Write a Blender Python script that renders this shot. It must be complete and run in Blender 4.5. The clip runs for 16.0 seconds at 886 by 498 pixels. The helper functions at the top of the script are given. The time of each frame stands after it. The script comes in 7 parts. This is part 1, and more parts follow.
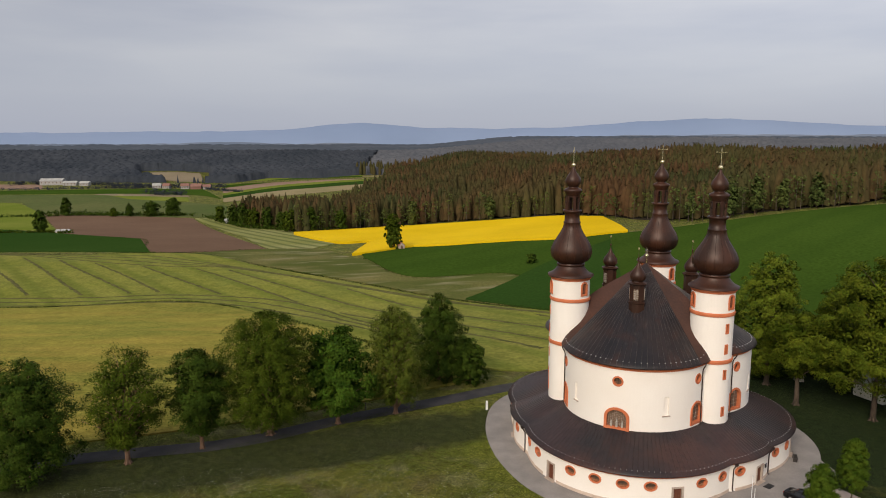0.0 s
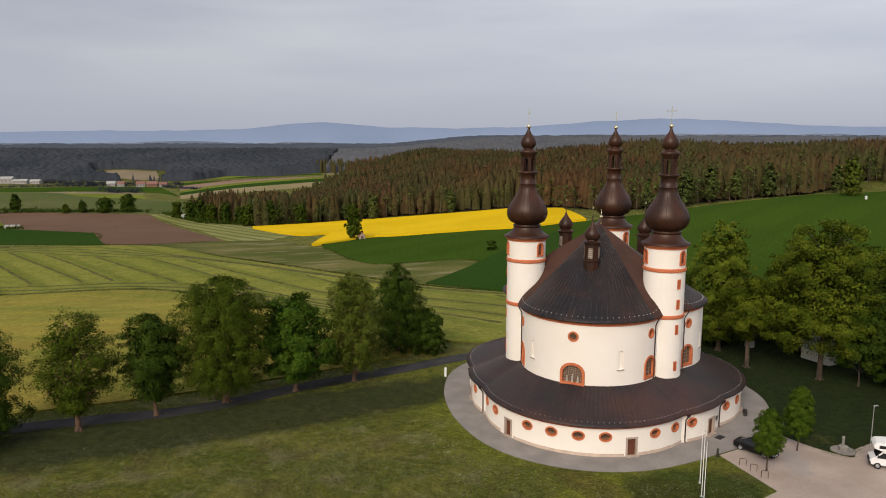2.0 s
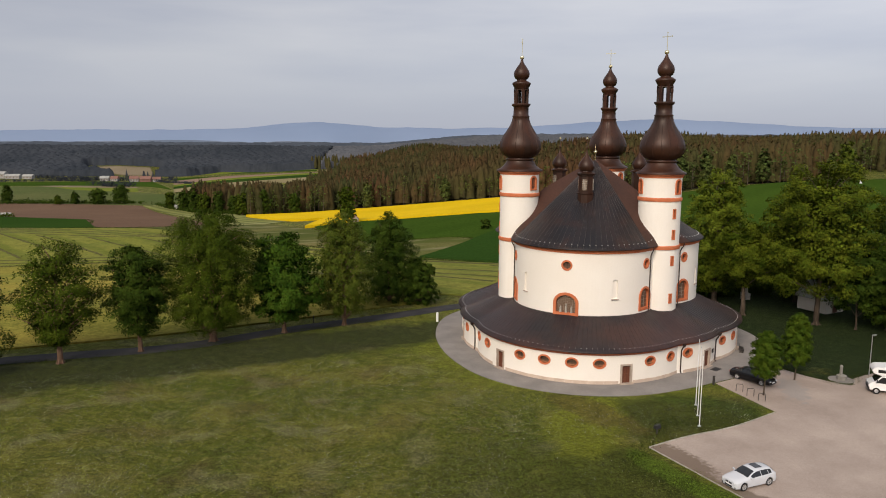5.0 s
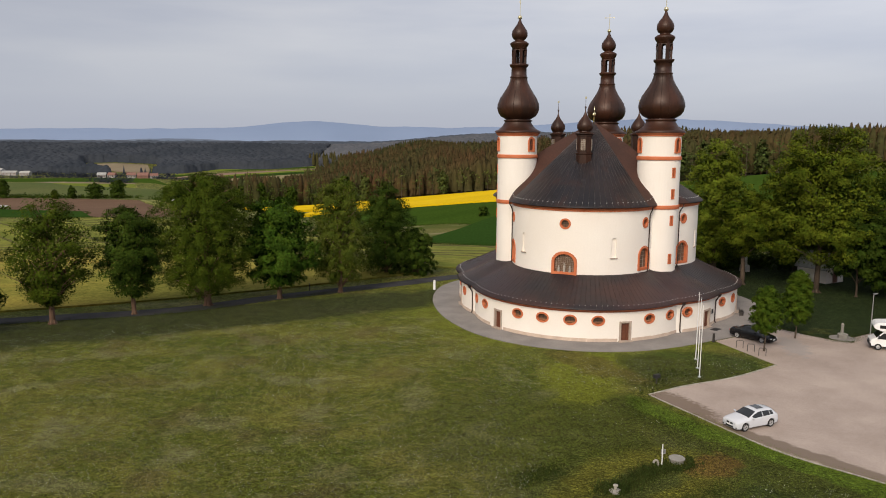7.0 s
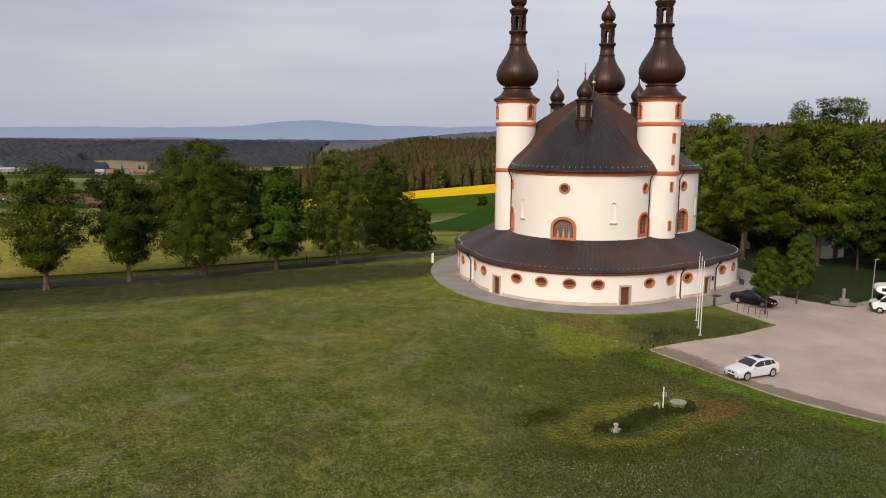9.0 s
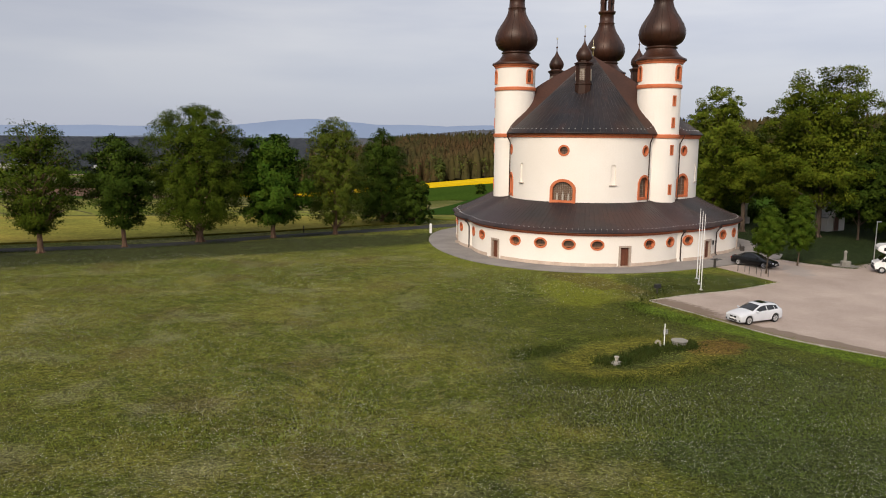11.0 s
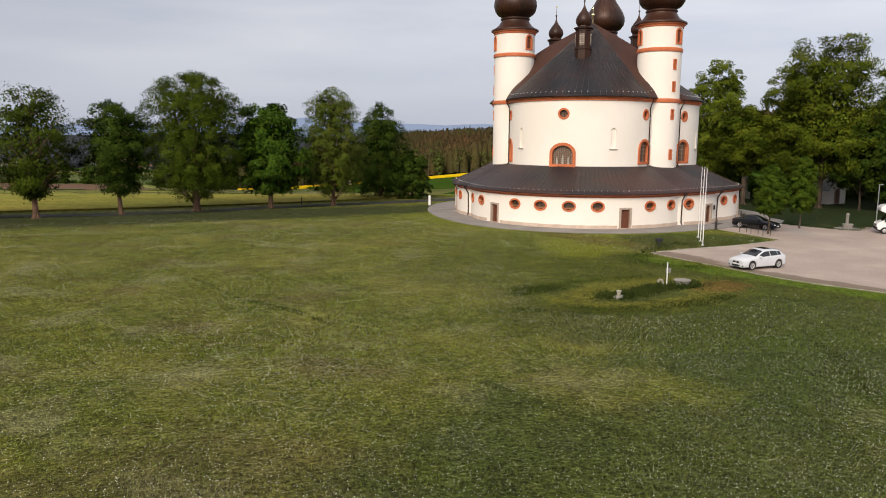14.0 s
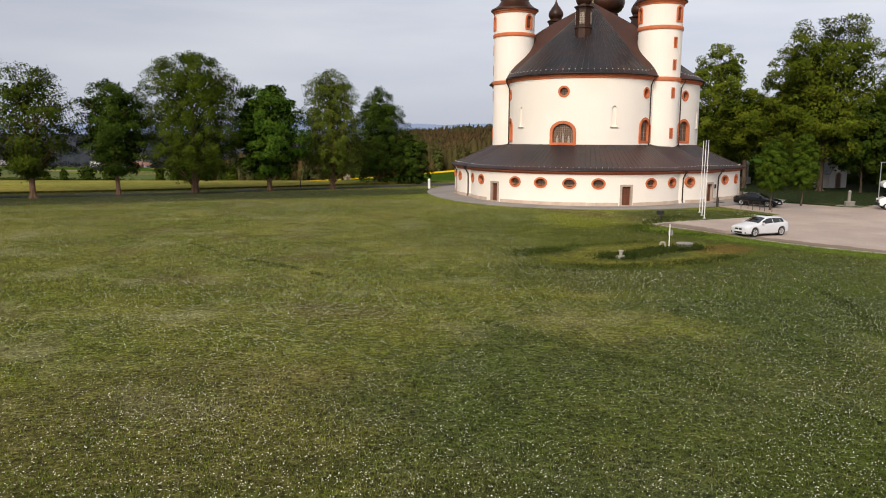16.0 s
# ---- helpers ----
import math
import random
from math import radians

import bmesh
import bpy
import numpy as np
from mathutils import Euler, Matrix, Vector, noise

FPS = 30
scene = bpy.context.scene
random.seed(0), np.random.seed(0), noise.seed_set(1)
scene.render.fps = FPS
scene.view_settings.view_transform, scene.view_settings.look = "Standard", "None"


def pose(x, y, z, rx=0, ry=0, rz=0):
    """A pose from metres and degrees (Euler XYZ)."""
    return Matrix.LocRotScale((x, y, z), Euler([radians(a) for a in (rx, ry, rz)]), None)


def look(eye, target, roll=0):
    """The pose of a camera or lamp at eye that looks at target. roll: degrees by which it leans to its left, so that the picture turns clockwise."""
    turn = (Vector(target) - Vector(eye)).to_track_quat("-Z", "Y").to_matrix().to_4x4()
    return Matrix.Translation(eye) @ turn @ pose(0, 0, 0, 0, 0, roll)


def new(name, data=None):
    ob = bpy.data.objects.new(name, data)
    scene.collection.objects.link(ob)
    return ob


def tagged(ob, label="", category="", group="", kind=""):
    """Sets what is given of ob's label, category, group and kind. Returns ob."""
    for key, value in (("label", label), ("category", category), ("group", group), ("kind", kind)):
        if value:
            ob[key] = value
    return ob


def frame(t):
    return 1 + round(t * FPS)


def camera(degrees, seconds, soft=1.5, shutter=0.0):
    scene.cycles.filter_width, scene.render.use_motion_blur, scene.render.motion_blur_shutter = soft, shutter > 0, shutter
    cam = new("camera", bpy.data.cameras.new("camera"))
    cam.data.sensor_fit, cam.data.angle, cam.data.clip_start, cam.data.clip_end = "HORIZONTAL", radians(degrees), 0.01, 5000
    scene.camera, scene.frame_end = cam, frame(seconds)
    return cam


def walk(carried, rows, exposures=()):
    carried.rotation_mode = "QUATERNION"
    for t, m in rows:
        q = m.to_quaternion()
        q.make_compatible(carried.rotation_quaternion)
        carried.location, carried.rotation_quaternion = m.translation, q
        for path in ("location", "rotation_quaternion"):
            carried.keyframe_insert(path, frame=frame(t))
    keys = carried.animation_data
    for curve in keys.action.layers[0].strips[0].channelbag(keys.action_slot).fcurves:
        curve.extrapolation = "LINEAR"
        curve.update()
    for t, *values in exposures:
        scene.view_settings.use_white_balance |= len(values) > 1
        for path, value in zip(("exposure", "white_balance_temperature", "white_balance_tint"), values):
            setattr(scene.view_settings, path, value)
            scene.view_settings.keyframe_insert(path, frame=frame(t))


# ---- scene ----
cam = camera(63.0, 16.0, soft=1.0)
METRES, EYE, TILT, LEAN, TURN = 34.2, 40.78, -9.0, 0.0, 0.0
ROWS = [
    (0.0, 0.0, 0.0, 0.0, -0.0, 0.0, 0.0),
    (0.5, 0.0039, -0.0058, -0.0469, -1.56, -0.03, 0.26),
    (1.0, 0.0079, -0.0101, -0.0842, -2.23, 0.01, 0.33),
    (1.5, 0.0139, -0.0107, -0.1124, -2.67, 0.02, 0.38),
    (2.0, 0.0185, -0.0064, -0.1486, -3.0, 0.07, 0.42),
    (2.5, 0.0224, 0.0006, -0.1935, -3.08, 0.11, 0.39),
    (3.0, 0.0251, 0.0102, -0.2389, -3.17, 0.16, 0.4),
    (3.5, 0.0268, 0.0202, -0.2834, -3.28, 0.21, 0.37),
    (4.0, 0.0283, 0.03, -0.3294, -3.33, 0.25, 0.34),
    (6.5, 0.0374, 0.0652, -0.5122, -3.51, 0.32, 0.26),
    (7.0, 0.0374, 0.0733, -0.5496, -3.55, 0.34, 0.27),
    (7.5, 0.0375, 0.0783, -0.5747, -3.57, 0.36, 0.31),
    (8.0, 0.0382, 0.0834, -0.5988, -3.62, 0.41, 0.27),
    (8.5, 0.0392, 0.0886, -0.6295, -3.66, 0.41, 0.23),
    (9.0, 0.0396, 0.0961, -0.6685, -3.66, 0.39, 0.17),
    (11.5, 0.0422, 0.1238, -0.816, -3.81, 0.41, 0.1),
    (12.0, 0.0408, 0.1268, -0.8355, -3.84, 0.39, 0.16),
    (12.5, 0.0409, 0.1304, -0.8546, -3.87, 0.4, 0.15),
    (13.0, 0.0414, 0.1338, -0.8737, -3.88, 0.4, 0.16),
    (13.5, 0.0415, 0.1371, -0.8927, -3.89, 0.41, 0.17),
    (14.0, 0.0414, 0.1409, -0.9111, -3.9, 0.41, 0.19),
    (14.5, 0.0416, 0.1445, -0.9294, -3.91, 0.42, 0.2),
    (15.0, 0.0418, 0.1476, -0.9473, -3.93, 0.43, 0.22),
    (15.5, 0.0416, 0.1514, -0.9647, -3.93, 0.44, 0.24),
    (16.0, 0.0411, 0.1551, -0.9814, -3.94, 0.44, 0.27),
]
walk(cam, [(t, pose(0, 0, EYE, TILT, LEAN, TURN) @ pose(METRES * x, METRES * y, METRES * z, 90 + pitch, roll, yaw)) for t, x, y, z, yaw, pitch, roll in ROWS],
     exposures=[(0.0, -0.04), (4.0, -0.02), (9.0, 0.06), (16.0, 0.22)])

# ---- world, sun, exposure ----
SUN_AZ, SUN_EL = 244.0, 35.0          # direction towards the sun, degrees from +x
world = bpy.data.worlds.new("overcast_sky")
scene.world = world
world.use_nodes = True
wn, wl = world.node_tree.nodes, world.node_tree.links
wn.clear()
w_out = wn.new("ShaderNodeOutputWorld")
w_bg = wn.new("ShaderNodeBackground")
w_sky = wn.new("ShaderNodeTexSky")
w_sky.sky_type, w_sky.sun_disc = "NISHITA", False
w_sky.sun_elevation, w_sky.sun_rotation = radians(SUN_EL), radians(90.0 - SUN_AZ)
w_dim = wn.new("ShaderNodeVectorMath")
w_dim.operation = "SCALE"
w_dim.inputs["Scale"].default_value = 0.09
w_co = wn.new("ShaderNodeTexCoord")
w_map = wn.new("ShaderNodeMapping")
w_map.inputs["Scale"].default_value = (1.2, 1.2, 7.0)
w_noise = wn.new("ShaderNodeTexNoise")
w_noise.inputs["Scale"].default_value = 1.6
w_noise.inputs["Detail"].default_value = 5.0
w_noise.inputs["Roughness"].default_value = 0.5
w_ramp = wn.new("ShaderNodeValToRGB")
w_ramp.color_ramp.elements[0].position, w_ramp.color_ramp.elements[0].color = 0.36, (0.50, 0.52, 0.60, 1)
w_ramp.color_ramp.elements[1].position, w_ramp.color_ramp.elements[1].color = 0.66, (0.68, 0.68, 0.71, 1)
w_sep = wn.new("ShaderNodeSeparateXYZ")
w_low = wn.new("ShaderNodeMapRange")
w_low.inputs["From Min"].default_value, w_low.inputs["From Max"].default_value = 0.0, 0.16
w_hor = wn.new("ShaderNodeMixRGB")
w_hor.inputs[1].default_value = (0.47, 0.50, 0.60, 1)
w_mix = wn.new("ShaderNodeMixRGB")
w_mix.inputs[0].default_value = 0.9
wl.new(w_co.outputs["Generated"], w_map.inputs["Vector"])
wl.new(w_map.outputs[0], w_noise.inputs["Vector"])
wl.new(w_noise.outputs[0], w_ramp.inputs[0])
wl.new(w_co.outputs["Generated"], w_sep.inputs[0])
wl.new(w_sep.outputs["Z"], w_low.inputs["Value"])
wl.new(w_low.outputs[0], w_hor.inputs[0])
w_side = wn.new("ShaderNodeMapRange")          # the cloud is thinner, so lighter, towards the east
w_side.inputs["From Min"].default_value, w_side.inputs["From Max"].default_value = -0.55, 0.55
w_side.inputs["To Min"].default_value, w_side.inputs["To Max"].default_value = 0.93, 1.27
w_tone = wn.new("ShaderNodeVectorMath")
w_tone.operation = "SCALE"
wl.new(w_sep.outputs["X"], w_side.inputs["Value"])
wl.new(w_side.outputs[0], w_tone.inputs["Scale"])
wl.new(w_ramp.outputs[0], w_tone.inputs[0])
wl.new(w_tone.outputs[0], w_hor.inputs[2])
wl.new(w_sky.outputs[0], w_dim.inputs[0])
wl.new(w_dim.outputs[0], w_mix.inputs[1])
wl.new(w_hor.outputs[0], w_mix.inputs[2])
wl.new(w_mix.outputs[0], w_bg.inputs["Color"])
w_bg.inputs["Strength"].default_value = 0.92
wl.new(w_bg.outputs[0], w_out.inputs["Surface"])

sun_data = bpy.data.lights.new("sun", "SUN")
sun_data.energy, sun_data.angle, sun_data.color = 3.35, radians(30.0), (1.0, 0.86, 0.705)
sun = new("sun", sun_data)
sun.matrix_world = look((0, 0, 0), (-math.cos(radians(SUN_AZ)) * math.cos(radians(SUN_EL)),
                                    -math.sin(radians(SUN_AZ)) * math.cos(radians(SUN_EL)), -math.sin(radians(SUN_EL))))


# ---- materials ----
def surface(name, c1, c2, scale=0.5, rough=0.8, metal=0.0, bump=0.3, fine=12.0, island=0.0, spread=0.25, depth=0.02,
            stretch=(1, 1, 1), leaf=0.0, contrast=0.3, spec=0.3):
    """Two-scale mottled surface: broad blotches between two colours, fine grain, relief, variation from piece to piece."""
    m = bpy.data.materials.new(name)
    m.use_nodes = True
    n, l = m.node_tree.nodes, m.node_tree.links
    b = n["Principled BSDF"]
    geo = n.new("ShaderNodeNewGeometry")
    mp = n.new("ShaderNodeMapping")
    mp.inputs["Scale"].default_value = stretch
    l.new(geo.outputs["Position"], mp.inputs["Vector"])
    big, small = n.new("ShaderNodeTexNoise"), n.new("ShaderNodeTexNoise")
    big.inputs["Scale"].default_value, big.inputs["Detail"].default_value = scale, 4.0
    small.inputs["Scale"].default_value, small.inputs["Detail"].default_value = scale * fine, 3.0
    for t in (big, small):
        l.new(mp.outputs[0], t.inputs["Vector"])
    rng = n.new("ShaderNodeMapRange")
    rng.inputs["From Min"].default_value, rng.inputs["From Max"].default_value = 0.5 - contrast / 2, 0.5 + contrast / 2
    l.new(big.outputs[0], rng.inputs["Value"])
    mix = n.new("ShaderNodeMixRGB")
    mix.inputs[1].default_value, mix.inputs[2].default_value = (*c1, 1), (*c2, 1)
    l.new(rng.outputs[0], mix.inputs[0])
    hsv = n.new("ShaderNodeHueSaturation")
    gr = n.new("ShaderNodeMapRange")
    gr.inputs["From Min"].default_value, gr.inputs["From Max"].default_value = 0.25, 0.75
    gr.inputs["To Min"].default_value, gr.inputs["To Max"].default_value = 1 - spread, 1 + spread
    l.new(small.outputs[0], gr.inputs["Value"])
    value = gr.outputs[0]
    if island:
        ir = n.new("ShaderNodeMapRange")
        ir.inputs["To Min"].default_value, ir.inputs["To Max"].default_value = 1 - island, 1 + island
        l.new(geo.outputs["Random Per Island"], ir.inputs["Value"])
        mul = n.new("ShaderNodeMath")
        mul.operation = "MULTIPLY"
        l.new(value, mul.inputs[0])
        l.new(ir.outputs[0], mul.inputs[1])
        value = mul.outputs[0]
        hr = n.new("ShaderNodeMapRange")
        hr.inputs["To Min"].default_value, hr.inputs["To Max"].default_value = 0.5 - 0.05 * island, 0.5 + 0.05 * island
        l.new(geo.outputs["Random Per Island"], hr.inputs["Value"])
        l.new(hr.outputs[0], hsv.inputs["Hue"])
    l.new(value, hsv.inputs["Value"])
    l.new(mix.outputs[0], hsv.inputs["Color"])
    l.new(hsv.outputs[0], b.inputs["Base Color"])
    b.inputs["Roughness"].default_value, b.inputs["Metallic"].default_value = rough, metal
    b.inputs["Specular IOR Level"].default_value = spec
    if bump:
        bp = n.new("ShaderNodeBump")
        bp.inputs["Strength"].default_value, bp.inputs["Distance"].default_value = bump, depth
        l.new(small.outputs[0], bp.inputs["Height"])
        l.new(bp.outputs[0], b.inputs["Normal"])
    if leaf:
        tr = n.new("ShaderNodeBsdfTranslucent")
        l.new(hsv.outputs[0], tr.inputs["Color"])
        ms = n.new("ShaderNodeMixShader")
        ms.inputs[0].default_value = leaf
        l.new(b.outputs[0], ms.inputs[1])
        l.new(tr.outputs[0], ms.inputs[2])
        l.new(ms.outputs[0], n["Material Output"].inputs["Surface"])
    return m


def tint_area(m, centre, half, turn, colour, strength=0.8, wobble=0.35, wscale=0.35):
    """Gives an oval area of the ground another colour, with a ragged border."""
    n, l = m.node_tree.nodes, m.node_tree.links
    b = n["Principled BSDF"]
    src = b.inputs["Base Color"].links[0].from_socket
    geo = n.new("ShaderNodeNewGeometry")
    mp = n.new("ShaderNodeMapping")
    mp.vector_type = "TEXTURE"
    mp.inputs["Location"].default_value = (*centre, 0)
    mp.inputs["Rotation"].default_value = (0, 0, radians(turn))
    mp.inputs["Scale"].default_value = (*half, 1000)
    l.new(geo.outputs["Position"], mp.inputs["Vector"])
    ln = n.new("ShaderNodeVectorMath")
    ln.operation = "LENGTH"
    l.new(mp.outputs[0], ln.inputs[0])
    nz = n.new("ShaderNodeTexNoise")
    nz.inputs["Scale"].default_value, nz.inputs["Detail"].default_value = wscale, 5.0
    l.new(geo.outputs["Position"], nz.inputs["Vector"])
    ma = n.new("ShaderNodeMath")
    ma.operation = "MULTIPLY_ADD"
    ma.inputs[1].default_value, ma.inputs[2].default_value = wobble * 2, -wobble
    l.new(nz.outputs[0], ma.inputs[0])
    ad = n.new("ShaderNodeMath")
    l.new(ln.outputs["Value"], ad.inputs[0])
    l.new(ma.outputs[0], ad.inputs[1])
    rg = n.new("ShaderNodeMapRange")
    rg.inputs["From Min"].default_value, rg.inputs["From Max"].default_value = 1.1, 0.75
    rg.inputs["To Max"].default_value = strength
    l.new(ad.outputs[0], rg.inputs["Value"])
    mx = n.new("ShaderNodeMixRGB")
    mx.inputs[2].default_value = (*colour, 1)
    l.new(rg.outputs[0], mx.inputs[0])
    l.new(src, mx.inputs[1])
    l.new(mx.outputs[0], b.inputs["Base Color"])


def striped(m, turn, width, colour, strength=0.6, warp=3.0):
    """Lays mown swaths or drilling lines over a crop: parallel bands of another colour."""
    n, l = m.node_tree.nodes, m.node_tree.links
    b = n["Principled BSDF"]
    src = b.inputs["Base Color"].links[0].from_socket
    geo = n.new("ShaderNodeNewGeometry")
    mp = n.new("ShaderNodeMapping")
    mp.inputs["Rotation"].default_value = (0, 0, radians(-turn))
    l.new(geo.outputs["Position"], mp.inputs["Vector"])
    wv = n.new("ShaderNodeTexWave")
    wv.wave_type, wv.bands_direction = "BANDS", "Y"
    wv.inputs["Scale"].default_value = 0.314 / width
    wv.inputs["Distortion"].default_value, wv.inputs["Detail"].default_value = warp, 3.0
    wv.inputs["Detail Scale"].default_value = 0.4
    l.new(mp.outputs[0], wv.inputs["Vector"])
    rg = n.new("ShaderNodeMapRange")
    rg.inputs["From Min"].default_value, rg.inputs["From Max"].default_value = 0.45, 0.95
    rg.inputs["To Max"].default_value = strength
    l.new(wv.outputs["Fac"], rg.inputs["Value"])
    mx = n.new("ShaderNodeMixRGB")
    mx.inputs[2].default_value = (*colour, 1)
    l.new(rg.outputs[0], mx.inputs[0])
    l.new(src, mx.inputs[1])
    l.new(mx.outputs[0], b.inputs["Base Color"])


def mottle(m, scale, colour, strength, lo=0.5, hi=0.65, detail=3.0, stretch=(1, 1, 1)):
    """Blotches of another colour, at one scale."""
    n, l = m.node_tree.nodes, m.node_tree.links
    b = n["Principled BSDF"]
    src = b.inputs["Base Color"].links[0].from_socket
    geo = n.new("ShaderNodeNewGeometry")
    mp = n.new("ShaderNodeMapping")
    mp.inputs["Scale"].default_value = stretch
    mp.inputs["Location"].default_value = (scale * 37.0, scale * 11.0 + 5.0, 0)
    l.new(geo.outputs["Position"], mp.inputs["Vector"])
    nz = n.new("ShaderNodeTexNoise")
    nz.inputs["Scale"].default_value, nz.inputs["Detail"].default_value = scale, detail
    l.new(mp.outputs[0], nz.inputs["Vector"])
    rg = n.new("ShaderNodeMapRange")
    rg.inputs["From Min"].default_value, rg.inputs["From Max"].default_value = lo, hi
    rg.inputs["To Max"].default_value = strength
    l.new(nz.outputs[0], rg.inputs["Value"])
    mx = n.new("ShaderNodeMixRGB")
    mx.inputs[2].default_value = (*colour, 1)
    l.new(rg.outputs[0], mx.inputs[0])
    l.new(src, mx.inputs[1])
    l.new(mx.outputs[0], b.inputs["Base Color"])


def grain(m, scales, lo=0.34, hi=0.66):
    """Multiplies the colour by grain at several scales, each given as (scale, amount)."""
    n, l = m.node_tree.nodes, m.node_tree.links
    b = n["Principled BSDF"]
    src = b.inputs["Base Color"].links[0].from_socket
    geo = n.new("ShaderNodeNewGeometry")
    value = None
    for k, (scale, amount) in enumerate(scales):
        mp = n.new("ShaderNodeMapping")
        mp.inputs["Location"].default_value = (3.1 * k, 7.7 * k, 0)
        l.new(geo.outputs["Position"], mp.inputs["Vector"])
        nz = n.new("ShaderNodeTexNoise")
        nz.inputs["Scale"].default_value, nz.inputs["Detail"].default_value = scale, 2.5
        nz.inputs["Roughness"].default_value = 0.6
        l.new(mp.outputs[0], nz.inputs["Vector"])
        rg = n.new("ShaderNodeMapRange")
        rg.inputs["From Min"].default_value, rg.inputs["From Max"].default_value = lo, hi
        rg.inputs["To Min"].default_value, rg.inputs["To Max"].default_value = 1 - amount, 1 + amount
        l.new(nz.outputs[0], rg.inputs["Value"])
        if value is None:
            value = rg.outputs[0]
        else:
            mu = n.new("ShaderNodeMath")
            mu.operation = "MULTIPLY"
            l.new(value, mu.inputs[0])
            l.new(rg.outputs[0], mu.inputs[1])
            value = mu.outputs[0]
    sc = n.new("ShaderNodeVectorMath")
    sc.operation = "SCALE"
    l.new(src, sc.inputs[0])
    l.new(value, sc.inputs["Scale"])
    l.new(sc.outputs[0], b.inputs["Base Color"])


def velvet(m, weight, gain, rough=0.5):
    """The bright nap that standing grass shows at low angles, in the grass's own colour."""
    n, l = m.node_tree.nodes, m.node_tree.links
    b = n["Principled BSDF"]
    b.inputs["Sheen Weight"].default_value, b.inputs["Sheen Roughness"].default_value = weight, rough
    nap = n.new("ShaderNodeVectorMath")
    nap.operation = "SCALE"
    nap.inputs["Scale"].default_value = gain
    l.new(b.inputs["Base Color"].links[0].from_socket, nap.inputs[0])
    l.new(nap.outputs[0], b.inputs["Sheen Tint"])


def glass_material(name, colour, rough=0.08):
    m = bpy.data.materials.new(name)
    m.use_nodes = True
    b = m.node_tree.nodes["Principled BSDF"]
    b.inputs["Base Color"].default_value = (*colour, 1)
    b.inputs["Roughness"].default_value = rough
    b.inputs["Specular IOR Level"].default_value = 0.6
    return m


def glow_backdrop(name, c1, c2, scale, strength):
    """Plain far backdrop: aerial haze put into its colour, with a slight glow."""
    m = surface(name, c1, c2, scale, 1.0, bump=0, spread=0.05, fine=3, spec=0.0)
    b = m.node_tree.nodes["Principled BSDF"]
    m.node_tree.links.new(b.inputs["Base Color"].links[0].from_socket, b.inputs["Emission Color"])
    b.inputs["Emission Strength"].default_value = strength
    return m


M_GRASS = surface("meadow_grass", (0.037, 0.048, 0.006), (0.055, 0.058, 0.009), 0.06, 0.95, bump=1.0, fine=90, spread=0.30, depth=0.10, spec=0.08)
mottle(M_GRASS, 0.11, (0.083, 0.080, 0.017), 0.65, 0.48, 0.62, 5.0)
mottle(M_GRASS, 0.33, (0.038, 0.047, 0.009), 0.55, 0.48, 0.62, 5.0)
mottle(M_GRASS, 1.3, (0.108, 0.102, 0.031), 0.50, 0.50, 0.66, 5.0)
mottle(M_GRASS, 0.22, (0.095, 0.091, 0.045), 0.6, 0.54, 0.68, 5.0)
mottle(M_GRASS, 0.16, (0.048, 0.038, 0.015), 0.6, 0.55, 0.68, 5.0)
tint_area(M_GRASS, (26.0, 92.0), (25.0, 25.0), 0, (0.080, 0.091, 0.011), 0.7, 0.10, 0.25)
tint_area(M_GRASS, (-4.0, 17.0), (7.0, 5.5), 20, (0.054, 0.041, 0.019), 0.45, 0.5, 0.3)
tint_area(M_GRASS, (10.0, 16.5), (11.0, 8.5), -30, (0.020, 0.030, 0.007), 0.72, 0.5, 0.3)
tint_area(M_GRASS, (23.5, 31.5), (14.0, 13.0), -30, (0.018, 0.027, 0.006), 0.85, 0.5, 0.3)
tint_area(M_GRASS, (6.2, 24.7), (2.4, 0.28), -54, (0.025, 0.030, 0.007), 0.35, 1.0, 2.5)
tint_area(M_GRASS, (8.8, 21.2), (2.2, 0.30), -50, (0.025, 0.030, 0.007), 0.4, 1.0, 2.5)
tint_area(M_GRASS, (11.0, 17.4), (2.6, 0.30), -57, (0.025, 0.030, 0.007), 0.4, 1.0, 2.5)
tint_area(M_GRASS, (20.4, 27.6), (4.6, 0.40), 72, (0.025, 0.030, 0.007), 0.4, 1.0, 2.0)
tint_area(M_GRASS, (11.0, 51.0), (10.0, 11.0), -15, (0.030, 0.036, 0.007), 0.55, 0.5, 0.3)
tint_area(M_GRASS, (14.5, 38.0), (9.5, 6.5), 20, (0.023, 0.028, 0.006), 0.65, 0.5, 0.4)
tint_area(M_GRASS, (17.2, 42.8), (9.0, 5.6), 28, (0.034, 0.042, 0.008), 0.4, 0.7, 0.7)
tint_area(M_GRASS, (18.6, 53.0), (5.0, 7.0), -10, (0.024, 0.029, 0.005), 0.6, 0.5, 0.4)
tint_area(M_GRASS, (30.0, 66.5), (8.0, 5.0), 0, (0.013, 0.025, 0.005), 0.7, 0.4, 0.3)
tint_area(M_GRASS, (17.2, 42.8), (7.0, 4.0), 28, (0.064, 0.062, 0.009), 0.85, 0.4, 0.6)
tint_area(M_GRASS, (17.0, 42.5), (4.0, 1.7), 28, (0.033, 0.040, 0.009), 0.9, 0.5, 0.8)
tint_area(M_GRASS, (10.4, 43.8), (1.6, 1.0), 20, (0.022, 0.027, 0.006), 0.8, 0.8, 1.0)
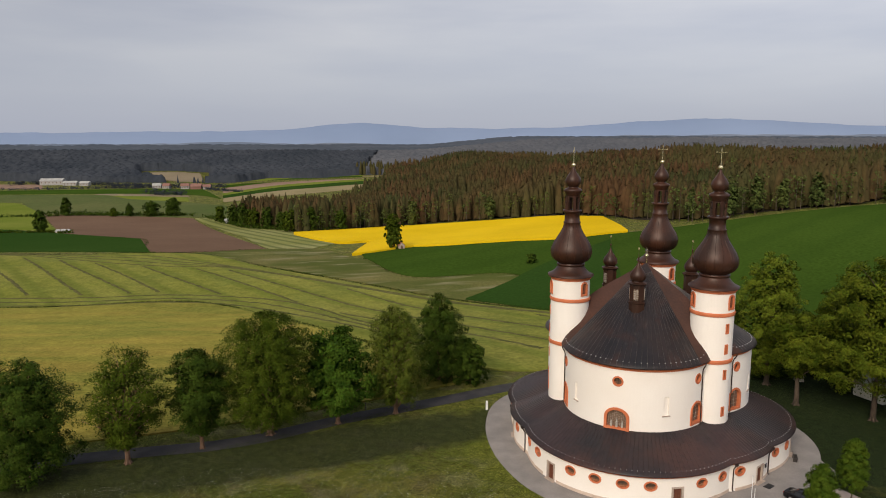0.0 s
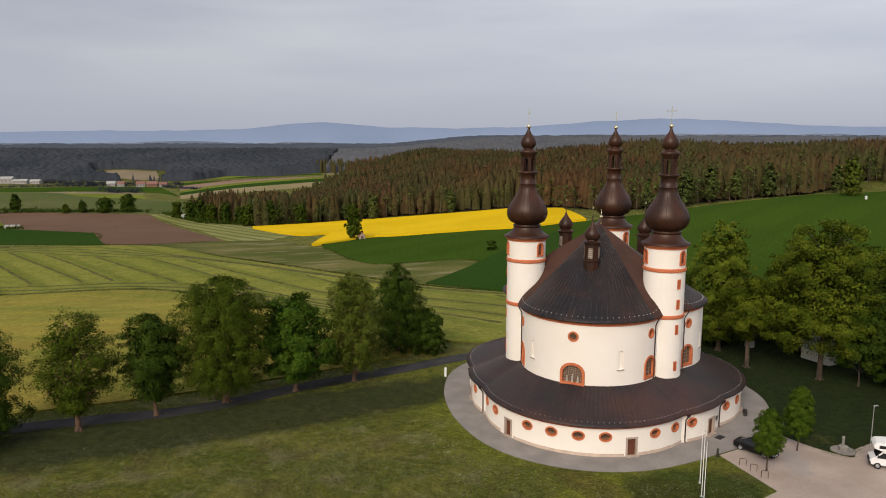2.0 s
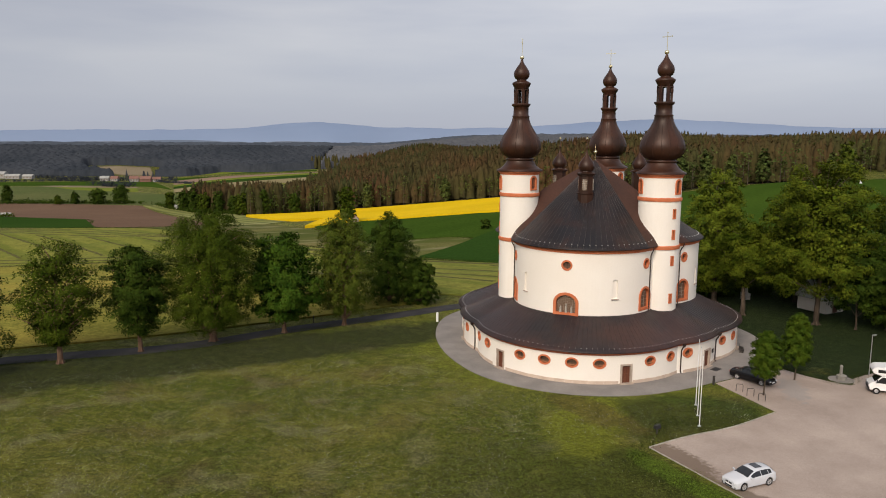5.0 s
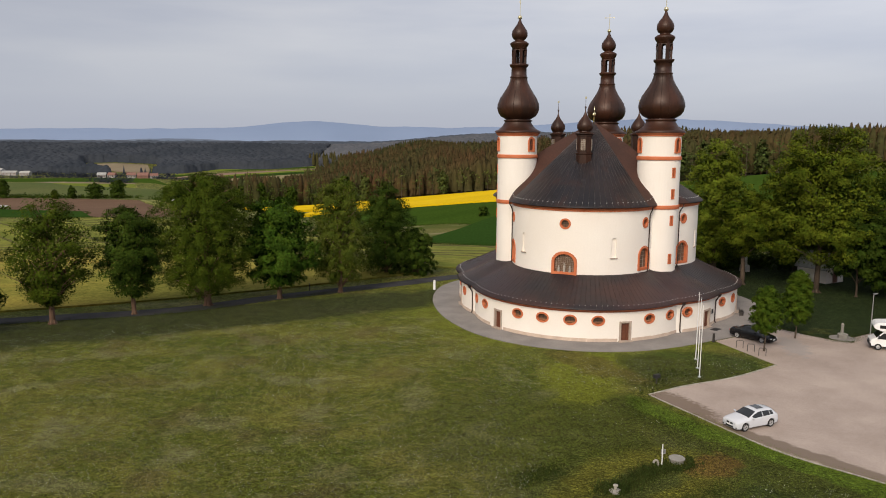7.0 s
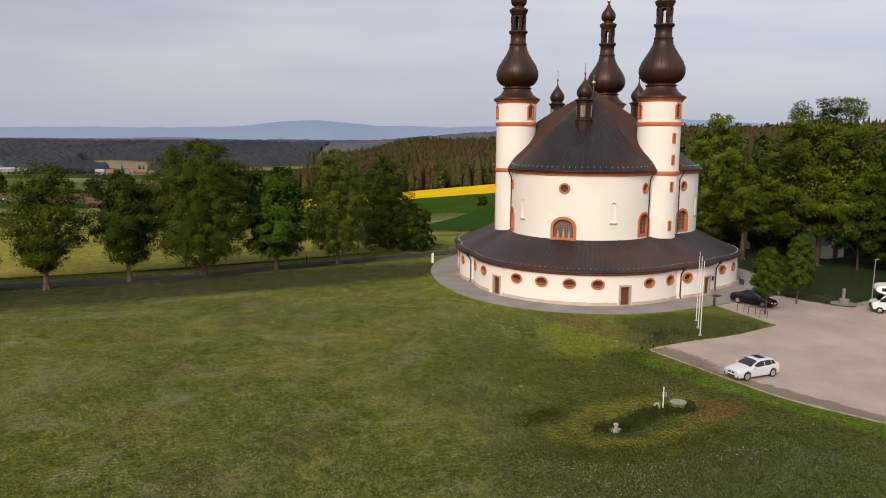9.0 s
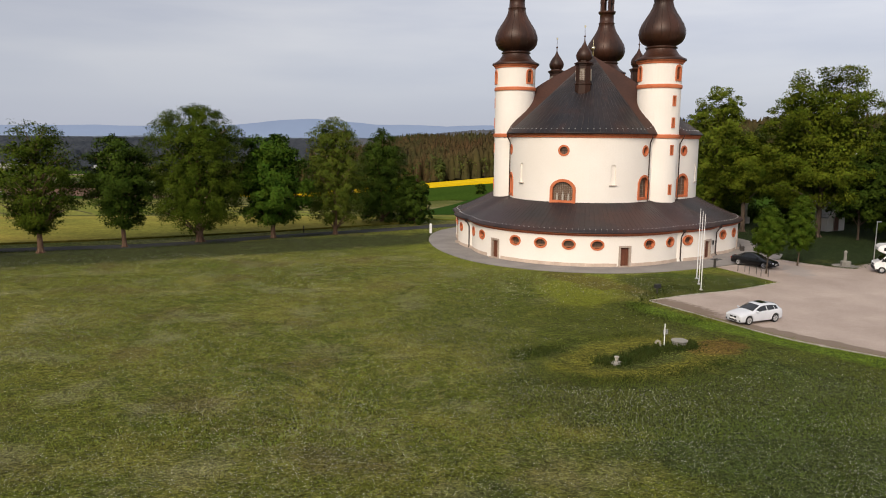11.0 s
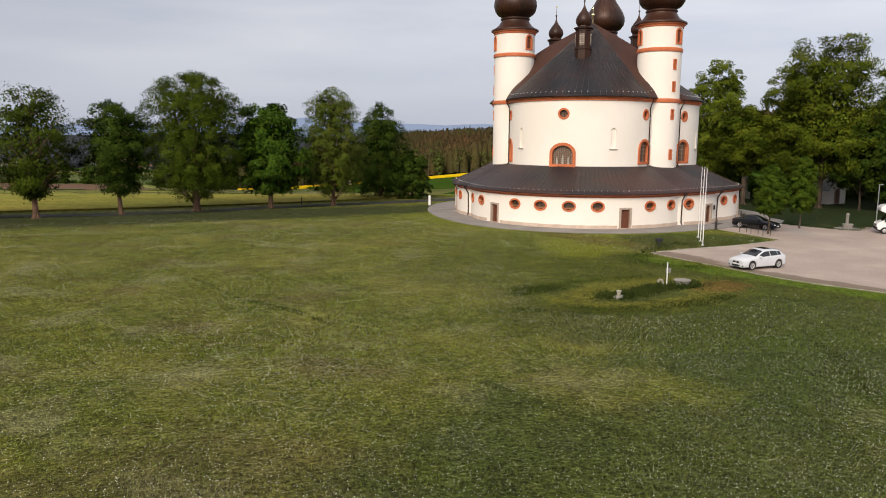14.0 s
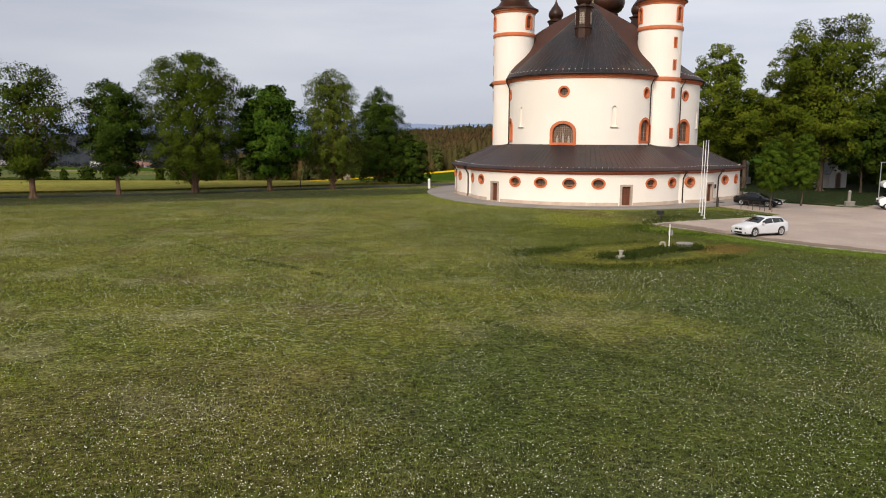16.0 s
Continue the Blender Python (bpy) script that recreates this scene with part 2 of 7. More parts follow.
tint_area(M_GRASS, (16.5, 54.0), (3.4, 8.0), -18, (0.033, 0.040, 0.007), 0.55, 0.9, 0.5)
tint_area(M_GRASS, (20.0, 69.0), (13.0, 3.2), -16, (0.050, 0.059, 0.010), 0.7)
tint_area(M_GRASS, (27.0, 64.0), (8.0, 5.5), -10, (0.022, 0.027, 0.005), 0.75, 0.4, 0.25)
tint_area(M_GRASS, (18.8, 64.0), (3.8, 8.5), -20, (0.080, 0.090, 0.010), 0.85, 0.5, 0.3)
tint_area(M_GRASS, (20.2, 67.0), (6.0, 2.4), -58, (0.057, 0.048, 0.012), 0.75, 0.7, 0.4)
tint_area(M_GRASS, (28.2, 42.4), (13.0, 3.4), -55, (0.028, 0.034, 0.006), 0.8, 0.4, 0.5)
tint_area(M_GRASS, (21.6, 53.0), (6.5, 2.6), -70, (0.028, 0.034, 0.006), 0.7, 0.4, 0.5)
tint_area(M_GRASS, (29.9, 43.2), (13.0, 1.5), -55, (0.043, 0.067, 0.007), 0.85, 0.5, 0.6)
tint_area(M_GRASS, (22.9, 53.2), (6.0, 1.3), -68, (0.043, 0.067, 0.007), 0.85, 0.5, 0.6)
tint_area(M_GRASS, (22.6, 44.6), (2.4, 1.7), 30, (0.074, 0.041, 0.013), 0.65, 0.7, 0.7)
tint_area(M_GRASS, (12.0, 92.0), (3.6, 14.0), 30, (0.054, 0.069, 0.012), 0.5)
# shade under the grove's crowns, painted into the ground as near-black
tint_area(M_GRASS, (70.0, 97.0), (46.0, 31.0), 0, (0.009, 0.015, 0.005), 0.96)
# dark band at the avenue's foot: tree shade put into the turf colour
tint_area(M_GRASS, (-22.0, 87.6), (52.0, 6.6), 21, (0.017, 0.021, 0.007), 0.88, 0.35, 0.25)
grain(M_GRASS, ((0.8, 0.22), (3.2, 0.40), (8.0, 0.60), (20.0, 0.60), (45.0, 0.52)))
velvet(M_GRASS, 0.32, 7.8, 0.36)
M_VERGE = surface("olive_pasture", (0.085, 0.095, 0.026), (0.15, 0.135, 0.05), 0.05, 0.95, bump=0.4, fine=30, spread=0.3, depth=0.1, spec=0.02)
mottle(M_VERGE, 0.035, (0.066, 0.082, 0.018), 0.8, 0.44, 0.58, 5.0, (0.6, 1.6, 1))
mottle(M_VERGE, 0.09, (0.235, 0.215, 0.125), 0.7, 0.54, 0.68, 6.0, (0.5, 1.8, 1))
M_HAY = surface("yellow_hay_meadow", (0.138, 0.122, 0.024), (0.099, 0.102, 0.020), 0.022, 0.95, bump=0.5, fine=50, spread=0.25, depth=0.1, stretch=(1, 2.2, 1), spec=0.02)
mottle(M_HAY, 0.06, (0.175, 0.135, 0.030), 0.6, 0.48, 0.64, 4.0, (0.35, 1.6, 1))
grain(M_HAY, ((0.15, 0.12), (0.9, 0.14), (3.0, 0.2)))
velvet(M_HAY, 0.22, 6.0)
M_MOWN = surface("mown_meadow", (0.155, 0.168, 0.029), (0.200, 0.196, 0.045), 0.02, 0.95, bump=0.4, fine=60, spread=0.2, depth=0.1, spec=0.02)
striped(M_MOWN, -51.7, 11.4, (0.110, 0.132, 0.022), 0.7, 0.8)
mottle(M_MOWN, 0.05, (0.13, 0.15, 0.035), 0.5, 0.48, 0.64, 5.0)
grain(M_MOWN, ((0.25, 0.12), (1.0, 0.15)))
M_SWATH = surface("cut_hay", (0.068, 0.070, 0.026), (0.112, 0.106, 0.040), 0.3, 0.95, bump=0.6, fine=20, spread=0.3, depth=0.1, spec=0.02)
M_BARLEY = surface("spring_barley", (0.115, 0.150, 0.024), (0.150, 0.175, 0.034), 0.02, 0.95, bump=0.2, fine=60, spread=0.18, spec=0.0)
M_ROSE = surface("rose_brown_soil", (0.205, 0.135, 0.100), (0.250, 0.170, 0.125), 0.012, 0.95, bump=0.3, fine=40, spread=0.12, spec=0.02)
M_MOWN2 = surface("mown_valley_strip", (0.24, 0.24, 0.10), (0.19, 0.20, 0.06), 0.02, 0.95, bump=0.3, fine=40, spread=0.2, spec=0.02)
striped(M_MOWN2, -58, 9.0, (0.10, 0.115, 0.035), 0.85, 2.0)
M_WHEAT = surface("young_wheat", (0.032, 0.062, 0.009), (0.045, 0.081, 0.012), 0.008, 0.95, bump=0.3, fine=120, spread=0.2, spec=0.0)
striped(M_WHEAT, 42, 22.0, (0.028, 0.056, 0.009), 0.28, 1.5)
M_DARKCROP = surface("dark_green_crop", (0.022, 0.052, 0.010), (0.029, 0.060, 0.012), 0.01, 0.95, bump=0.3, fine=120, spread=0.18, spec=0.0)
M_RAPE = surface("rape_in_bloom", (0.60, 0.40, 0.006), (0.68, 0.46, 0.010), 0.02, 0.9, bump=0.5, fine=60, spread=0.10, depth=0.2, spec=0.02)
M_SOIL = surface("bare_brown_soil", (0.125, 0.078, 0.052), (0.155, 0.100, 0.066), 0.015, 0.95, bump=0.5, fine=60, spread=0.14, depth=0.1, spec=0.02)
striped(M_SOIL, -12, 6.0, (0.105, 0.064, 0.044), 0.5, 1.0)
M_TAN = surface("straw_field", (0.26, 0.21, 0.12), (0.21, 0.18, 0.09), 0.02, 0.95, bump=0.2, fine=30, spread=0.12, spec=0.02)
M_CLEAR = surface("brown_clearing", (0.185, 0.150, 0.100), (0.225, 0.185, 0.125), 0.02, 0.95, bump=0.2, fine=30, spread=0.15, spec=0.02)
M_FIELD = surface("valley_pasture", (0.070, 0.095, 0.028), (0.10, 0.11, 0.04), 0.012, 0.95, bump=0.2, fine=30, spread=0.15, spec=0.02)
M_FLOWER = surface("white_clover_heads", (0.54, 0.54, 0.44), (0.72, 0.72, 0.60), 1.0, 0.9, bump=0, island=0.35, spec=0.1)
M_TUFT = surface("grass_tufts", (0.098, 0.129, 0.014), (0.179, 0.185, 0.031), 0.11, 0.9, bump=0, island=0.75, spread=0.30, leaf=0.3, spec=0.1)
mottle(M_TUFT, 0.11, (0.287, 0.253, 0.063), 0.6, 0.48, 0.62, 5.0)
mottle(M_TUFT, 0.33, (0.103, 0.126, 0.020), 0.65, 0.48, 0.62, 5.0)
mottle(M_TUFT, 0.22, (0.323, 0.308, 0.154), 0.6, 0.54, 0.68, 5.0)
mottle(M_TUFT, 0.16, (0.154, 0.120, 0.049), 0.55, 0.55, 0.68, 5.0)
tint_area(M_TUFT, (23.5, 31.5), (14.0, 13.0), -30, (0.081, 0.118, 0.020), 0.85, 0.5, 0.3)
tint_area(M_TUFT, (26.0, 92.0), (25.0, 25.0), 0, (0.253, 0.253, 0.039), 0.5, 0.12, 0.25)
# the avenue's painted shade band again, on the grass blades
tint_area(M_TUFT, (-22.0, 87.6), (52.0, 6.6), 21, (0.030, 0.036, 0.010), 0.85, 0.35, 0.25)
tint_area(M_TUFT, (11.0, 51.0), (10.0, 11.0), -15, (0.116, 0.142, 0.021), 0.55, 0.5, 0.3)
tint_area(M_TUFT, (14.5, 38.0), (9.5, 6.5), 20, (0.085, 0.104, 0.018), 0.65, 0.5, 0.4)
tint_area(M_TUFT, (18.6, 53.0), (5.0, 7.0), -10, (0.070, 0.085, 0.016), 0.6, 0.5, 0.4)
tint_area(M_TUFT, (30.0, 66.5), (8.0, 5.0), 0, (0.031, 0.056, 0.008), 0.7, 0.4, 0.3)
tint_area(M_TUFT, (17.2, 42.8), (7.0, 4.0), 28, (0.161, 0.152, 0.020), 0.8, 0.4, 0.6)
tint_area(M_TUFT, (16.5, 54.0), (3.4, 8.0), -18, (0.102, 0.120, 0.018), 0.55, 0.9, 0.5)
tint_area(M_TUFT, (20.0, 69.0), (13.0, 3.2), -16, (0.139, 0.171, 0.023), 0.6)
tint_area(M_TUFT, (27.0, 64.0), (8.0, 5.5), -10, (0.061, 0.074, 0.010), 0.75, 0.4, 0.25)
tint_area(M_TUFT, (18.8, 64.0), (3.8, 8.5), -20, (0.150, 0.165, 0.018), 0.85, 0.5, 0.3)
tint_area(M_TUFT, (20.2, 67.0), (6.0, 2.4), -58, (0.117, 0.098, 0.024), 0.75, 0.7, 0.4)
tint_area(M_TUFT, (28.2, 42.4), (13.0, 3.4), -55, (0.085, 0.104, 0.018), 0.8, 0.4, 0.5)
tint_area(M_TUFT, (21.6, 53.0), (6.5, 2.6), -70, (0.085, 0.104, 0.018), 0.7, 0.4, 0.5)
tint_area(M_TUFT, (29.9, 43.2), (13.0, 1.5), -55, (0.118, 0.182, 0.018), 0.85, 0.5, 0.6)
tint_area(M_TUFT, (22.9, 53.2), (6.0, 1.3), -68, (0.118, 0.182, 0.018), 0.85, 0.5, 0.6)
tint_area(M_TUFT, (22.6, 44.6), (2.4, 1.7), 30, (0.154, 0.090, 0.031), 0.65, 0.7, 0.7)
tint_area(M_TUFT, (10.0, 16.5), (11.0, 8.5), -30, (0.064, 0.093, 0.017), 0.7, 0.5, 0.3)
velvet(M_TUFT, 0.24, 4.7, 0.36)
M_RANK = surface("rank_grass", (0.030, 0.046, 0.010), (0.048, 0.062, 0.014), 0.8, 0.9, bump=0, island=0.4, leaf=0.15, spec=0.05)
M_ASPHALT = surface("worn_asphalt", (0.036, 0.036, 0.039), (0.052, 0.050, 0.052), 0.4, 0.9, bump=0.3, fine=20, spread=0.15, spec=0.1)
M_PAVE = surface("grey_paving", (0.20, 0.185, 0.175), (0.255, 0.235, 0.22), 0.35, 0.85, bump=0.3, fine=25, spread=0.12)
M_GRAVEL = surface("rolled_gravel", (0.31, 0.250, 0.215), (0.40, 0.33, 0.285), 0.16, 0.95, bump=0.4, fine=60, spread=0.12, depth=0.015)
mottle(M_GRAVEL, 0.25, (0.28, 0.225, 0.19), 0.4, 0.50, 0.68, 5.0)
mottle(M_GRAVEL, 2.2, (0.42, 0.36, 0.315), 0.22, 0.52, 0.70, 4.0)
grain(M_GRAVEL, ((18.0, 0.10),))
tint_area(M_GRAVEL, (24.6, 56.0), (1.7, 4.4), 22, (0.135, 0.096, 0.068), 0.8, 0.6, 2.6)
tint_area(M_GRAVEL, (43.6, 72.2), (1.5, 4.2), -18, (0.27, 0.255, 0.245), 0.55, 0.9, 1.2)
tint_area(M_GRAVEL, (29.4, 46.6), (0.9, 13.0), 36, (0.135, 0.100, 0.072), 0.8, 0.6, 1.2)
M_KERB = surface("kerb_stone", (0.25, 0.23, 0.195), (0.36, 0.335, 0.285), 1.2, 0.85, bump=0.4, island=0.15)
M_PLASTER = surface("warm_white_plaster", (0.80, 0.745, 0.68), (0.83, 0.785, 0.725), 0.22, 0.85, bump=0.12, fine=40, spread=0.03, depth=0.008)
M_PLINTH = surface("sandstone_plinth", (0.48, 0.38, 0.31), (0.58, 0.47, 0.385), 0.9, 0.9, bump=0.3, spread=0.12)
M_ORANGE = surface("orange_lime_paint", (0.48, 0.135, 0.056), (0.56, 0.175, 0.078), 0.9, 0.8, bump=0.1, spread=0.08)
M_REDEAVE = surface("red_brown_eave_board", (0.36, 0.105, 0.052), (0.43, 0.135, 0.068), 0.9, 0.8, bump=0.1, spread=0.1)
M_COPPER = surface("brown_copper", (0.060, 0.021, 0.010), (0.022, 0.010, 0.006), 0.45, 0.46, metal=0.12, bump=0.15, fine=10, spread=0.25, contrast=0.4, spec=0.35, stretch=(1, 1, 0.35))
M_ROOF = surface("dark_copper_sheet", (0.021, 0.019, 0.021), (0.046, 0.027, 0.027), 0.10, 0.44, metal=0.10, bump=0.12, fine=14, spread=0.22, contrast=0.35, spec=0.26)
M_DARKROOF = surface("black_copper_sheet", (0.012, 0.012, 0.015), (0.028, 0.019, 0.018), 0.16, 0.48, metal=0.10, bump=0.12, fine=12, spread=0.25, contrast=0.4, spec=0.26)
mottle(M_ROOF, 0.16, (0.066, 0.032, 0.026), 0.65, 0.50, 0.64, 4.0)
mottle(M_ROOF, 2.4, (0.012, 0.011, 0.012), 0.45, 0.52, 0.70, 4.0)
mottle(M_DARKROOF, 0.55, (0.060, 0.027, 0.019), 0.35, 0.52, 0.66, 4.0, (1, 1, 0.3))
mottle(M_DARKROOF, 2.2, (0.085, 0.075, 0.070), 0.5, 0.60, 0.74, 4.0, (1, 1, 0.12))
M_HIP = surface("red_brown_copper_sheet", (0.040, 0.020, 0.015), (0.066, 0.030, 0.021), 0.3, 0.52, metal=0.10, bump=0.12, fine=14, spread=0.22, contrast=0.35, spec=0.24)
M_AMBSEAM = surface("dull_seam_edges", (0.028, 0.021, 0.020), (0.050, 0.030, 0.024), 0.3, 0.5, metal=0.1, bump=0, spread=0.3)
M_SEAM = surface("seam_edges", (0.060, 0.056, 0.056), (0.120, 0.105, 0.100), 0.5, 0.45, metal=0.4, bump=0, spread=0.2)
M_GUARD = surface("pale_zinc_clips", (0.50, 0.50, 0.50), (0.60, 0.60, 0.60), 2.0, 0.4, metal=0.5, bump=0)
M_GOLD = surface("gilded_metal", (0.80, 0.68, 0.38), (0.88, 0.78, 0.52), 2.0, 0.25, metal=0.9, bump=0, spread=0.05)
M_PIPE = surface("dark_downpipe", (0.045, 0.030, 0.026), (0.060, 0.040, 0.034), 1.0, 0.4, metal=0.4, bump=0)
M_STONE = surface("grey_brown_stone", (0.36, 0.29, 0.24), (0.44, 0.36, 0.30), 1.5, 0.9, bump=0.3, spread=0.12)
M_WOOD = surface("red_brown_door", (0.105, 0.036, 0.020), (0.15, 0.055, 0.030), 2.0, 0.6, bump=0.3, spread=0.2, stretch=(3, 3, 0.4))
M_PANE = glass_material("dark_leaded_pane", (0.125, 0.075, 0.048), 0.30)
M_LEAD = surface("pale_glazing_bars", (0.33, 0.30, 0.26), (0.40, 0.36, 0.31), 2.0, 0.6, bump=0)
M_REVEAL = surface("ochre_reveal", (0.28, 0.125, 0.065), (0.33, 0.16, 0.085), 1.0, 0.85, bump=0)
M_LOUVRE = surface("red_brown_louvre", (0.24, 0.085, 0.045), (0.30, 0.11, 0.06), 2.0, 0.7, bump=0.1)
M_WHITE = surface("white_gloss_paint", (0.76, 0.76, 0.76), (0.80, 0.80, 0.80), 1.0, 0.25, bump=0, spread=0.02, spec=0.5)
M_CARWHITE = surface("white_car_paint", (0.54, 0.56, 0.60), (0.58, 0.60, 0.64), 1.0, 0.22, bump=0, spread=0.02, spec=0.5)
M_BLACK = surface("black_gloss_paint", (0.006, 0.006, 0.007), (0.008, 0.008, 0.009), 1.0, 0.22, bump=0, spread=0.05, spec=0.3)
M_CARGLASS = glass_material("tinted_car_glass", (0.012, 0.014, 0.016), 0.05)
M_TYRE = surface("black_rubber", (0.016, 0.016, 0.016), (0.022, 0.022, 0.022), 6.0, 0.85, bump=0.2)
M_RIM = surface("alloy_rim", (0.46, 0.46, 0.47), (0.54, 0.54, 0.55), 4.0, 0.35, metal=0.25, bump=0)
M_DARKPL = surface("black_plastic", (0.020, 0.020, 0.021), (0.028, 0.028, 0.03), 4.0, 0.6, bump=0.1)
M_LAMP = surface("clear_lamp_lens", (0.55, 0.57, 0.60), (0.68, 0.70, 0.72), 6.0, 0.12, bump=0, spec=0.7)
M_REDLENS = surface("red_lamp_lens", (0.32, 0.015, 0.012), (0.38, 0.02, 0.015), 6.0, 0.15, bump=0, spec=0.6)
M_STEEL = surface("brushed_steel", (0.42, 0.42, 0.43), (0.52, 0.52, 0.53), 3.0, 0.35, metal=0.7, bump=0)
M_IRON = surface("dark_iron", (0.045, 0.040, 0.038), (0.065, 0.058, 0.052), 3.0, 0.6, metal=0.4, bump=0.2)
M_CONCRETE = surface("pale_concrete", (0.21, 0.20, 0.18), (0.29, 0.28, 0.25), 1.2, 0.9, bump=0.4, spread=0.12)
M_BARK = surface("brown_bark", (0.145, 0.082, 0.052), (0.21, 0.13, 0.086), 2.5, 0.95, bump=0.8, spread=0.3, stretch=(2, 2, 0.5), depth=0.05)
# canopy shade put into the grove's bark; the young trees' own dark bark
M_DARKBARK = surface("dark_and_shaded_bark", (0.060, 0.044, 0.032), (0.105, 0.078, 0.056), 2.5, 0.95, bump=0.8, spread=0.3, stretch=(2, 2, 0.5), depth=0.05)
M_LIME = surface("lime_leaves", (0.030, 0.050, 0.004), (0.072, 0.098, 0.009), 0.75, 0.65, bump=0, island=0.28, leaf=0.14, spec=0.03)
M_CHESTNUT = surface("chestnut_leaves", (0.028, 0.062, 0.006), (0.066, 0.116, 0.011), 0.75, 0.6, bump=0, island=0.28, leaf=0.14, spec=0.03)
M_YOUNG = surface("young_lime_leaves", (0.034, 0.064, 0.006), (0.072, 0.108, 0.010), 1.2, 0.65, bump=0, island=0.28, leaf=0.10, spec=0.03)
M_DARKLEAF = surface("dark_maple_leaves", (0.022, 0.042, 0.005), (0.054, 0.084, 0.010), 0.75, 0.65, bump=0, island=0.28, leaf=0.10, spec=0.03)
M_PALELEAF = surface("pale_spring_leaves", (0.052, 0.080, 0.008), (0.118, 0.142, 0.017), 0.8, 0.65, bump=0, island=0.28, leaf=0.3, spec=0.08)
M_GROVE = surface("old_lime_leaves", (0.042, 0.065, 0.005), (0.117, 0.141, 0.012), 0.6, 0.65, bump=0, island=0.28, leaf=0.12, spec=0.03)
# lighter leaf copy for one lime: sun on its crown put into the colour
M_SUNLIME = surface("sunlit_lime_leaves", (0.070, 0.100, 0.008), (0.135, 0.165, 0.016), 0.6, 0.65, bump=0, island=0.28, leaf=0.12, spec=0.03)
M_SPRUCE = surface("spruce_needles", (0.070, 0.040, 0.019), (0.042, 0.043, 0.016), 0.018, 0.95, bump=0, island=0.10, spread=0.38, contrast=0.22, spec=0.05)
mottle(M_SPRUCE, 0.035, (0.036, 0.046, 0.016), 0.5, 0.52, 0.62, 3.0)
mottle(M_SPRUCE, 0.006, (0.070, 0.056, 0.022), 0.45, 0.48, 0.58, 2.0)
M_BIRCH = surface("birch_leaves", (0.078, 0.094, 0.022), (0.052, 0.072, 0.018), 0.03, 0.9, bump=0, island=0.45, spread=0.3, spec=0.1)
M_TRUNKS = surface("pale_trunks", (0.055, 0.040, 0.030), (0.10, 0.078, 0.060), 0.1, 0.95, bump=0, island=0.4)
M_FLOOR = surface("needle_litter", (0.030, 0.026, 0.020), (0.040, 0.034, 0.026), 0.05, 1.0, bump=0, spread=0.2, spec=0.0)
# far woods: air haze put into the base colours, three depths of it
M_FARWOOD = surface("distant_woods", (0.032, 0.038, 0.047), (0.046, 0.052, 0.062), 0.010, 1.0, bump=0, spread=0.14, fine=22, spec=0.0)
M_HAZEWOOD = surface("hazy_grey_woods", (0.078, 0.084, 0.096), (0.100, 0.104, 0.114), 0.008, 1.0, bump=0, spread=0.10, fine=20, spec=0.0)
M_BLUEWOOD = surface("haze_blue_woods", (0.058, 0.070, 0.088), (0.082, 0.093, 0.112), 0.004, 1.0, bump=0, spread=0.10, fine=18, spec=0.0)
# hills and plain: distance haze mixed into the colour, plus a glow
M_HILLS = glow_backdrop("haze_blue_hills", (0.130, 0.168, 0.245), (0.152, 0.190, 0.268), 0.0012, 0.55)
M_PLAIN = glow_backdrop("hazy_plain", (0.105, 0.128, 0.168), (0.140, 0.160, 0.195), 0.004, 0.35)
M_TILE = surface("red_roof_tiles", (0.26, 0.115, 0.08), (0.32, 0.15, 0.10), 0.3, 0.85, bump=0.2)
M_GREYROOF = surface("grey_sheet_roof", (0.30, 0.30, 0.29), (0.38, 0.38, 0.36), 0.2, 0.7, bump=0.1)
# village walls and tiles, greyed so that distance haze is in the colour
M_FARHOUSE = surface("haze_greyed_render", (0.30, 0.295, 0.29), (0.35, 0.34, 0.33), 0.2, 0.85, bump=0.1)
M_FARTILE = surface("haze_dulled_red", (0.185, 0.098, 0.078), (0.23, 0.12, 0.095), 0.3, 0.85, bump=0.1)
M_HOUSE = surface("pale_house_render", (0.62, 0.59, 0.54), (0.70, 0.67, 0.62), 0.2, 0.85, bump=0.1)
M_MUZZLE = surface("printed_grey", (0.25, 0.25, 0.25), (0.32, 0.32, 0.32), 3.0, 0.7, bump=0)


# ---- building helpers ----
def part(name, bm, material, parent=None, label="", smooth=False):
    """Links a bmesh as one mesh object, under a thing or a part where one is given."""
    me = bpy.data.meshes.new(name)
    if smooth:
        for f in bm.faces:
            f.smooth = True
    bm.to_mesh(me)
    bm.free()
    me.materials.append(material)
    ob = new(name, me)
    if parent is not None:
        ob.parent = parent
    if label:
        tagged(ob, label)
    return ob


def thing(name, label, category, at=(0, 0, 0), turn=0.0, group="", kind=""):
    ob = new(name)
    ob.empty_display_size = 0.2
    ob.matrix_world = pose(*at, 0, 0, turn)
    return tagged(ob, label, category, group, kind)


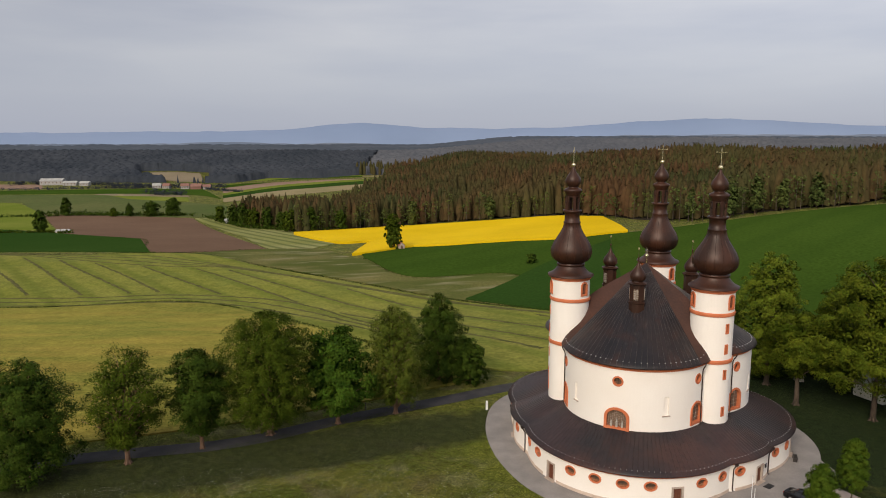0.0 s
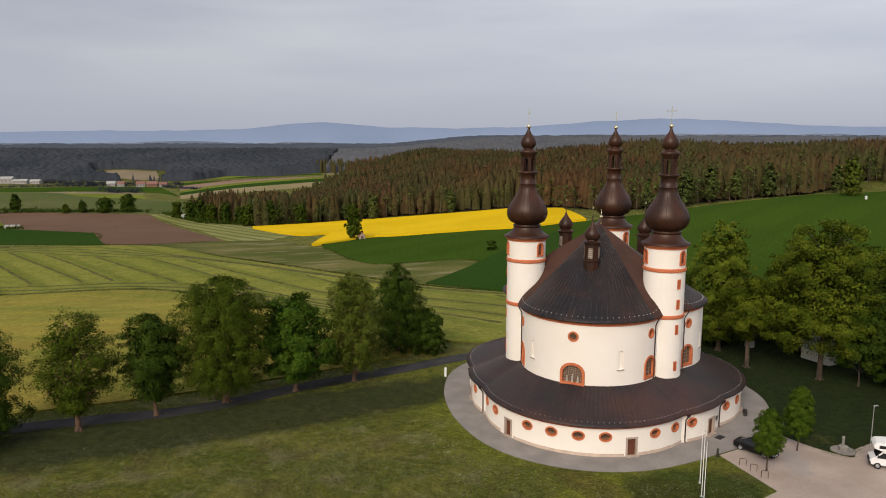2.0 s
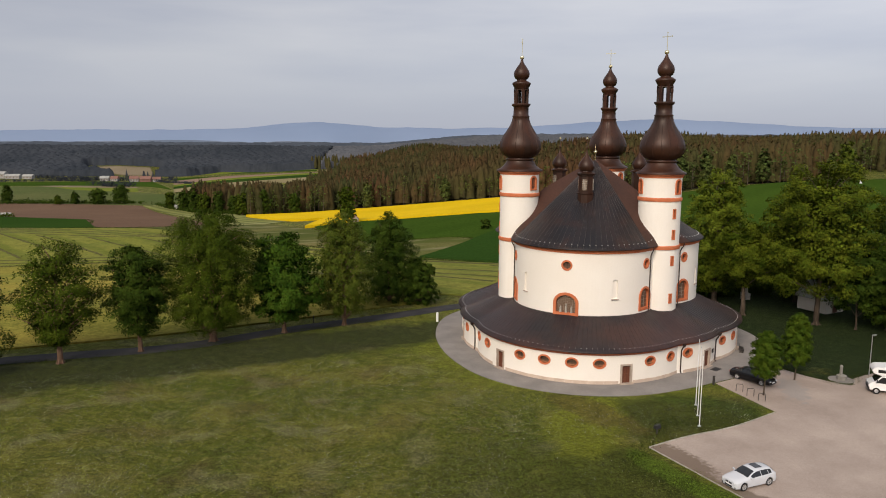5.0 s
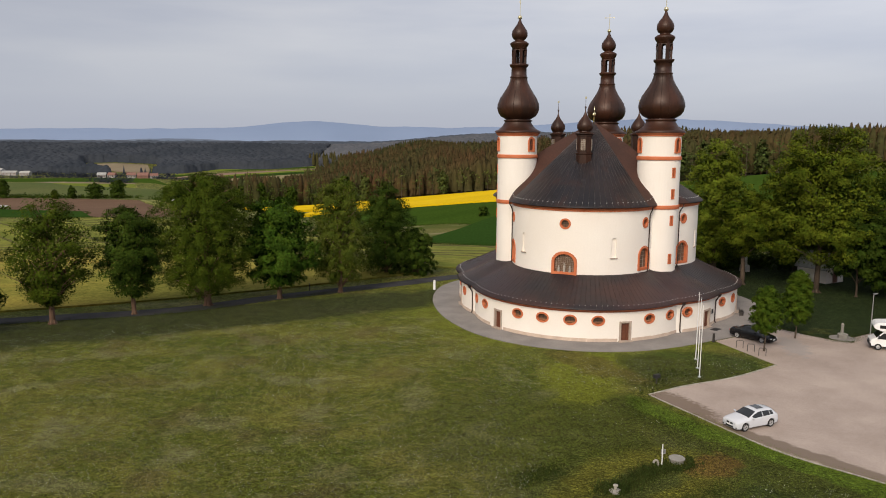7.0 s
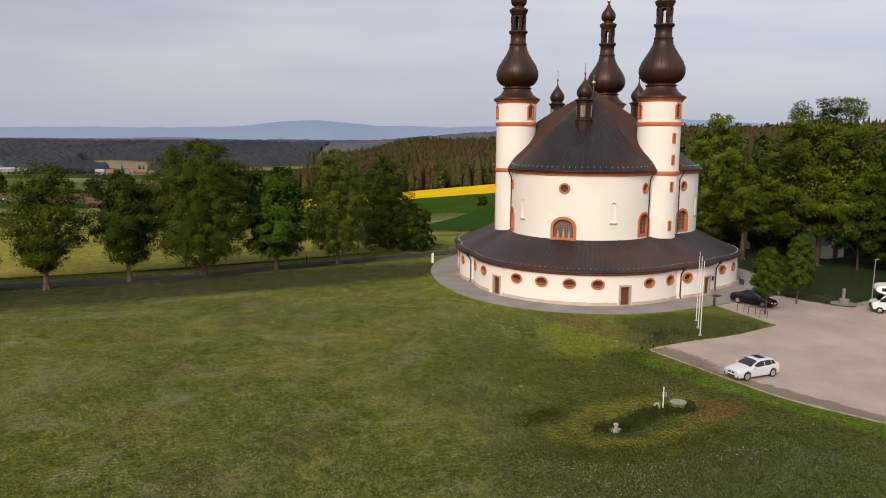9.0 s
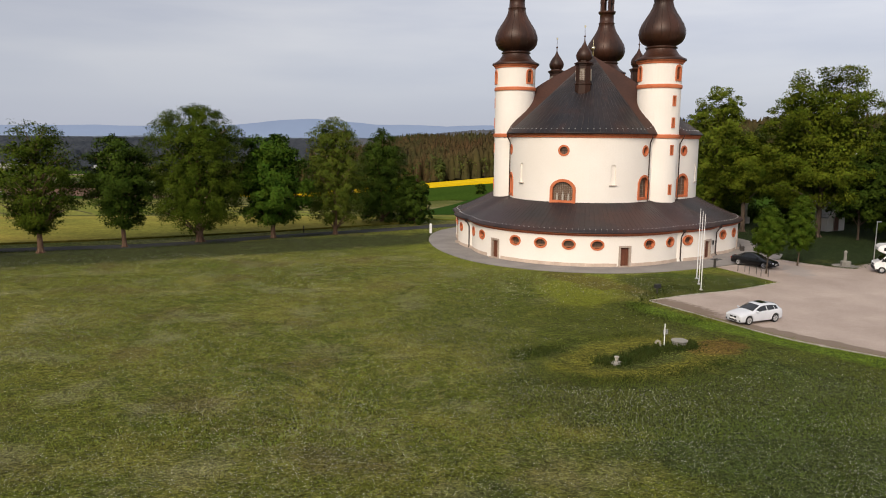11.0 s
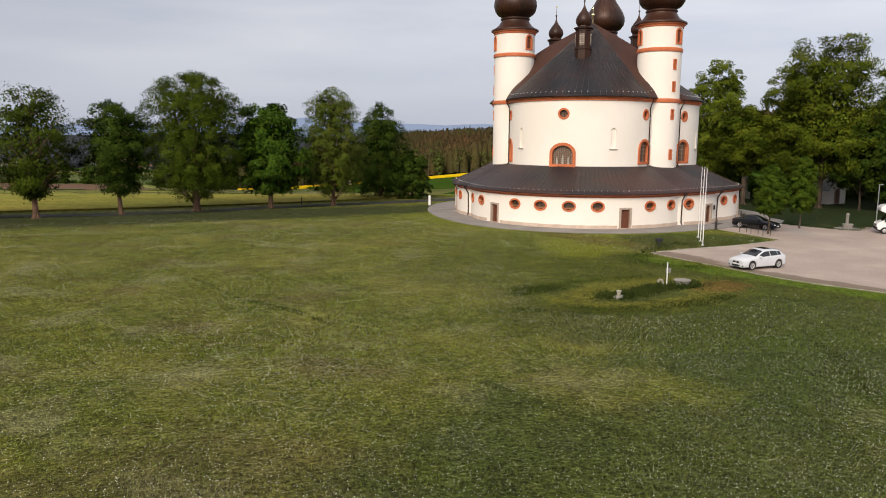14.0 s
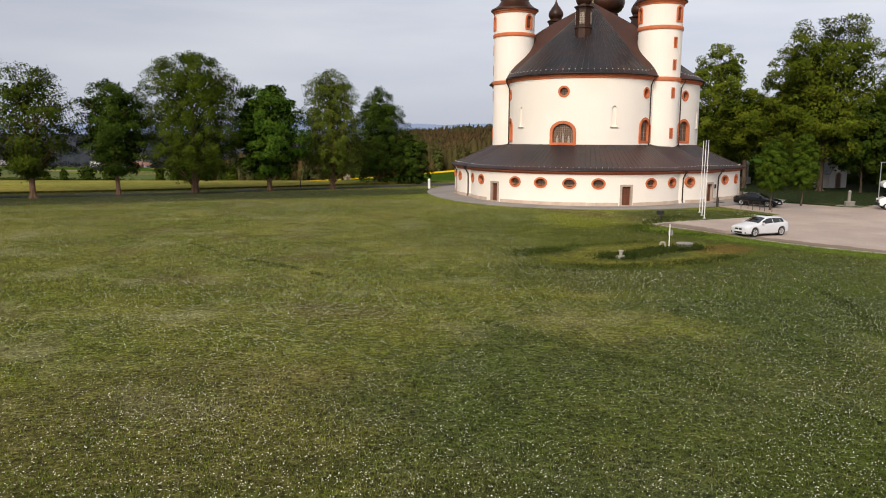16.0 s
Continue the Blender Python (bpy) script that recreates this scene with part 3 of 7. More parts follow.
def raw(name, verts, faces, material, smooth=False, normals=None):
    """Links a mesh from numpy arrays of corners and of equal-sided faces; normals, one a corner, round off foliage."""
    verts, faces = np.asarray(verts, np.float32), np.asarray(faces, np.int32)
    if normals is not None:
        a, b, c = (verts[faces[:, k]] for k in range(3))
        back = (np.cross(b - a, c - a) * normals[faces[:, 0]]).sum(1) < 0
        faces = np.where(back[:, None], faces[:, ::-1], faces)
        smooth = True
    me = bpy.data.meshes.new(name)
    k = faces.shape[1]
    me.vertices.add(len(verts))
    me.vertices.foreach_set("co", verts.ravel())
    me.loops.add(faces.size)
    me.loops.foreach_set("vertex_index", faces.ravel())
    me.polygons.add(len(faces))
    me.polygons.foreach_set("loop_start", np.arange(0, faces.size, k, dtype=np.int32))
    me.polygons.foreach_set("use_smooth", np.full(len(faces), smooth))
    me.update(calc_edges=True)
    me.validate()
    if normals is not None:
        me.normals_split_custom_set_from_vertices(normals.astype(np.float32))
    me.materials.append(material)
    return new(name, me)


def box(bm, cx, cy, cz, sx, sy, sz, turn=0.0, bevel=0.0):
    m = Matrix.Translation((cx, cy, cz)) @ Matrix.Rotation(radians(turn), 4, "Z") @ Matrix.Diagonal((sx, sy, sz, 1))
    vs = bmesh.ops.create_cube(bm, size=1.0, matrix=m)["verts"]
    if bevel:
        bmesh.ops.bevel(bm, geom=list({e for v in vs for e in v.link_edges}), offset=bevel, segments=2, affect="EDGES", profile=0.5)
    return bm


def lathe(profile, seg=32, at=(0, 0, 0), bm=None, start=0.0, cap=False):
    """Turns a list of (radius, height) about the upright axis."""
    bm = bm or bmesh.new()
    rings = []
    for r, z in profile:
        rings.append([bm.verts.new((at[0] + r * math.cos(start + 2 * math.pi * i / seg), at[1] + r * math.sin(start + 2 * math.pi * i / seg), at[2] + z))
                      for i in range(seg)])
    for a, b in zip(rings, rings[1:]):
        for i in range(seg):
            bm.faces.new((a[i], a[(i + 1) % seg], b[(i + 1) % seg], b[i]))
    if cap:
        bm.faces.new(rings[-1])
        bm.faces.new(rings[0][::-1])
    return bm


def tube(points, radius, seg=8, bm=None, taper=None):
    """A round bar along a line of points; taper gives its end radius."""
    bm = bm or bmesh.new()
    pts = [Vector(p) for p in points]
    rings = []
    for i, p in enumerate(pts):
        d = (pts[min(i + 1, len(pts) - 1)] - pts[max(i - 1, 0)]).normalized()
        u = d.orthogonal().normalized() if i == 0 else (u - d * u.dot(d)).normalized()
        v = d.cross(u)
        r = radius if taper is None else radius + (taper - radius) * i / (len(pts) - 1)
        rings.append([bm.verts.new(p + r * (u * math.cos(2 * math.pi * k / seg) + v * math.sin(2 * math.pi * k / seg))) for k in range(seg)])
    for a, b in zip(rings, rings[1:]):
        for k in range(seg):
            bm.faces.new((a[k], a[(k + 1) % seg], b[(k + 1) % seg], b[k]))
    bm.faces.new(rings[0][::-1])
    bm.faces.new(rings[-1])
    return bm


def smooth01(v):
    v = min(1.0, max(0.0, v))
    return v * v * (3 - 2 * v)


def land(x, y):
    """Height of the ground: a flat hilltop, a valley beyond it, a wooded ridge, rising country far off."""
    return (-11 * smooth01((y - 112) / 110) - 18 * smooth01((y - 230) / 380)
            + 22 * smooth01((x + 90) / 330) * smooth01((y - 100) / 250)
            + 20 * smooth01((y - 400) / 250) * smooth01((x + 90) / 170) * (1 - 0.6 * smooth01(x / 100) * smooth01((y - 560) / 280)) * (1 - smooth01((y - 950) / 300))
            + 8 * smooth01((y - 370) / 90) * smooth01((x - 130) / 130) * (1 - smooth01((y - 450) / 120))
            + 8 * smooth01((y - 600) / 330) * smooth01((x + 330) / 250) * (1 - smooth01((x - 20) / 130)) * (1 - smooth01((y - 1050) / 250))
            + 30 * smooth01((y - 1020) / 320))


def smooth_np(v):
    v = np.clip(v, 0, 1)
    return v * v * (3 - 2 * v)


def land_np(x, y):
    return (-11 * smooth_np((y - 112) / 110) - 18 * smooth_np((y - 230) / 380)
            + 22 * smooth_np((x + 90) / 330) * smooth_np((y - 100) / 250)
            + 20 * smooth_np((y - 400) / 250) * smooth_np((x + 90) / 170) * (1 - 0.6 * smooth_np(x / 100) * smooth_np((y - 560) / 280)) * (1 - smooth_np((y - 950) / 300))
            + 8 * smooth_np((y - 370) / 90) * smooth_np((x - 130) / 130) * (1 - smooth_np((y - 450) / 120))
            + 8 * smooth_np((y - 600) / 330) * smooth_np((x + 330) / 250) * (1 - smooth_np((x - 20) / 130)) * (1 - smooth_np((y - 1050) / 250))
            + 30 * smooth_np((y - 1020) / 320))


def inside(px, py, poly):
    """Which of the points lie inside a polygon."""
    res = np.zeros(len(px), bool)
    for (x0, y0), (x1, y1) in zip(poly, poly[1:] + poly[:1]):
        if y0 == y1:
            continue
        c = ((y0 > py) != (y1 > py)) & (px < (x1 - x0) * (py - y0) / (y1 - y0) + x0)
        res ^= c
    return res


def spline(pts, n):
    """n points along a smooth line through the given ones."""
    p = [Vector((*q, 0)[:3]) for q in pts]
    p = [2 * p[0] - p[1]] + p + [2 * p[-1] - p[-2]]
    out, m = [], len(p) - 3
    for i in range(n):
        s = i / (n - 1) * m
        k = min(int(s), m - 1)
        t = s - k
        a, b, c, d = p[k:k + 4]
        out.append(0.5 * ((2 * b) + (c - a) * t + (2 * a - 5 * b + 4 * c - d) * t * t + (3 * b - a - 3 * c + d) * t ** 3))
    return out


# ---- ground ----
def ticks(lo, hi, fine_lo, fine_hi, step, grow):
    t = list(np.arange(fine_lo, fine_hi + 0.01, step))
    s = step
    while t[-1] < hi:
        s *= grow
        t.append(min(hi, t[-1] + s))
    s = step
    while t[0] > lo:
        s *= grow
        t.insert(0, max(lo, t[0] - s))
    return np.array(t)


gx, gy = ticks(-4800, 4800, -140, 180, 4.0, 1.12), ticks(-600, 4900, 0, 420, 4.0, 1.09)
GX, GY = np.meshgrid(gx, gy)
gv = np.stack([GX.ravel(), GY.ravel(), land_np(GX.ravel(), GY.ravel())], 1)
gi = np.arange(GX.size).reshape(GX.shape)
gf = np.stack([gi[:-1, :-1].ravel(), gi[:-1, 1:].ravel(), gi[1:, 1:].ravel(), gi[1:, :-1].ravel()], 1)
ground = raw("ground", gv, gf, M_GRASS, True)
tagged(ground, "rolling green meadow with yellower turf and tree shade in its colour", "ground", kind="structure")


def field(name, near, far, material, label, height=0.15, nu=60, nv=24, category="field"):
    """A crop that lies over the ground between two border lines, standing as high as the crop."""
    a, b = spline(near, nu), spline(far, nu)
    top, v = [], []
    for i in range(nv):
        t = i / (nv - 1)
        row = []
        for j in range(nu):
            q = a[j].lerp(b[j], t)
            row.append((q.x, q.y, land(q.x, q.y) + height + 0.10))
        top.append(row)
    v = np.array(top).reshape(-1, 3)
    idx = np.arange(nu * nv).reshape(nv, nu)
    f = [np.stack([idx[:-1, :-1].ravel(), idx[:-1, 1:].ravel(), idx[1:, 1:].ravel(), idx[1:, :-1].ravel()], 1)]
    rim = np.concatenate([idx[0, :], idx[1:, -1], idx[-1, -2::-1], idx[-2:0:-1, 0]])
    low = v[rim] - np.array([0, 0, height + 1.2])
    base = len(v)
    k = np.arange(len(rim))
    f.append(np.stack([rim, base + k, base + (k + 1) % len(rim), rim[(k + 1) % len(rim)]], 1))
    ob = raw(name, np.concatenate([v, low]), np.concatenate(f), material, False)
    return tagged(ob, label, category, kind="structure")


field("hay_meadow", [(-190, 64), (-110, 74.5), (-45, 92.5), (-18, 103.5), (5, 116)], [(-190, 208), (-124, 211), (-78, 219), (-45, 190), (-10, 136)],
      M_HAY, "tall yellow-green hay meadow behind the avenue", 0.14)
field("mown_meadow", [(-230, 212), (-124, 212.5), (-78, 220.5), (-30, 166), (6, 124), (30, 126)], [(-300, 318), (-188, 326), (-119, 333), (-68, 281), (-8, 223), (48, 178)],
      M_MOWN, "mown meadow with pale diagonal swaths of hay", 0.12, 90, 40)
field("rough_pasture", [(-119, 335), (-67, 283), (-7, 225), (30, 195)], [(-87, 356), (-60, 350), (-34, 300), (26, 250)], M_VERGE, "olive rough pasture in the dip", 0.1)
field("wheat_field", [(-33, 301), (-12, 252), (25, 246), (40, 190), (75, 150), (150, 150), (330, 150)],
      [(-36, 316), (-13, 331), (30, 322), (80, 316), (125, 325), (200, 352), (330, 420)], M_WHEAT, "deep green field of young wheat", 0.4, 80, 40)
field("rape_field", [(-95, 456), (-57, 381), (-37, 376), (-12.7, 332), (26, 324), (52, 314), (82, 318)],
      [(-98, 470), (-74, 488), (-37, 486), (-10, 471), (36, 453), (70, 442), (92, 414)], M_RAPE, "bright yellow rape field in full bloom", 1.1)
field("rape_field", [(-40, 313), (-30, 319), (-20, 328)], [(-38, 376), (-30, 366), (-13.5, 333)], M_RAPE, "bright yellow rape field corner in bloom", 1.1, 20, 10)
field("dark_crop_field", [(-240, 328), (-198, 341), (-139, 338)], [(-330, 515), (-283, 489), (-178, 421)], M_DARKCROP, "dark green crop beside bare soil", 0.3)
# same wheat, only coloured darker and set a little higher
field("dark_crop_field", [(7, 214), (27, 196), (48, 172)], [(21, 233), (39, 262), (70, 300)], M_DARKCROP, "darker green strip laid over the wheat", 0.62, 30, 14)
field("ploughed_field", [(-262, 490), (-236, 450), (-178, 423), (-138, 339), (-88, 356)], [(-352, 634), (-322, 629), (-290, 624), (-250, 616), (-211, 606)], M_SOIL, "bare brown ploughed field", 0.05)
field("spring_barley", [(-420, 535), (-380, 530), (-330, 517), (-266, 493)], [(-480, 740), (-452, 742), (-425, 726), (-356, 638)], M_BARLEY, "light yellow-green spring barley", 0.25)
field("mown_strip", [(-209, 605), (-132, 459), (-87, 357), (-68, 349), (-58, 380)], [(-189, 609), (-125, 520), (-104, 494), (-97, 470), (-59, 383)], M_MOWN2, "pale mown strip along the wood", 0.1)
field("valley_pasture", [(-600, 748), (-450, 746), (-424, 730), (-354, 642), (-211, 612), (-185, 616)], [(-600, 826), (-414, 846), (-345, 794), (-288, 760), (-211, 705)], M_FIELD, "olive pasture in the valley", 0.1)
field("valley_crop", [(-344, 790), (-300, 766), (-264, 752)], [(-382, 830), (-330, 820), (-285, 806)], M_BARLEY, "light green crop sliver in the valley", 0.3)
field("straw_field", [(-384, 833), (-330, 823), (-284, 809)], [(-412, 853), (-361, 862), (-294, 834)], M_CLEAR, "pale tan strip in the valley", 0.1)
field("valley_crop", [(-640, 830), (-418, 858), (-298, 842), (-238, 775)], [(-660, 880), (-490, 915), (-380, 936), (-306, 924)], M_WHEAT, "green crop in the valley", 0.3)
field("valley_crop", [(-700, 932), (-574, 940), (-515, 932)], [(-760, 1055), (-648, 1056), (-580, 1046)], M_ROSE, "bare rose-brown field before the far wood", 0.1)
STRIPS = [[(-224, 736), (-186, 783), (-142, 813), (-88, 854)], [(-237, 779), (-201, 845), (-153, 876), (-92, 915)], [(-248, 814), (-213, 899), (-164, 936), (-98, 980)], [(-258, 847), (-224, 944), (-172, 986), (-104, 1022)],
          [(-285, 937), (-243, 1022), (-184, 1050), (-112, 1052)], [(-302, 993), (-253, 1064), (-189, 1074), (-118, 1072)], [(-316, 1042), (-259, 1088), (-191, 1093), (-122, 1088)]]
for a, b, (mat, label) in zip(STRIPS, STRIPS[1:], ((M_TAN, "pale straw strip on the valley slope"), (M_DARKCROP, "dark green crop strip on the valley slope"), (M_BARLEY, "light green crop strip on the valley slope"),
                                                 (M_ROSE, "bare rose-brown strip on the valley slope"), (M_WHEAT, "deep green crop strip on the valley slope"), (M_BARLEY, "light green crop strip on the valley slope"))):
    field("valley_crop", a, b, mat, label, 0.3)
field("pale_verge", [(-112, 1034), (-74, 1040)], [(-120, 1068), (-76, 1074)], M_TAN, "pale grass gap between two woods", 0.3, 8, 4)


def windrows(name, lines, half, high, material, label, seed):
    """Raked rows of cut hay: low uneven ridges along the given lines of (x, y)."""
    rng = np.random.default_rng(seed)
    vs, fs = [], []
    for line in lines:
        base = len(vs)
        for i, (x, y) in enumerate(line):
            x1, y1 = line[min(i + 1, len(line) - 1)]
            x0, y0 = line[max(i - 1, 0)]
            d = math.hypot(x1 - x0, y1 - y0) or 1.0
            nx, ny = -(y1 - y0) / d, (x1 - x0) / d
            w, off = half * rng.uniform(0.6, 1.2), rng.normal(0, half * 0.15)
            for k, z in ((-w, 0.0), (-0.4 * w, high * rng.uniform(0.6, 1.2)), (0.4 * w, high * rng.uniform(0.6, 1.2)), (w, 0.0)):
                qx, qy = x + nx * (k + off), y + ny * (k + off)
                vs.append((qx, qy, land(qx, qy) + 0.18 + z))
        for i in range(len(line) - 1):
            a = base + 4 * i
            fs += [(a + k, a + k + 1, a + k + 5, a + k + 4) for k in range(3)]
    return tagged(raw(name, vs, fs, material, True), label, "hay", kind="stuff")


MOWN_POLY = [(-230, 228), (-141, 227), (-114, 229), (-85, 233), (-54, 225), (-35, 208), (-26, 193), (6, 140), (30, 136), (44, 172), (-8, 214), (-80, 278), (-110, 284), (-138, 294), (-164, 307), (-200, 322), (-300, 340)]
rows = []
for k in range(-20, 19):
    s0 = np.arange(-190.0, 190.0, 2.2)
    bow = 1.8 * np.sin(k * 1.9) + 2.5 * np.sin(k * 0.13 + s0 / 80.0) + 0.5 * np.sin(k * 2.3 + s0 / 23.0)
    x = -85 + 0.785 * (11.4 * k + bow) + 0.62 * s0
    y = 245 + 0.62 * (11.4 * k + bow) - 0.785 * s0
    keep = inside(x, y, MOWN_POLY)
    if keep.sum() > 4:
        idx = np.nonzero(keep)[0]
        for part_idx in np.split(idx, np.nonzero(np.diff(idx) > 1)[0] + 1):
            if len(part_idx) > 4:
                rows.append(list(zip(x[part_idx], y[part_idx])))
# three rows along the near headland, then the narrow wedge beside the far edge
NEAR = [[(-210, 224), (-141, 224.6), (-114, 225.7), (-85, 229.7), (-54, 221.7), (-36, 206), (-24, 186), (4, 140)],
        [(-210, 214), (-131, 213.5), (-110, 214.5), (-86, 219.5), (-62, 213.6), (-40, 195), (-22, 172), (2, 134)]]
FAR = [[(-300, 332), (-201, 325.5), (-164, 310.4), (-138, 297.3), (-110, 287.3), (-82, 281.5), (-20, 229), (40, 179)],
       [(-300, 338), (-205, 336), (-163, 333), (-130, 330), (-108, 312), (-82, 286), (-20, 231), (40, 181)]]
for (p, q), shares in ((NEAR, (0.0, 0.5, 1.0)), (FAR, (0.0, 0.25, 0.5, 0.75))):
    for k in shares:
        rows.append([(v.x, v.y) for v in spline([(x0 + (x1 - x0) * k, y0 + (y1 - y0) * k) for (x0, y0), (x1, y1) in zip(p, q)], 110)])
windrows("hay_swaths", rows, 0.75, 0.20, M_SWATH, "raked grey-brown rows of cut hay", 8)


def ribbon(name, centre, width, material, label, lift=0.03, n=120, category="road"):
    c = spline(centre, n)
    v = []
    for i, p in enumerate(c):
        d = (c[min(i + 1, n - 1)] - c[max(i - 1, 0)]).normalized()
        s = Vector((-d.y, d.x, 0)) * width / 2
        for k, dz in ((-1.0, -0.3), (-1.0, lift), (0, lift + 0.03), (1.0, lift), (1.0, -0.3)):
            q = p + s * k
            v.append((q.x, q.y, land(q.x, q.y) + dz))
    idx = np.arange(n * 5).reshape(n, 5)
    f = np.stack([idx[:-1, :-1].ravel(), idx[:-1, 1:].ravel(), idx[1:, 1:].ravel(), idx[1:, :-1].ravel()], 1)
    return tagged(raw(name, v, f, material), label, category, kind="structure")


ribbon("road", [(-150, 62), (-90, 73), (-47, 86.5), (-28, 91.5), (-15, 99.3), (0.9, 107.6), (10.8, 113.0), (28, 120), (52, 126), (80, 134), (130, 160), (190, 190), (300, 230)],
       3.2, M_ASPHALT, "narrow asphalt lane along the avenue")
ribbon("field_track", [(-262, 757), (-300, 775), (-340, 800), (-380, 850), (-380, 930)], 5, M_TAN, "pale field track in the valley", 0.25, 40, "track")


# ---- the church ----
CX, CY = 26.76, 93.6
LOBES, TOWERS = (245.3, 125.3, 5.3), (185.3, 305.3, 65.3)
TOWER_AT = 10.15
church = thing("church", "white three-towered round church with orange trim and dark copper onion domes", "church", (CX, CY, 0.28))


def lobe_r(phi, c, rho):
    s = math.sin(radians(phi))
    return c * math.cos(radians(phi)) + math.sqrt(rho * rho - c * c * s * s)


def off_axis(theta):
    """Angle from the nearest lobe's axis."""
    return min((((theta - a + 180) % 360) - 180 for a in LOBES), key=abs)


def walk_r(theta):
    """Outline of the ambulatory: three wide bows and a flatter bay before each tower."""
    p = abs(off_axis(theta))
    return lobe_r(p, 6.3, 13.2) if p < 47.3 else 16.85 + 0.25 * math.cos((p - 60) / 12.7 * math.pi / 2)


def polar(r, theta, z=0.0):
    return (r * math.cos(radians(theta)), r * math.sin(radians(theta)), z)


def frame_on(x, y, z, nx, ny):
    """Matrix of a spot on a wall: x along the wall, y outwards, z up."""
    n = Vector((nx, ny, 0)).normalized()
    t = Vector((n.y, -n.x, 0)) * -1
    return Matrix(((t.x, n.x, 0, x), (t.y, n.y, 0, y), (0, 0, 1, z), (0, 0, 0, 1)))


def on_lobe(axis, phi, z, c, rho):
    r = lobe_r(phi, c, rho)
    x, y, _ = polar(r, axis + phi)
    ox, oy, _ = polar(c, axis)
    return frame_on(x, y, z, x - ox, y - oy)


def on_round(cx, cy, r, theta, z):
    x, y, _ = polar(r, theta)
    return frame_on(cx + x, cy + y, z, x, y)


def oval(w, h, n=28):
    return [(w / 2 * math.cos(2 * math.pi * i / n), h / 2 * math.sin(2 * math.pi * i / n)) for i in range(n)]


def arch(w, h, rise, n=12):
    top = h / 2 - rise
    return ([(-w / 2, -h / 2), (w / 2, -h / 2)]
            + [(w / 2 * math.cos(math.pi * i / n), top + rise * math.sin(math.pi * i / n)) for i in range(n + 1)])


def rect(w, h):
    return [(-w / 2, -h / 2), (w / 2, -h / 2), (w / 2, h / 2), (-w / 2, h / 2)]


def prism(bm, m, pts, y0, y1):
    a = [bm.verts.new(m @ Vector((x, y0, z))) for x, z in pts]
    b = [bm.verts.new(m @ Vector((x, y1, z))) for x, z in pts]
    n = len(pts)
    fs = [bm.faces.new(a), bm.faces.new(b[::-1])]
    for i in range(n):
        fs.append(bm.faces.new((a[i], b[i], b[(i + 1) % n], a[(i + 1) % n])))
    bmesh.ops.recalc_face_normals(bm, faces=fs)
    return bm


def surround(m, inner, outer, y0, y1, bm=None):
    """A frame round an opening, from y0 to y1 across the wall."""
    bm = bm or bmesh.new()
    n = len(inner)
    rows = [[bm.verts.new(m @ Vector((x, y, z))) for x, z in pts] for pts, y in ((inner, y0), (inner, y1), (outer, y1), (outer, y0))]
    for a, b in zip(rows, rows[1:] + rows[:1]):
        for i in range(n):
            bm.faces.new((a[i], a[(i + 1) % n], b[(i + 1) % n], b[i]))
    bmesh.ops.recalc_face_normals(bm, faces=bm.faces)
    return bm


def bars(m, w, h, nx, nz, y, t=0.03, bm=None, slant=0.0):
    """Glazing bars across an opening."""
    bm = bm or bmesh.new()
    for i in range(1, nx):
        x = -w / 2 + w * i / nx
        prism(bm, m, [(x - t / 2, -h / 2), (x + t / 2, -h / 2), (x + t / 2, h / 2), (x - t / 2, h / 2)], y, y + t)
    for k in range(1, nz):
        z = -h / 2 + h * k / nz
        prism(bm, m, [(-w / 2, z - t / 2), (w / 2, z - t / 2), (w / 2, z + t / 2), (-w / 2, z + t / 2)], y + 0.005, y + t + 0.005)
    return bm


def cut(bm, cutters, name, material, parent, label="", smooth=False):
    """Cuts openings through a solid wall and links what is left."""
    a, b = bpy.data.meshes.new("solid"), bpy.data.meshes.new("cutter")
    bmesh.ops.recalc_face_normals(bm, faces=bm.faces)
    bm.to_mesh(a)
    bm.free()
    cutters.to_mesh(b)
    cutters.free()
    oa, ob = new("solid", a), new("cutter", b)
    mod = oa.modifiers.new("openings", "BOOLEAN")
    mod.operation, mod.solver, mod.object = "DIFFERENCE", "EXACT", ob
    me = bpy.data.meshes.new_from_object(oa.evaluated_get(bpy.context.evaluated_depsgraph_get()))
    bpy.data.objects.remove(oa)
    bpy.data.objects.remove(ob)
    me.name = name
    me.materials.clear()
    me.materials.append(material)
    out = new(name, me)
    out.parent = parent
    if label:
        tagged(out, label)
    return out


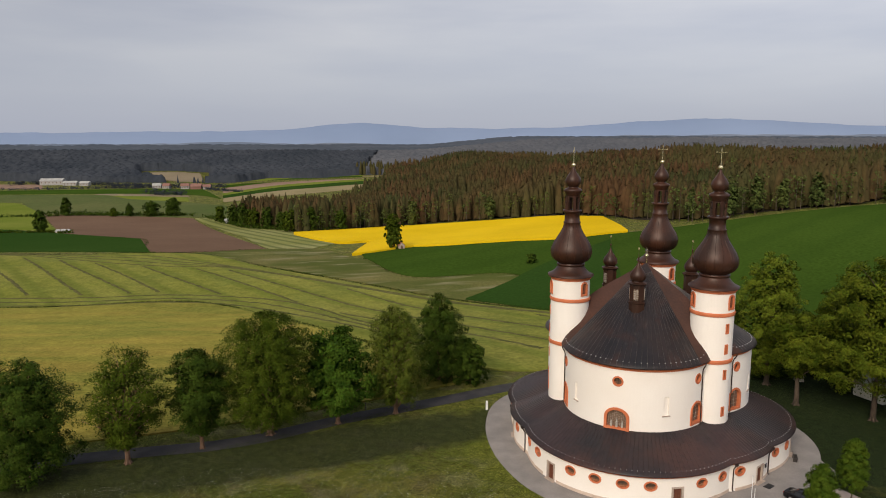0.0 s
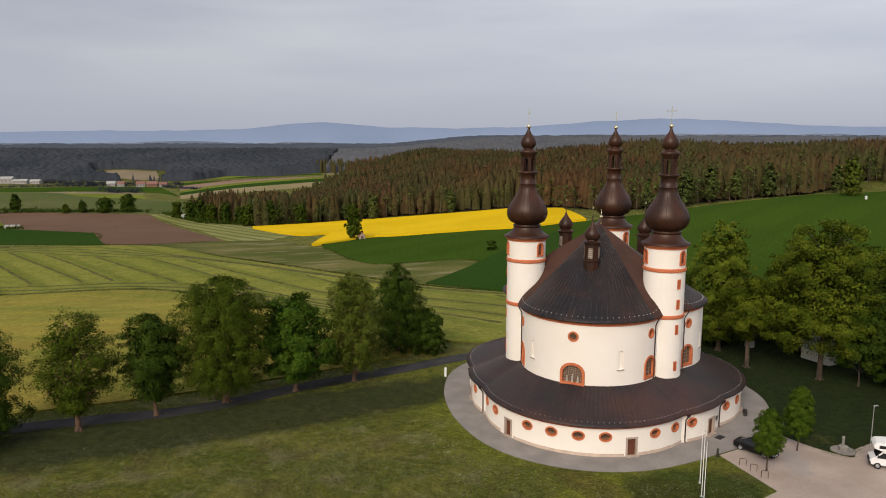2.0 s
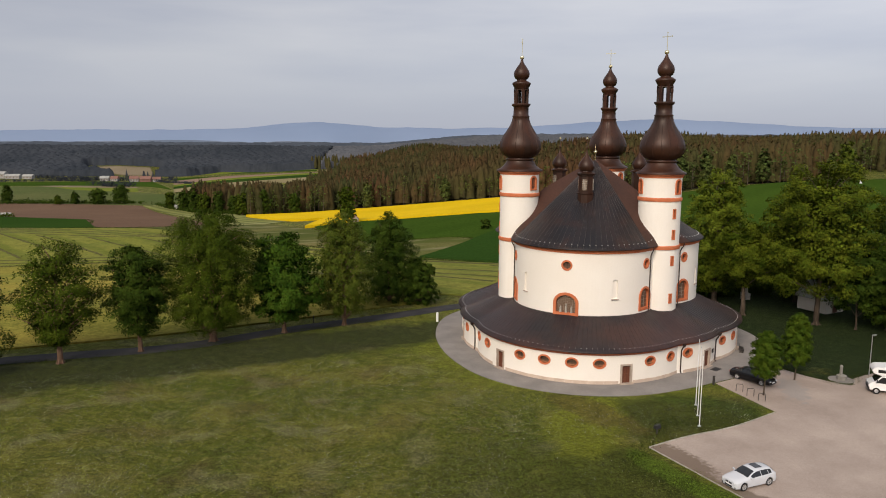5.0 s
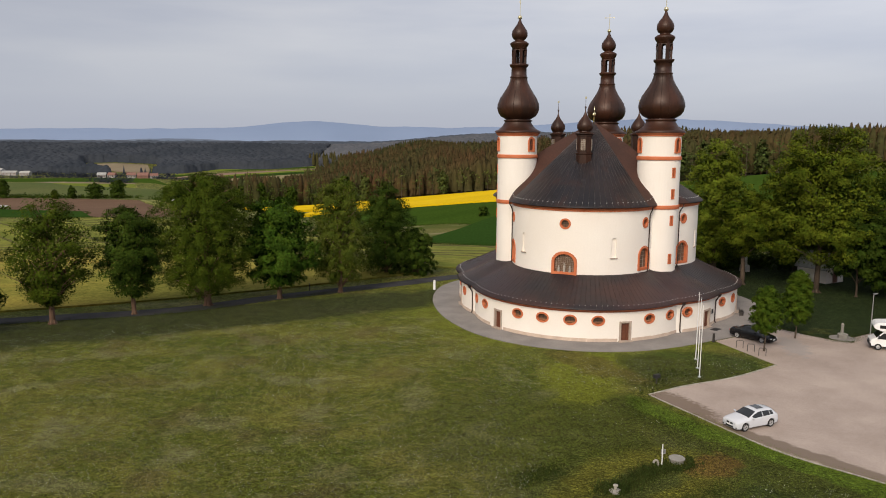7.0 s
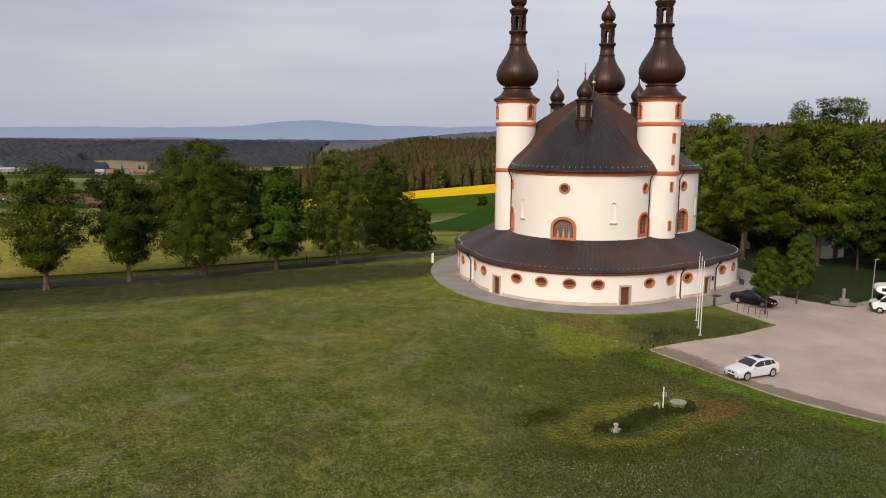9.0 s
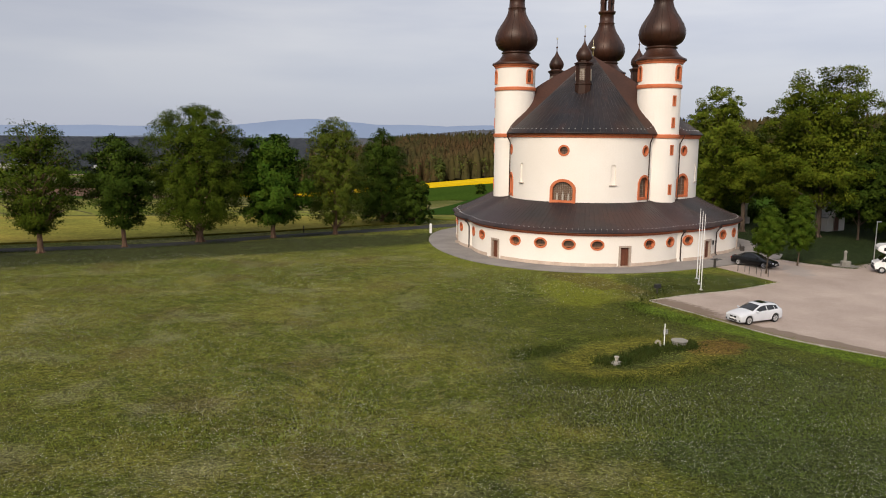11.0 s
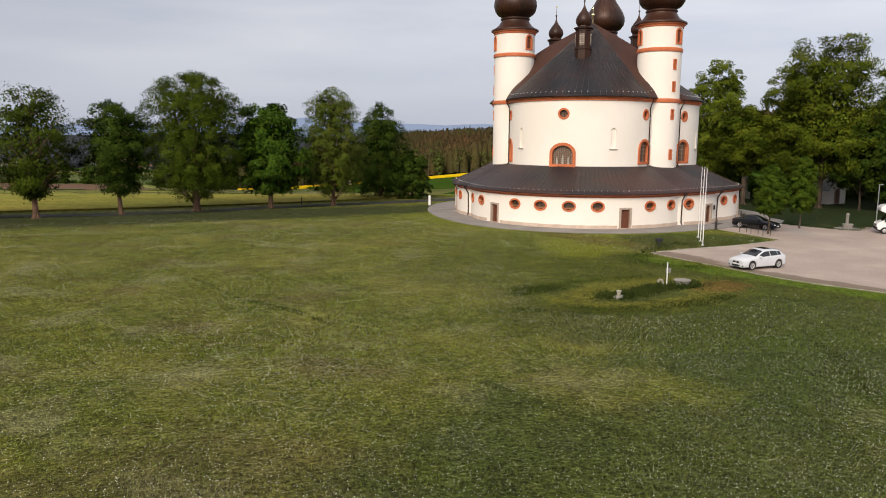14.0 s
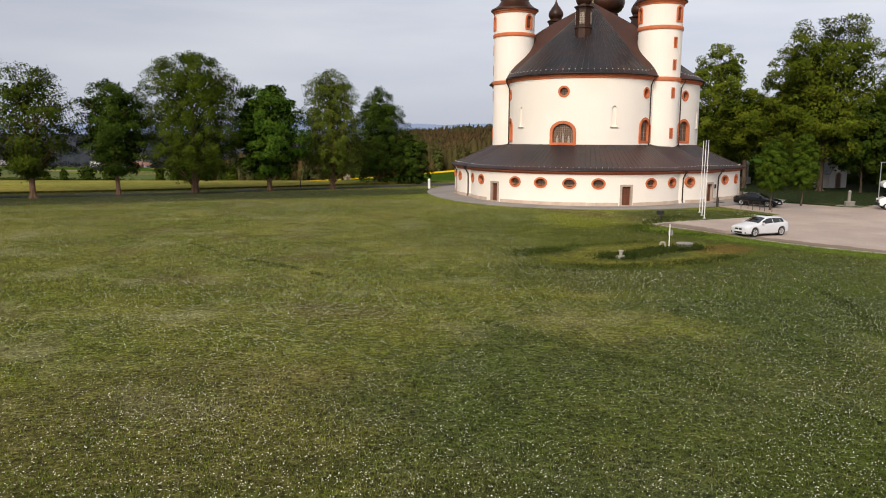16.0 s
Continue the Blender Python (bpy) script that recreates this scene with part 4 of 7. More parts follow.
def opening(kind, m, parent, cutters, w, h, border, depth, rise=0.0, nx=2, nz=2, material=None, bar_t=0.035, louvre=False, bar_mat=None):
    """A framed window: the hole, the painted surround, the pane set back in it and its bars."""
    shape = {"oval": lambda a, b: oval(a, b), "arch": lambda a, b: arch(a, b, rise * a / w if rise else a / 2), "rect": lambda a, b: rect(a, b)}[kind]
    inner, outer = shape(w, h), shape(w + 2 * border, h + 2 * border)
    prism(cutters, m, shape(w + 0.06, h + 0.06), -1.2, 0.5)
    win = part("window", surround(m, inner, outer, -depth, 0.06), material or M_ORANGE, parent, "orange-painted window surround")
    part("pane", prism(bmesh.new(), m, shape(w + 0.05, h + 0.05), -depth - 0.03, -depth - 0.003), M_PANE, win, "dark leaded pane")
    if louvre:
        bm = bmesh.new()
        k = int(h / 0.16)
        for i in range(k):
            z = -h / 2 + h * (i + 0.5) / k
            if abs(z) < h / 2 - 0.1:
                prism(bm, m, [(-w / 2, z - 0.05), (w / 2, z - 0.05), (w / 2, z + 0.03), (-w / 2, z + 0.03)], -depth + 0.06, -depth + 0.12)
        part("louvre", bm, M_LOUVRE, win, "red-brown louvre slats")
    else:
        part("glazing_bar", bars(m, w, h, nx, nz, -depth + 0.01, bar_t), bar_mat or M_LEAD, win)
    return win


# ambulatory wall with its oval windows and doors
def ring_solid(radius, inner_radius, z0, z1, thetas):
    bm = bmesh.new()
    rows = []
    for fn, z in ((radius, z0), (radius, z1), (inner_radius, z1), (inner_radius, z0)):
        rows.append([bm.verts.new(polar(fn(t), t, z)) for t in thetas])
    n = len(thetas)
    for a, b in zip(rows, rows[1:] + rows[:1]):
        for i in range(n):
            bm.faces.new((a[i], a[(i + 1) % n], b[(i + 1) % n], b[i]))
    return bm


THETAS = [i * 1.25 + 0.3 for i in range(288)]
cutters = bmesh.new()


def oval_window(m):
    win = opening("oval", m, church, cutters, 1.14, 0.82, 0.18, 0.34, nx=2, nz=2, bar_mat=M_IRON)
    sill = bmesh.new()
    prism(sill, m, [(-0.40, -0.30), (0.40, -0.30), (0.40, -0.22), (-0.40, -0.22)], -0.30, -0.06)
    part("sill", sill, M_REVEAL, win, "ochre sloped sill")
    return win


def door(m, leaf_w=0.98, leaf_h=1.98):
    up = m @ Matrix.Translation((0, 0, leaf_h / 2 + 0.06))
    prism(cutters, up, rect(leaf_w + 0.3, leaf_h + 0.16), -1.2, 0.5)
    d = part("door", surround(up, rect(leaf_w, leaf_h), rect(leaf_w + 0.44, leaf_h + 0.40), -0.32, 0.06), M_STONE, church, "brown panelled wooden door in a stone frame")
    leaf = prism(bmesh.new(), up, rect(leaf_w, leaf_h), -0.26, -0.20)
    for px in (-0.22, 0.22):
        for pz, ph in ((0.5, 0.62), (-0.2, 0.5), (-0.72, 0.28)):
            prism(leaf, up @ Matrix.Translation((px, 0, pz)), rect(0.34, ph), -0.21, -0.175)
    part("door_leaf", leaf, M_WOOD, d, "brown oak door leaf")
    part("handle", tube([up @ Vector((0.38, -0.17, 0)), up @ Vector((0.38, -0.12, 0)), up @ Vector((0.28, -0.12, 0))], 0.015, 6), M_IRON, d)
    step = prism(bmesh.new(), m @ Matrix.Translation((0, 0, 0.03)), rect(leaf_w + 0.6, 0.10), 0.0, 0.35)
    part("doorstep", step, M_STONE, d)
    return d


for axis in LOBES:
    for phi in (-41.6, -31.8, -14.0, -4.8, 4.3, 13.2, 31.4, 41.6):
        oval_window(on_lobe(axis, phi, 2.12, 6.3, 13.2))
    for phi in (-23.2, 22.3):
        door(on_lobe(axis, phi, -0.22, 6.3, 13.2))
oval_window(on_round(0, 0, 17.05, 296.3, 2.15))
door(on_round(0, 0, 17.08, 308.6, -0.22), 1.15, 1.95)
oval_window(on_round(0, 0, 17.06, 188.4, 2.15))
door(on_round(0, 0, 17.05, 178.5, -0.22))
oval_window(on_round(0, 0, 17.06, 65.3, 2.15))
cut(ring_solid(walk_r, lambda t: walk_r(t) - 0.7, -0.40, 3.30, THETAS), cutters, "ambulatory_wall", M_PLASTER, church, "low curved white plaster wall of the ambulatory")
DOOR_ANGLES = [a + p for a in LOBES for p in (-23.2, 22.3)] + [308.6, 178.5]
for k in range(144):
    t0 = k * 2.5
    if any(abs(((t0 + 1.25 - d + 180) % 360) - 180) < 3.4 for d in DOOR_ANGLES):
        continue
    bm = bmesh.new()
    lo, hi = t0 + 0.03, t0 + 2.47
    vs = [bm.verts.new(polar(walk_r(t) + o, t, z)) for z in (-0.40, 0.12 + 0.012 * (k % 3)) for t, o in ((lo, -0.05), (hi, -0.05), (hi, 0.05), (lo, 0.05))]
    for f in ((0, 1, 2, 3), (4, 5, 6, 7), (0, 1, 5, 4), (1, 2, 6, 5), (2, 3, 7, 6), (3, 0, 4, 7)):
        bm.faces.new([vs[i] for i in f])
    bmesh.ops.recalc_face_normals(bm, faces=bm.faces)
    part("plinth_stone", bm, M_PLINTH, church)


def sheet(rows, thetas, closed=True):
    """Surface from rows of functions theta -> point."""
    v = np.array([[fn(t) for t in thetas] for fn in rows]).reshape(-1, 3)
    n, r = len(thetas), len(rows)
    idx = np.arange(n * r).reshape(r, n)
    if closed:
        idx = np.concatenate([idx, idx[:, :1]], 1)
    f = np.stack([idx[:-1, :-1].ravel(), idx[:-1, 1:].ravel(), idx[1:, 1:].ravel(), idx[1:, :-1].ravel()], 1)
    return v, f


def amb_roof(theta, u):
    p = abs(off_axis(theta))
    r0, r1 = lobe_r(min(p, 60), 5.2, 8.85) - 0.3, walk_r(theta) + 0.55
    z0 = 6.30 + 1.1 * smooth01((p - 46) / 14)
    return polar(r0 + (r1 - r0) * u, theta, z0 + (3.50 - z0) * u - 0.12 * math.sin(math.pi * u))


def eave_ring(theta, dr, z):
    return polar(walk_r(theta) + dr, theta, z)


NR = 9
rows = [lambda t, k=k: amb_roof(t, k / (NR - 1)) for k in range(NR)]
rows += [lambda t: eave_ring(t, 0.56, 3.40), lambda t: eave_ring(t, 0.48, 3.37)]
v, f = sheet(rows, THETAS)
amb = raw("ambulatory_roof", v, f, M_ROOF, True)
amb.parent = church
tagged(amb, "dark copper lean-to roof with standing seams")
v, f = sheet([lambda t: eave_ring(t, 0.47, 3.38), lambda t: eave_ring(t, 0.42, 3.28), lambda t: eave_ring(t, 0.12, 3.20), lambda t: eave_ring(t, 0.06, 3.06), lambda t: eave_ring(t, -0.02, 3.06)], THETAS)
ob = raw("eave_board", v, f, M_REDEAVE)
ob.parent = church


def seams(name, fn, thetas, us, height, width, parent, material):
    """Standing seams as thin folded strips running up a roof."""
    vs, fs = [], []
    for t in thetas:
        base = len(vs)
        for u in us:
            x, y, z = fn(t, u)
            d = Vector((-math.sin(radians(t)), math.cos(radians(t)), 0)) * width / 2
            vs += [(x - d.x, y - d.y, z - 0.01), (x, y, z + height), (x + d.x, y + d.y, z - 0.01)]
        for i in range(len(us) - 1):
            a, b = base + 3 * i, base + 3 * i + 3
            fs += [(a, a + 1, b + 1, b), (a + 1, a + 2, b + 2, b + 1)]
    o = raw(name, vs, fs, material)
    o.parent = parent
    return tagged(o, "raised copper seams", kind="stuff")


seams("standing_seam", amb_roof, [i * 1.8 + 0.4 for i in range(200)], [0.02 + 0.97 * i / 8 for i in range(9)], 0.028, 0.05, church, M_AMBSEAM)
bm = bmesh.new()
for i in range(200):
    x, y, z = amb_roof(i * 1.8 + 0.4, 0.90)
    box(bm, x, y, z + 0.04, 0.07, 0.07, 0.06, i * 1.8)
tagged(part("snow_guard", bm, M_GUARD, church, "row of pale snow guards"), kind="stuff")

# conches: three bowed walls with their windows
for axis in LOBES:
    cutters = bmesh.new()
    span = [-57 + i * 1.5 for i in range(77)]
    bm = bmesh.new()
    rws = [[bm.verts.new(polar(lobe_r(p, 5.2, rho), axis + p, z)) for p in span] for rho, z in ((8.85, 5.0), (8.85, 13.9), (8.15, 13.9), (8.15, 5.0))]
    for a, b in zip(rws, rws[1:] + rws[:1]):
        for i in range(len(span) - 1):
            bm.faces.new((a[i], a[i + 1], b[i + 1], b[i]))
    bm.faces.new([r[0] for r in rws])
    bm.faces.new([r[-1] for r in rws][::-1])
    mid = on_lobe(axis, -2.0, 7.42, 5.2, 8.85)
    win = opening("arch", mid, church, cutters, 2.35, 2.10, 0.32, 0.30, rise=0.95, nx=11, nz=10, bar_t=0.018, bar_mat=M_STONE)
    for dx, hh in ((-0.66, 0.80), (0.0, 1.05), (0.66, 0.80)):
        q = mid @ Vector((dx, -0.16, -1.05))
        part("figure", lathe([(0.02, 0), (0.15, 0), (0.14, 0.35 * hh), (0.15, 0.6 * hh), (0.06, 0.72 * hh), (0.09, 0.82 * hh), (0.08, 0.92 * hh), (0.02, hh * 0.97)], 10, tuple(q)), M_LEAD, win, "plain pale plaster figure")
    for phi in (-41.2, 41.2):
        opening("arch", on_lobe(axis, phi, 7.82, 5.2, 8.85), church, cutters, 1.78, 2.35, 0.27, 0.35, rise=0.92, nx=3, nz=5, bar_t=0.03)
        opening("oval", on_lobe(axis, phi, 12.0, 5.2, 8.85), church, cutters, 0.82, 0.90, 0.20, 0.30, bar_mat=M_IRON)
    opening("oval", on_lobe(axis, -2.0, 12.0, 5.2, 8.85), church, cutters, 0.92, 0.86, 0.20, 0.30, bar_mat=M_IRON)
    for phi in (-26.5, 21.4):
        m = on_lobe(axis, phi, 9.30, 5.2, 8.85)
        prism(cutters, m, arch(0.62, 2.3, 0.31), -0.16, 0.5)
        part("niche_sill", prism(bmesh.new(), m @ Matrix.Translation((0, 0, -1.2)), rect(0.95, 0.09), -0.05, 0.13), M_STONE, church, "small stone sill below a blind niche")
    cut(bm, cutters, "conch_wall", M_PLASTER, church, "tall bowed white plaster wall")
    # orange cornice under the eave
    prof = ((0.0, 13.46), (0.10, 13.46), (0.12, 13.60), (0.24, 13.72), (0.26, 13.90), (0.0, 13.92))
    v, f = sheet([lambda p, d=d, z=z, a=axis: polar(lobe_r(p, 5.2, 8.85 + d), a + p, z) for d, z in prof], span, False)
    ob = raw("cornice", v, f, M_ORANGE)
    ob.parent = church

APEX, EAVE = 23.9, 13.98


CREASE = 41.0


def conch_roof(axis):
    """A cone over the bow; beyond the crease a flat hip climbs to the ridge that runs from the apex to each tower."""
    def at(theta, u):
        p = abs(theta - axis)
        r = lobe_r(min(p, 60), 5.2, 9.38) * u
        if p <= CREASE:
            z = APEX - (APEX - EAVE) * u ** (0.90 + 0.10 * smooth01(p / CREASE))
        else:
            d = radians(60 - min(p, 60))
            fall = 0.535 * math.cos(d) + 0.8587 * math.sin(d)
            z = APEX - r * fall - (APEX - r / u * fall - EAVE) * u ** 8      # swept down to the eave at its foot
        return polar(r, theta, z)
    return at


for axis in LOBES:
    fn = conch_roof(axis)
    us = [0.004 + 0.996 * i / 19 for i in range(20)]
    rows = [lambda t, u=u: fn(t, u) for u in us]
    rows += [lambda t: polar(lobe_r(abs(t - axis), 5.2, 9.39), t, 13.88), lambda t: polar(lobe_r(abs(t - axis), 5.2, 8.852), t, 13.90)]
    for side in (-1, 1):
        v, f = sheet(rows, [axis + side * (CREASE + 19.0 * i / 12) for i in range(13)], False)
        hip = raw("roof_hip", v, f if side > 0 else f[:, ::-1], M_HIP, True)
        hip.parent = church
        tagged(hip, "red-brown copper hip rising against a tower")
    v, f = sheet(rows, [axis - CREASE + 2 * CREASE * i / 56 for i in range(57)], False)
    ob = raw("conch_roof", v, f, M_DARKROOF, True)
    ob.parent = church
    tagged(ob, "steep dark copper roof with standing seams")
    seams("standing_seam", fn, [axis - 39.6 + i * 2.83 for i in range(29)], [0.10 + 0.89 * i / 12 for i in range(13)], 0.05, 0.06, ob, M_SEAM)
    bm = bmesh.new()
    for i in range(37):
        t = axis - 51 + i * 2.83
        x, y, z = fn(t, 0.955)
        box(bm, x, y, z + 0.06, 0.09, 0.09, 0.08, t)
    tagged(part("snow_guard", bm, M_GUARD, ob, "row of pale snow guards"), kind="stuff")
    # little onion turret on the roof
    x, y, _ = polar(6.2, axis)
    turret = part("roof_turret", lathe([(1.00, 17.4), (1.00, 19.75), (1.08, 19.85), (1.08, 19.95), (0.93, 20.0), (0.93, 21.95), (1.0, 22.0), (1.0, 22.1), (1.2, 22.25), (1.2, 22.33), (0.75, 22.5), (0.72, 22.6)], 8, (x, y, 0), start=radians(axis + 22.5)), M_COPPER, church, "small octagonal copper roof turret")
    part("onion_dome", lathe([(0.60, 22.5), (0.78, 22.65), (0.95, 22.95), (0.98, 23.25), (0.90, 23.55), (0.62, 24.0), (0.34, 24.35), (0.16, 24.7), (0.07, 25.0), (0.05, 25.35), (0.12, 25.42), (0.12, 25.52), (0.03, 25.6), (0.02, 26.5)], 20, (x, y, 0)), M_COPPER, turret, smooth=True)
    part("vane", box(bmesh.new(), x, y, 26.62, 0.22, 0.03, 0.26), M_GOLD, turret, "gilded vane")
    for da in (0, -90, 90):
        m = on_round(x, y, 0.87, axis + da, 20.95)
        w = part("turret_window", prism(bmesh.new(), m, rect(0.62, 1.35), -0.05, 0.02), M_PANE, turret)
        part("lattice", bars(m, 0.62, 1.35, 4, 5, 0.02, 0.05), M_LEAD, turret, "pale window lattice")

part("finial", lathe([(0.10, 23.5), (0.07, 24.6), (0.20, 24.7), (0.24, 24.85), (0.16, 25.0), (0.03, 25.05), (0.02, 25.9)], 12), M_GOLD, church, "gilded ball finial on the roof", smooth=True)

# towers
ONION = [(2.95, 22.42), (2.95, 22.58), (2.50, 22.78), (2.05, 23.15), (1.72, 23.65), (1.68, 23.80), (1.82, 23.85), (1.82, 23.98), (1.55, 24.05), (1.66, 24.15), (2.20, 24.45), (2.52, 24.90), (2.66, 25.45),
         (2.62, 25.95), (2.35, 26.65), (1.90, 27.35), (1.48, 28.0), (1.18, 28.6), (1.02, 29.2), (1.08, 29.28), (1.08, 29.40), (0.98, 29.46), (0.94, 30.5), (1.05, 30.58), (1.18, 30.75), (1.20, 30.92), (0.2, 30.94)]
TOP = [(0.3, 32.70), (0.92, 32.72), (0.92, 32.95), (1.0, 33.05), (1.16, 33.35), (1.18, 33.50), (0.86, 33.72), (0.62, 33.80), (0.60, 33.92), (0.80, 34.05), (0.97, 34.35), (1.0, 34.70), (0.92, 35.02),
       (0.66, 35.42), (0.38, 35.80), (0.20, 36.15), (0.12, 36.45), (0.10, 36.55)]
for angle, cross_turn in zip(TOWERS, (255, 310, 345)):
    tx, ty, _ = polar(TOWER_AT, angle)
    cutters = bmesh.new()
    body = lathe([(2.5, 4.4), (2.5, 22.4)], 48, (tx, ty, 0), cap=True)
    for da in (0, 120, -120):
        opening("arch", on_round(tx, ty, 2.5, angle + da, 20.95), church, cutters, 0.72, 1.45, 0.20, 0.22, rise=0.36, louvre=True)
    for z in (17.75, 15.25, 12.1, 7.5):
        opening("rect", on_round(tx, ty, 2.5, angle - 11, z), church, cutters, 0.26, 0.98, 0.12, 0.2, nx=1, nz=1)
    tower = cut(body, cutters, "tower", M_PLASTER, church, "round white plaster tower")
    for prof in ([(2.52, 19.22), (2.60, 19.22), (2.63, 19.35), (2.63, 19.55), (2.58, 19.64), (2.5, 19.66)],
                 [(2.5, 13.46), (2.60, 13.46), (2.64, 13.66), (2.64, 13.86), (2.5, 13.92)],
                 [(2.5, 21.98), (2.58, 22.0), (2.62, 22.15), (2.78, 22.28), (2.80, 22.42), (2.5, 22.44)]):
        part("band", lathe(prof, 48, (tx, ty, 0)), M_ORANGE, tower, "orange string course")
    part("onion_dome", lathe(ONION, 40, (tx, ty, 0)), M_COPPER, tower, "brown copper onion dome", smooth=True)
    ribs = bmesh.new()
    for k in range(16):
        a = 2 * math.pi * k / 16
        for (r0, z0), (r1, z1) in zip(ONION[9:20], ONION[10:21]):
            ca, sa = math.cos(a), math.sin(a)
            q = [(tx + r0 * ca - 0.02 * sa, ty + r0 * sa + 0.02 * ca, z0), (tx + r0 * ca + 0.02 * sa, ty + r0 * sa - 0.02 * ca, z0),
                 (tx + (r0 + 0.03) * ca, ty + (r0 + 0.03) * sa, z0), (tx + r1 * ca - 0.02 * sa, ty + r1 * sa + 0.02 * ca, z1),
                 (tx + r1 * ca + 0.02 * sa, ty + r1 * sa - 0.02 * ca, z1), (tx + (r1 + 0.03) * ca, ty + (r1 + 0.03) * sa, z1)]
            vv = [ribs.verts.new(c) for c in q]
            ribs.faces.new((vv[0], vv[2], vv[5], vv[3]))
            ribs.faces.new((vv[2], vv[1], vv[4], vv[5]))
    tagged(part("dome_rib", ribs, M_COPPER, tower), kind="stuff")
    for k in range(6):
        a = radians(angle + 30 + 60 * k)
        bm = box(bmesh.new(), tx + 0.80 * math.cos(a), ty + 0.80 * math.sin(a), 31.85, 0.24, 0.34, 1.85, math.degrees(a))
        part("pier", bm, M_COPPER, tower)
        m = on_round(tx, ty, 0.86, math.degrees(a) + 30, 32.45)
        bm = surround(m, [(-0.27, -0.45), (0.27, -0.45), (0.27, 0.0), (0.2, 0.14), (0, 0.2), (-0.2, 0.14), (-0.27, 0.0)],
                      [(-0.34, -0.45), (0.34, -0.45), (0.34, 0.0), (0.34, 0.28), (0, 0.28), (-0.34, 0.28), (-0.34, 0.0)], -0.12, 0.04)
        part("arch_head", bm, M_COPPER, tower)
    part("lantern_roof", lathe(TOP, 28, (tx, ty, 0)), M_COPPER, tower, "small brown copper onion", smooth=True)
    part("ball", lathe([(0.02, 36.42), (0.20, 36.48), (0.28, 36.66), (0.20, 36.86), (0.02, 36.93)], 16, (tx, ty, 0)), M_GOLD, tower, "gilded ball", smooth=True)
    bm = box(bmesh.new(), tx, ty, 37.95, 0.06, 0.06, 2.0)
    box(bm, tx, ty, 38.45, 1.25, 0.05, 0.06, cross_turn)
    for s in (-0.62, 0.62):
        c = Vector((math.cos(radians(cross_turn)) * s, math.sin(radians(cross_turn)) * s, 0))
        box(bm, tx + c.x, ty + c.y, 38.45, 0.06, 0.06, 0.18, cross_turn)
    box(bm, tx, ty, 38.92, 0.18, 0.05, 0.06, cross_turn)
    part("cross", bm, M_GOLD, tower, "gilded cross")

# downpipes at the notches of the ambulatory and beside the towers
for axis in LOBES:
    for s in (-1, 1):
        t = axis + s * 47.6
        p = [polar(walk_r(t) + o, t, z) for o, z in ((0.50, 3.40), (0.48, 3.15), (0.30, 2.85), (0.12, 2.55), (0.10, 1.2), (0.10, 0.05), (0.25, -0.15))]
        part("downpipe", tube(p, 0.075, 8), M_PIPE, church, "dark copper downpipe")
        hop = lathe([(0.08, 3.05), (0.2, 3.2), (0.24, 3.42)], 10, polar(walk_r(t) + 0.52, t))
        part("rain_hopper", hop, M_PIPE, church)
        t = axis + s * 45.2
        r = lobe_r(45.2, 5.2, 8.85)
        p = [polar(r + o, t, z) for o, z in ((0.55, 13.85), (0.50, 13.55), (0.22, 13.1), (0.10, 12.8), (0.10, 9.0), (0.10, 5.8))]
        part("downpipe", tube(p, 0.07, 8), M_PIPE, church, "dark copper downpipe")
mat_at = polar(18.3, 308.6)
tagged(part("door_mat", box(bmesh.new(), CX + mat_at[0], CY + mat_at[1], 0.075, 0.8, 1.3, 0.03, 308.6), M_DARKPL), "dark door mat on grey paving", "door mat")
part("notice_board", prism(bmesh.new(), on_round(0, 0, 17.1, 313.2, 1.5), rect(0.34, 0.5), 0.0, 0.07), M_DARKPL, church, "small dark notice box on the wall")

# ---- paving and car park ----
def apron_r(t):
    return sum(walk_r(t + d) for d in (-12, -6, 0, 6, 12)) / 5 + 3.75


bm = bmesh.new()
ring = [bm.verts.new((CX + polar(apron_r(t), t)[0], CY + polar(apron_r(t), t)[1], 0.05)) for t in THETAS[::2]]
low = [bm.verts.new((v.co.x, v.co.y, -0.4)) for v in ring]
bm.faces.new(ring)
for i in range(len(ring)):
    bm.faces.new((ring[i], low[i], low[(i + 1) % len(ring)], ring[(i + 1) % len(ring)]))
tagged(part("pavement", bm, M_PAVE), "curved grey paved apron round the church", "pavement", kind="structure")


def slab(name, pts, z, material, label, category):
    bm = bmesh.new()
    a = [bm.verts.new((*p, z)) for p in pts]
    b = [bm.verts.new((*p, -0.4)) for p in pts]
    bm.faces.new(a)
    for i in range(len(pts)):
        bm.faces.new((a[i], b[i], b[(i + 1) % len(pts)], a[(i + 1) % len(pts)]))
    bmesh.ops.recalc_face_normals(bm, faces=bm.faces)
    bmesh.ops.triangulate(bm, faces=bm.faces)
    return tagged(part(name, bm, material), label, category, kind="structure")


edge_low = [tuple(p.xy) for p in spline([(22.9, 58.3), (24.7, 54.2), (26.3, 50.4), (28.5, 46.0), (32.3, 41.7), (38.5, 34.5), (47.5, 20.27)], 40)]
edge_up = [tuple(p.xy) for p in spline([(22.9, 58.3), (26.9, 60.3), (32.4, 62.41), (38.38, 65.85)], 24)]
edge_far = [tuple(p.xy) for p in spline([(45.87, 79.43), (47.9, 75.98), (50.84, 73.25), (52.86, 75.58), (60.76, 78.01), (75.96, 75.98), (96.22, 70.92)], 30)]
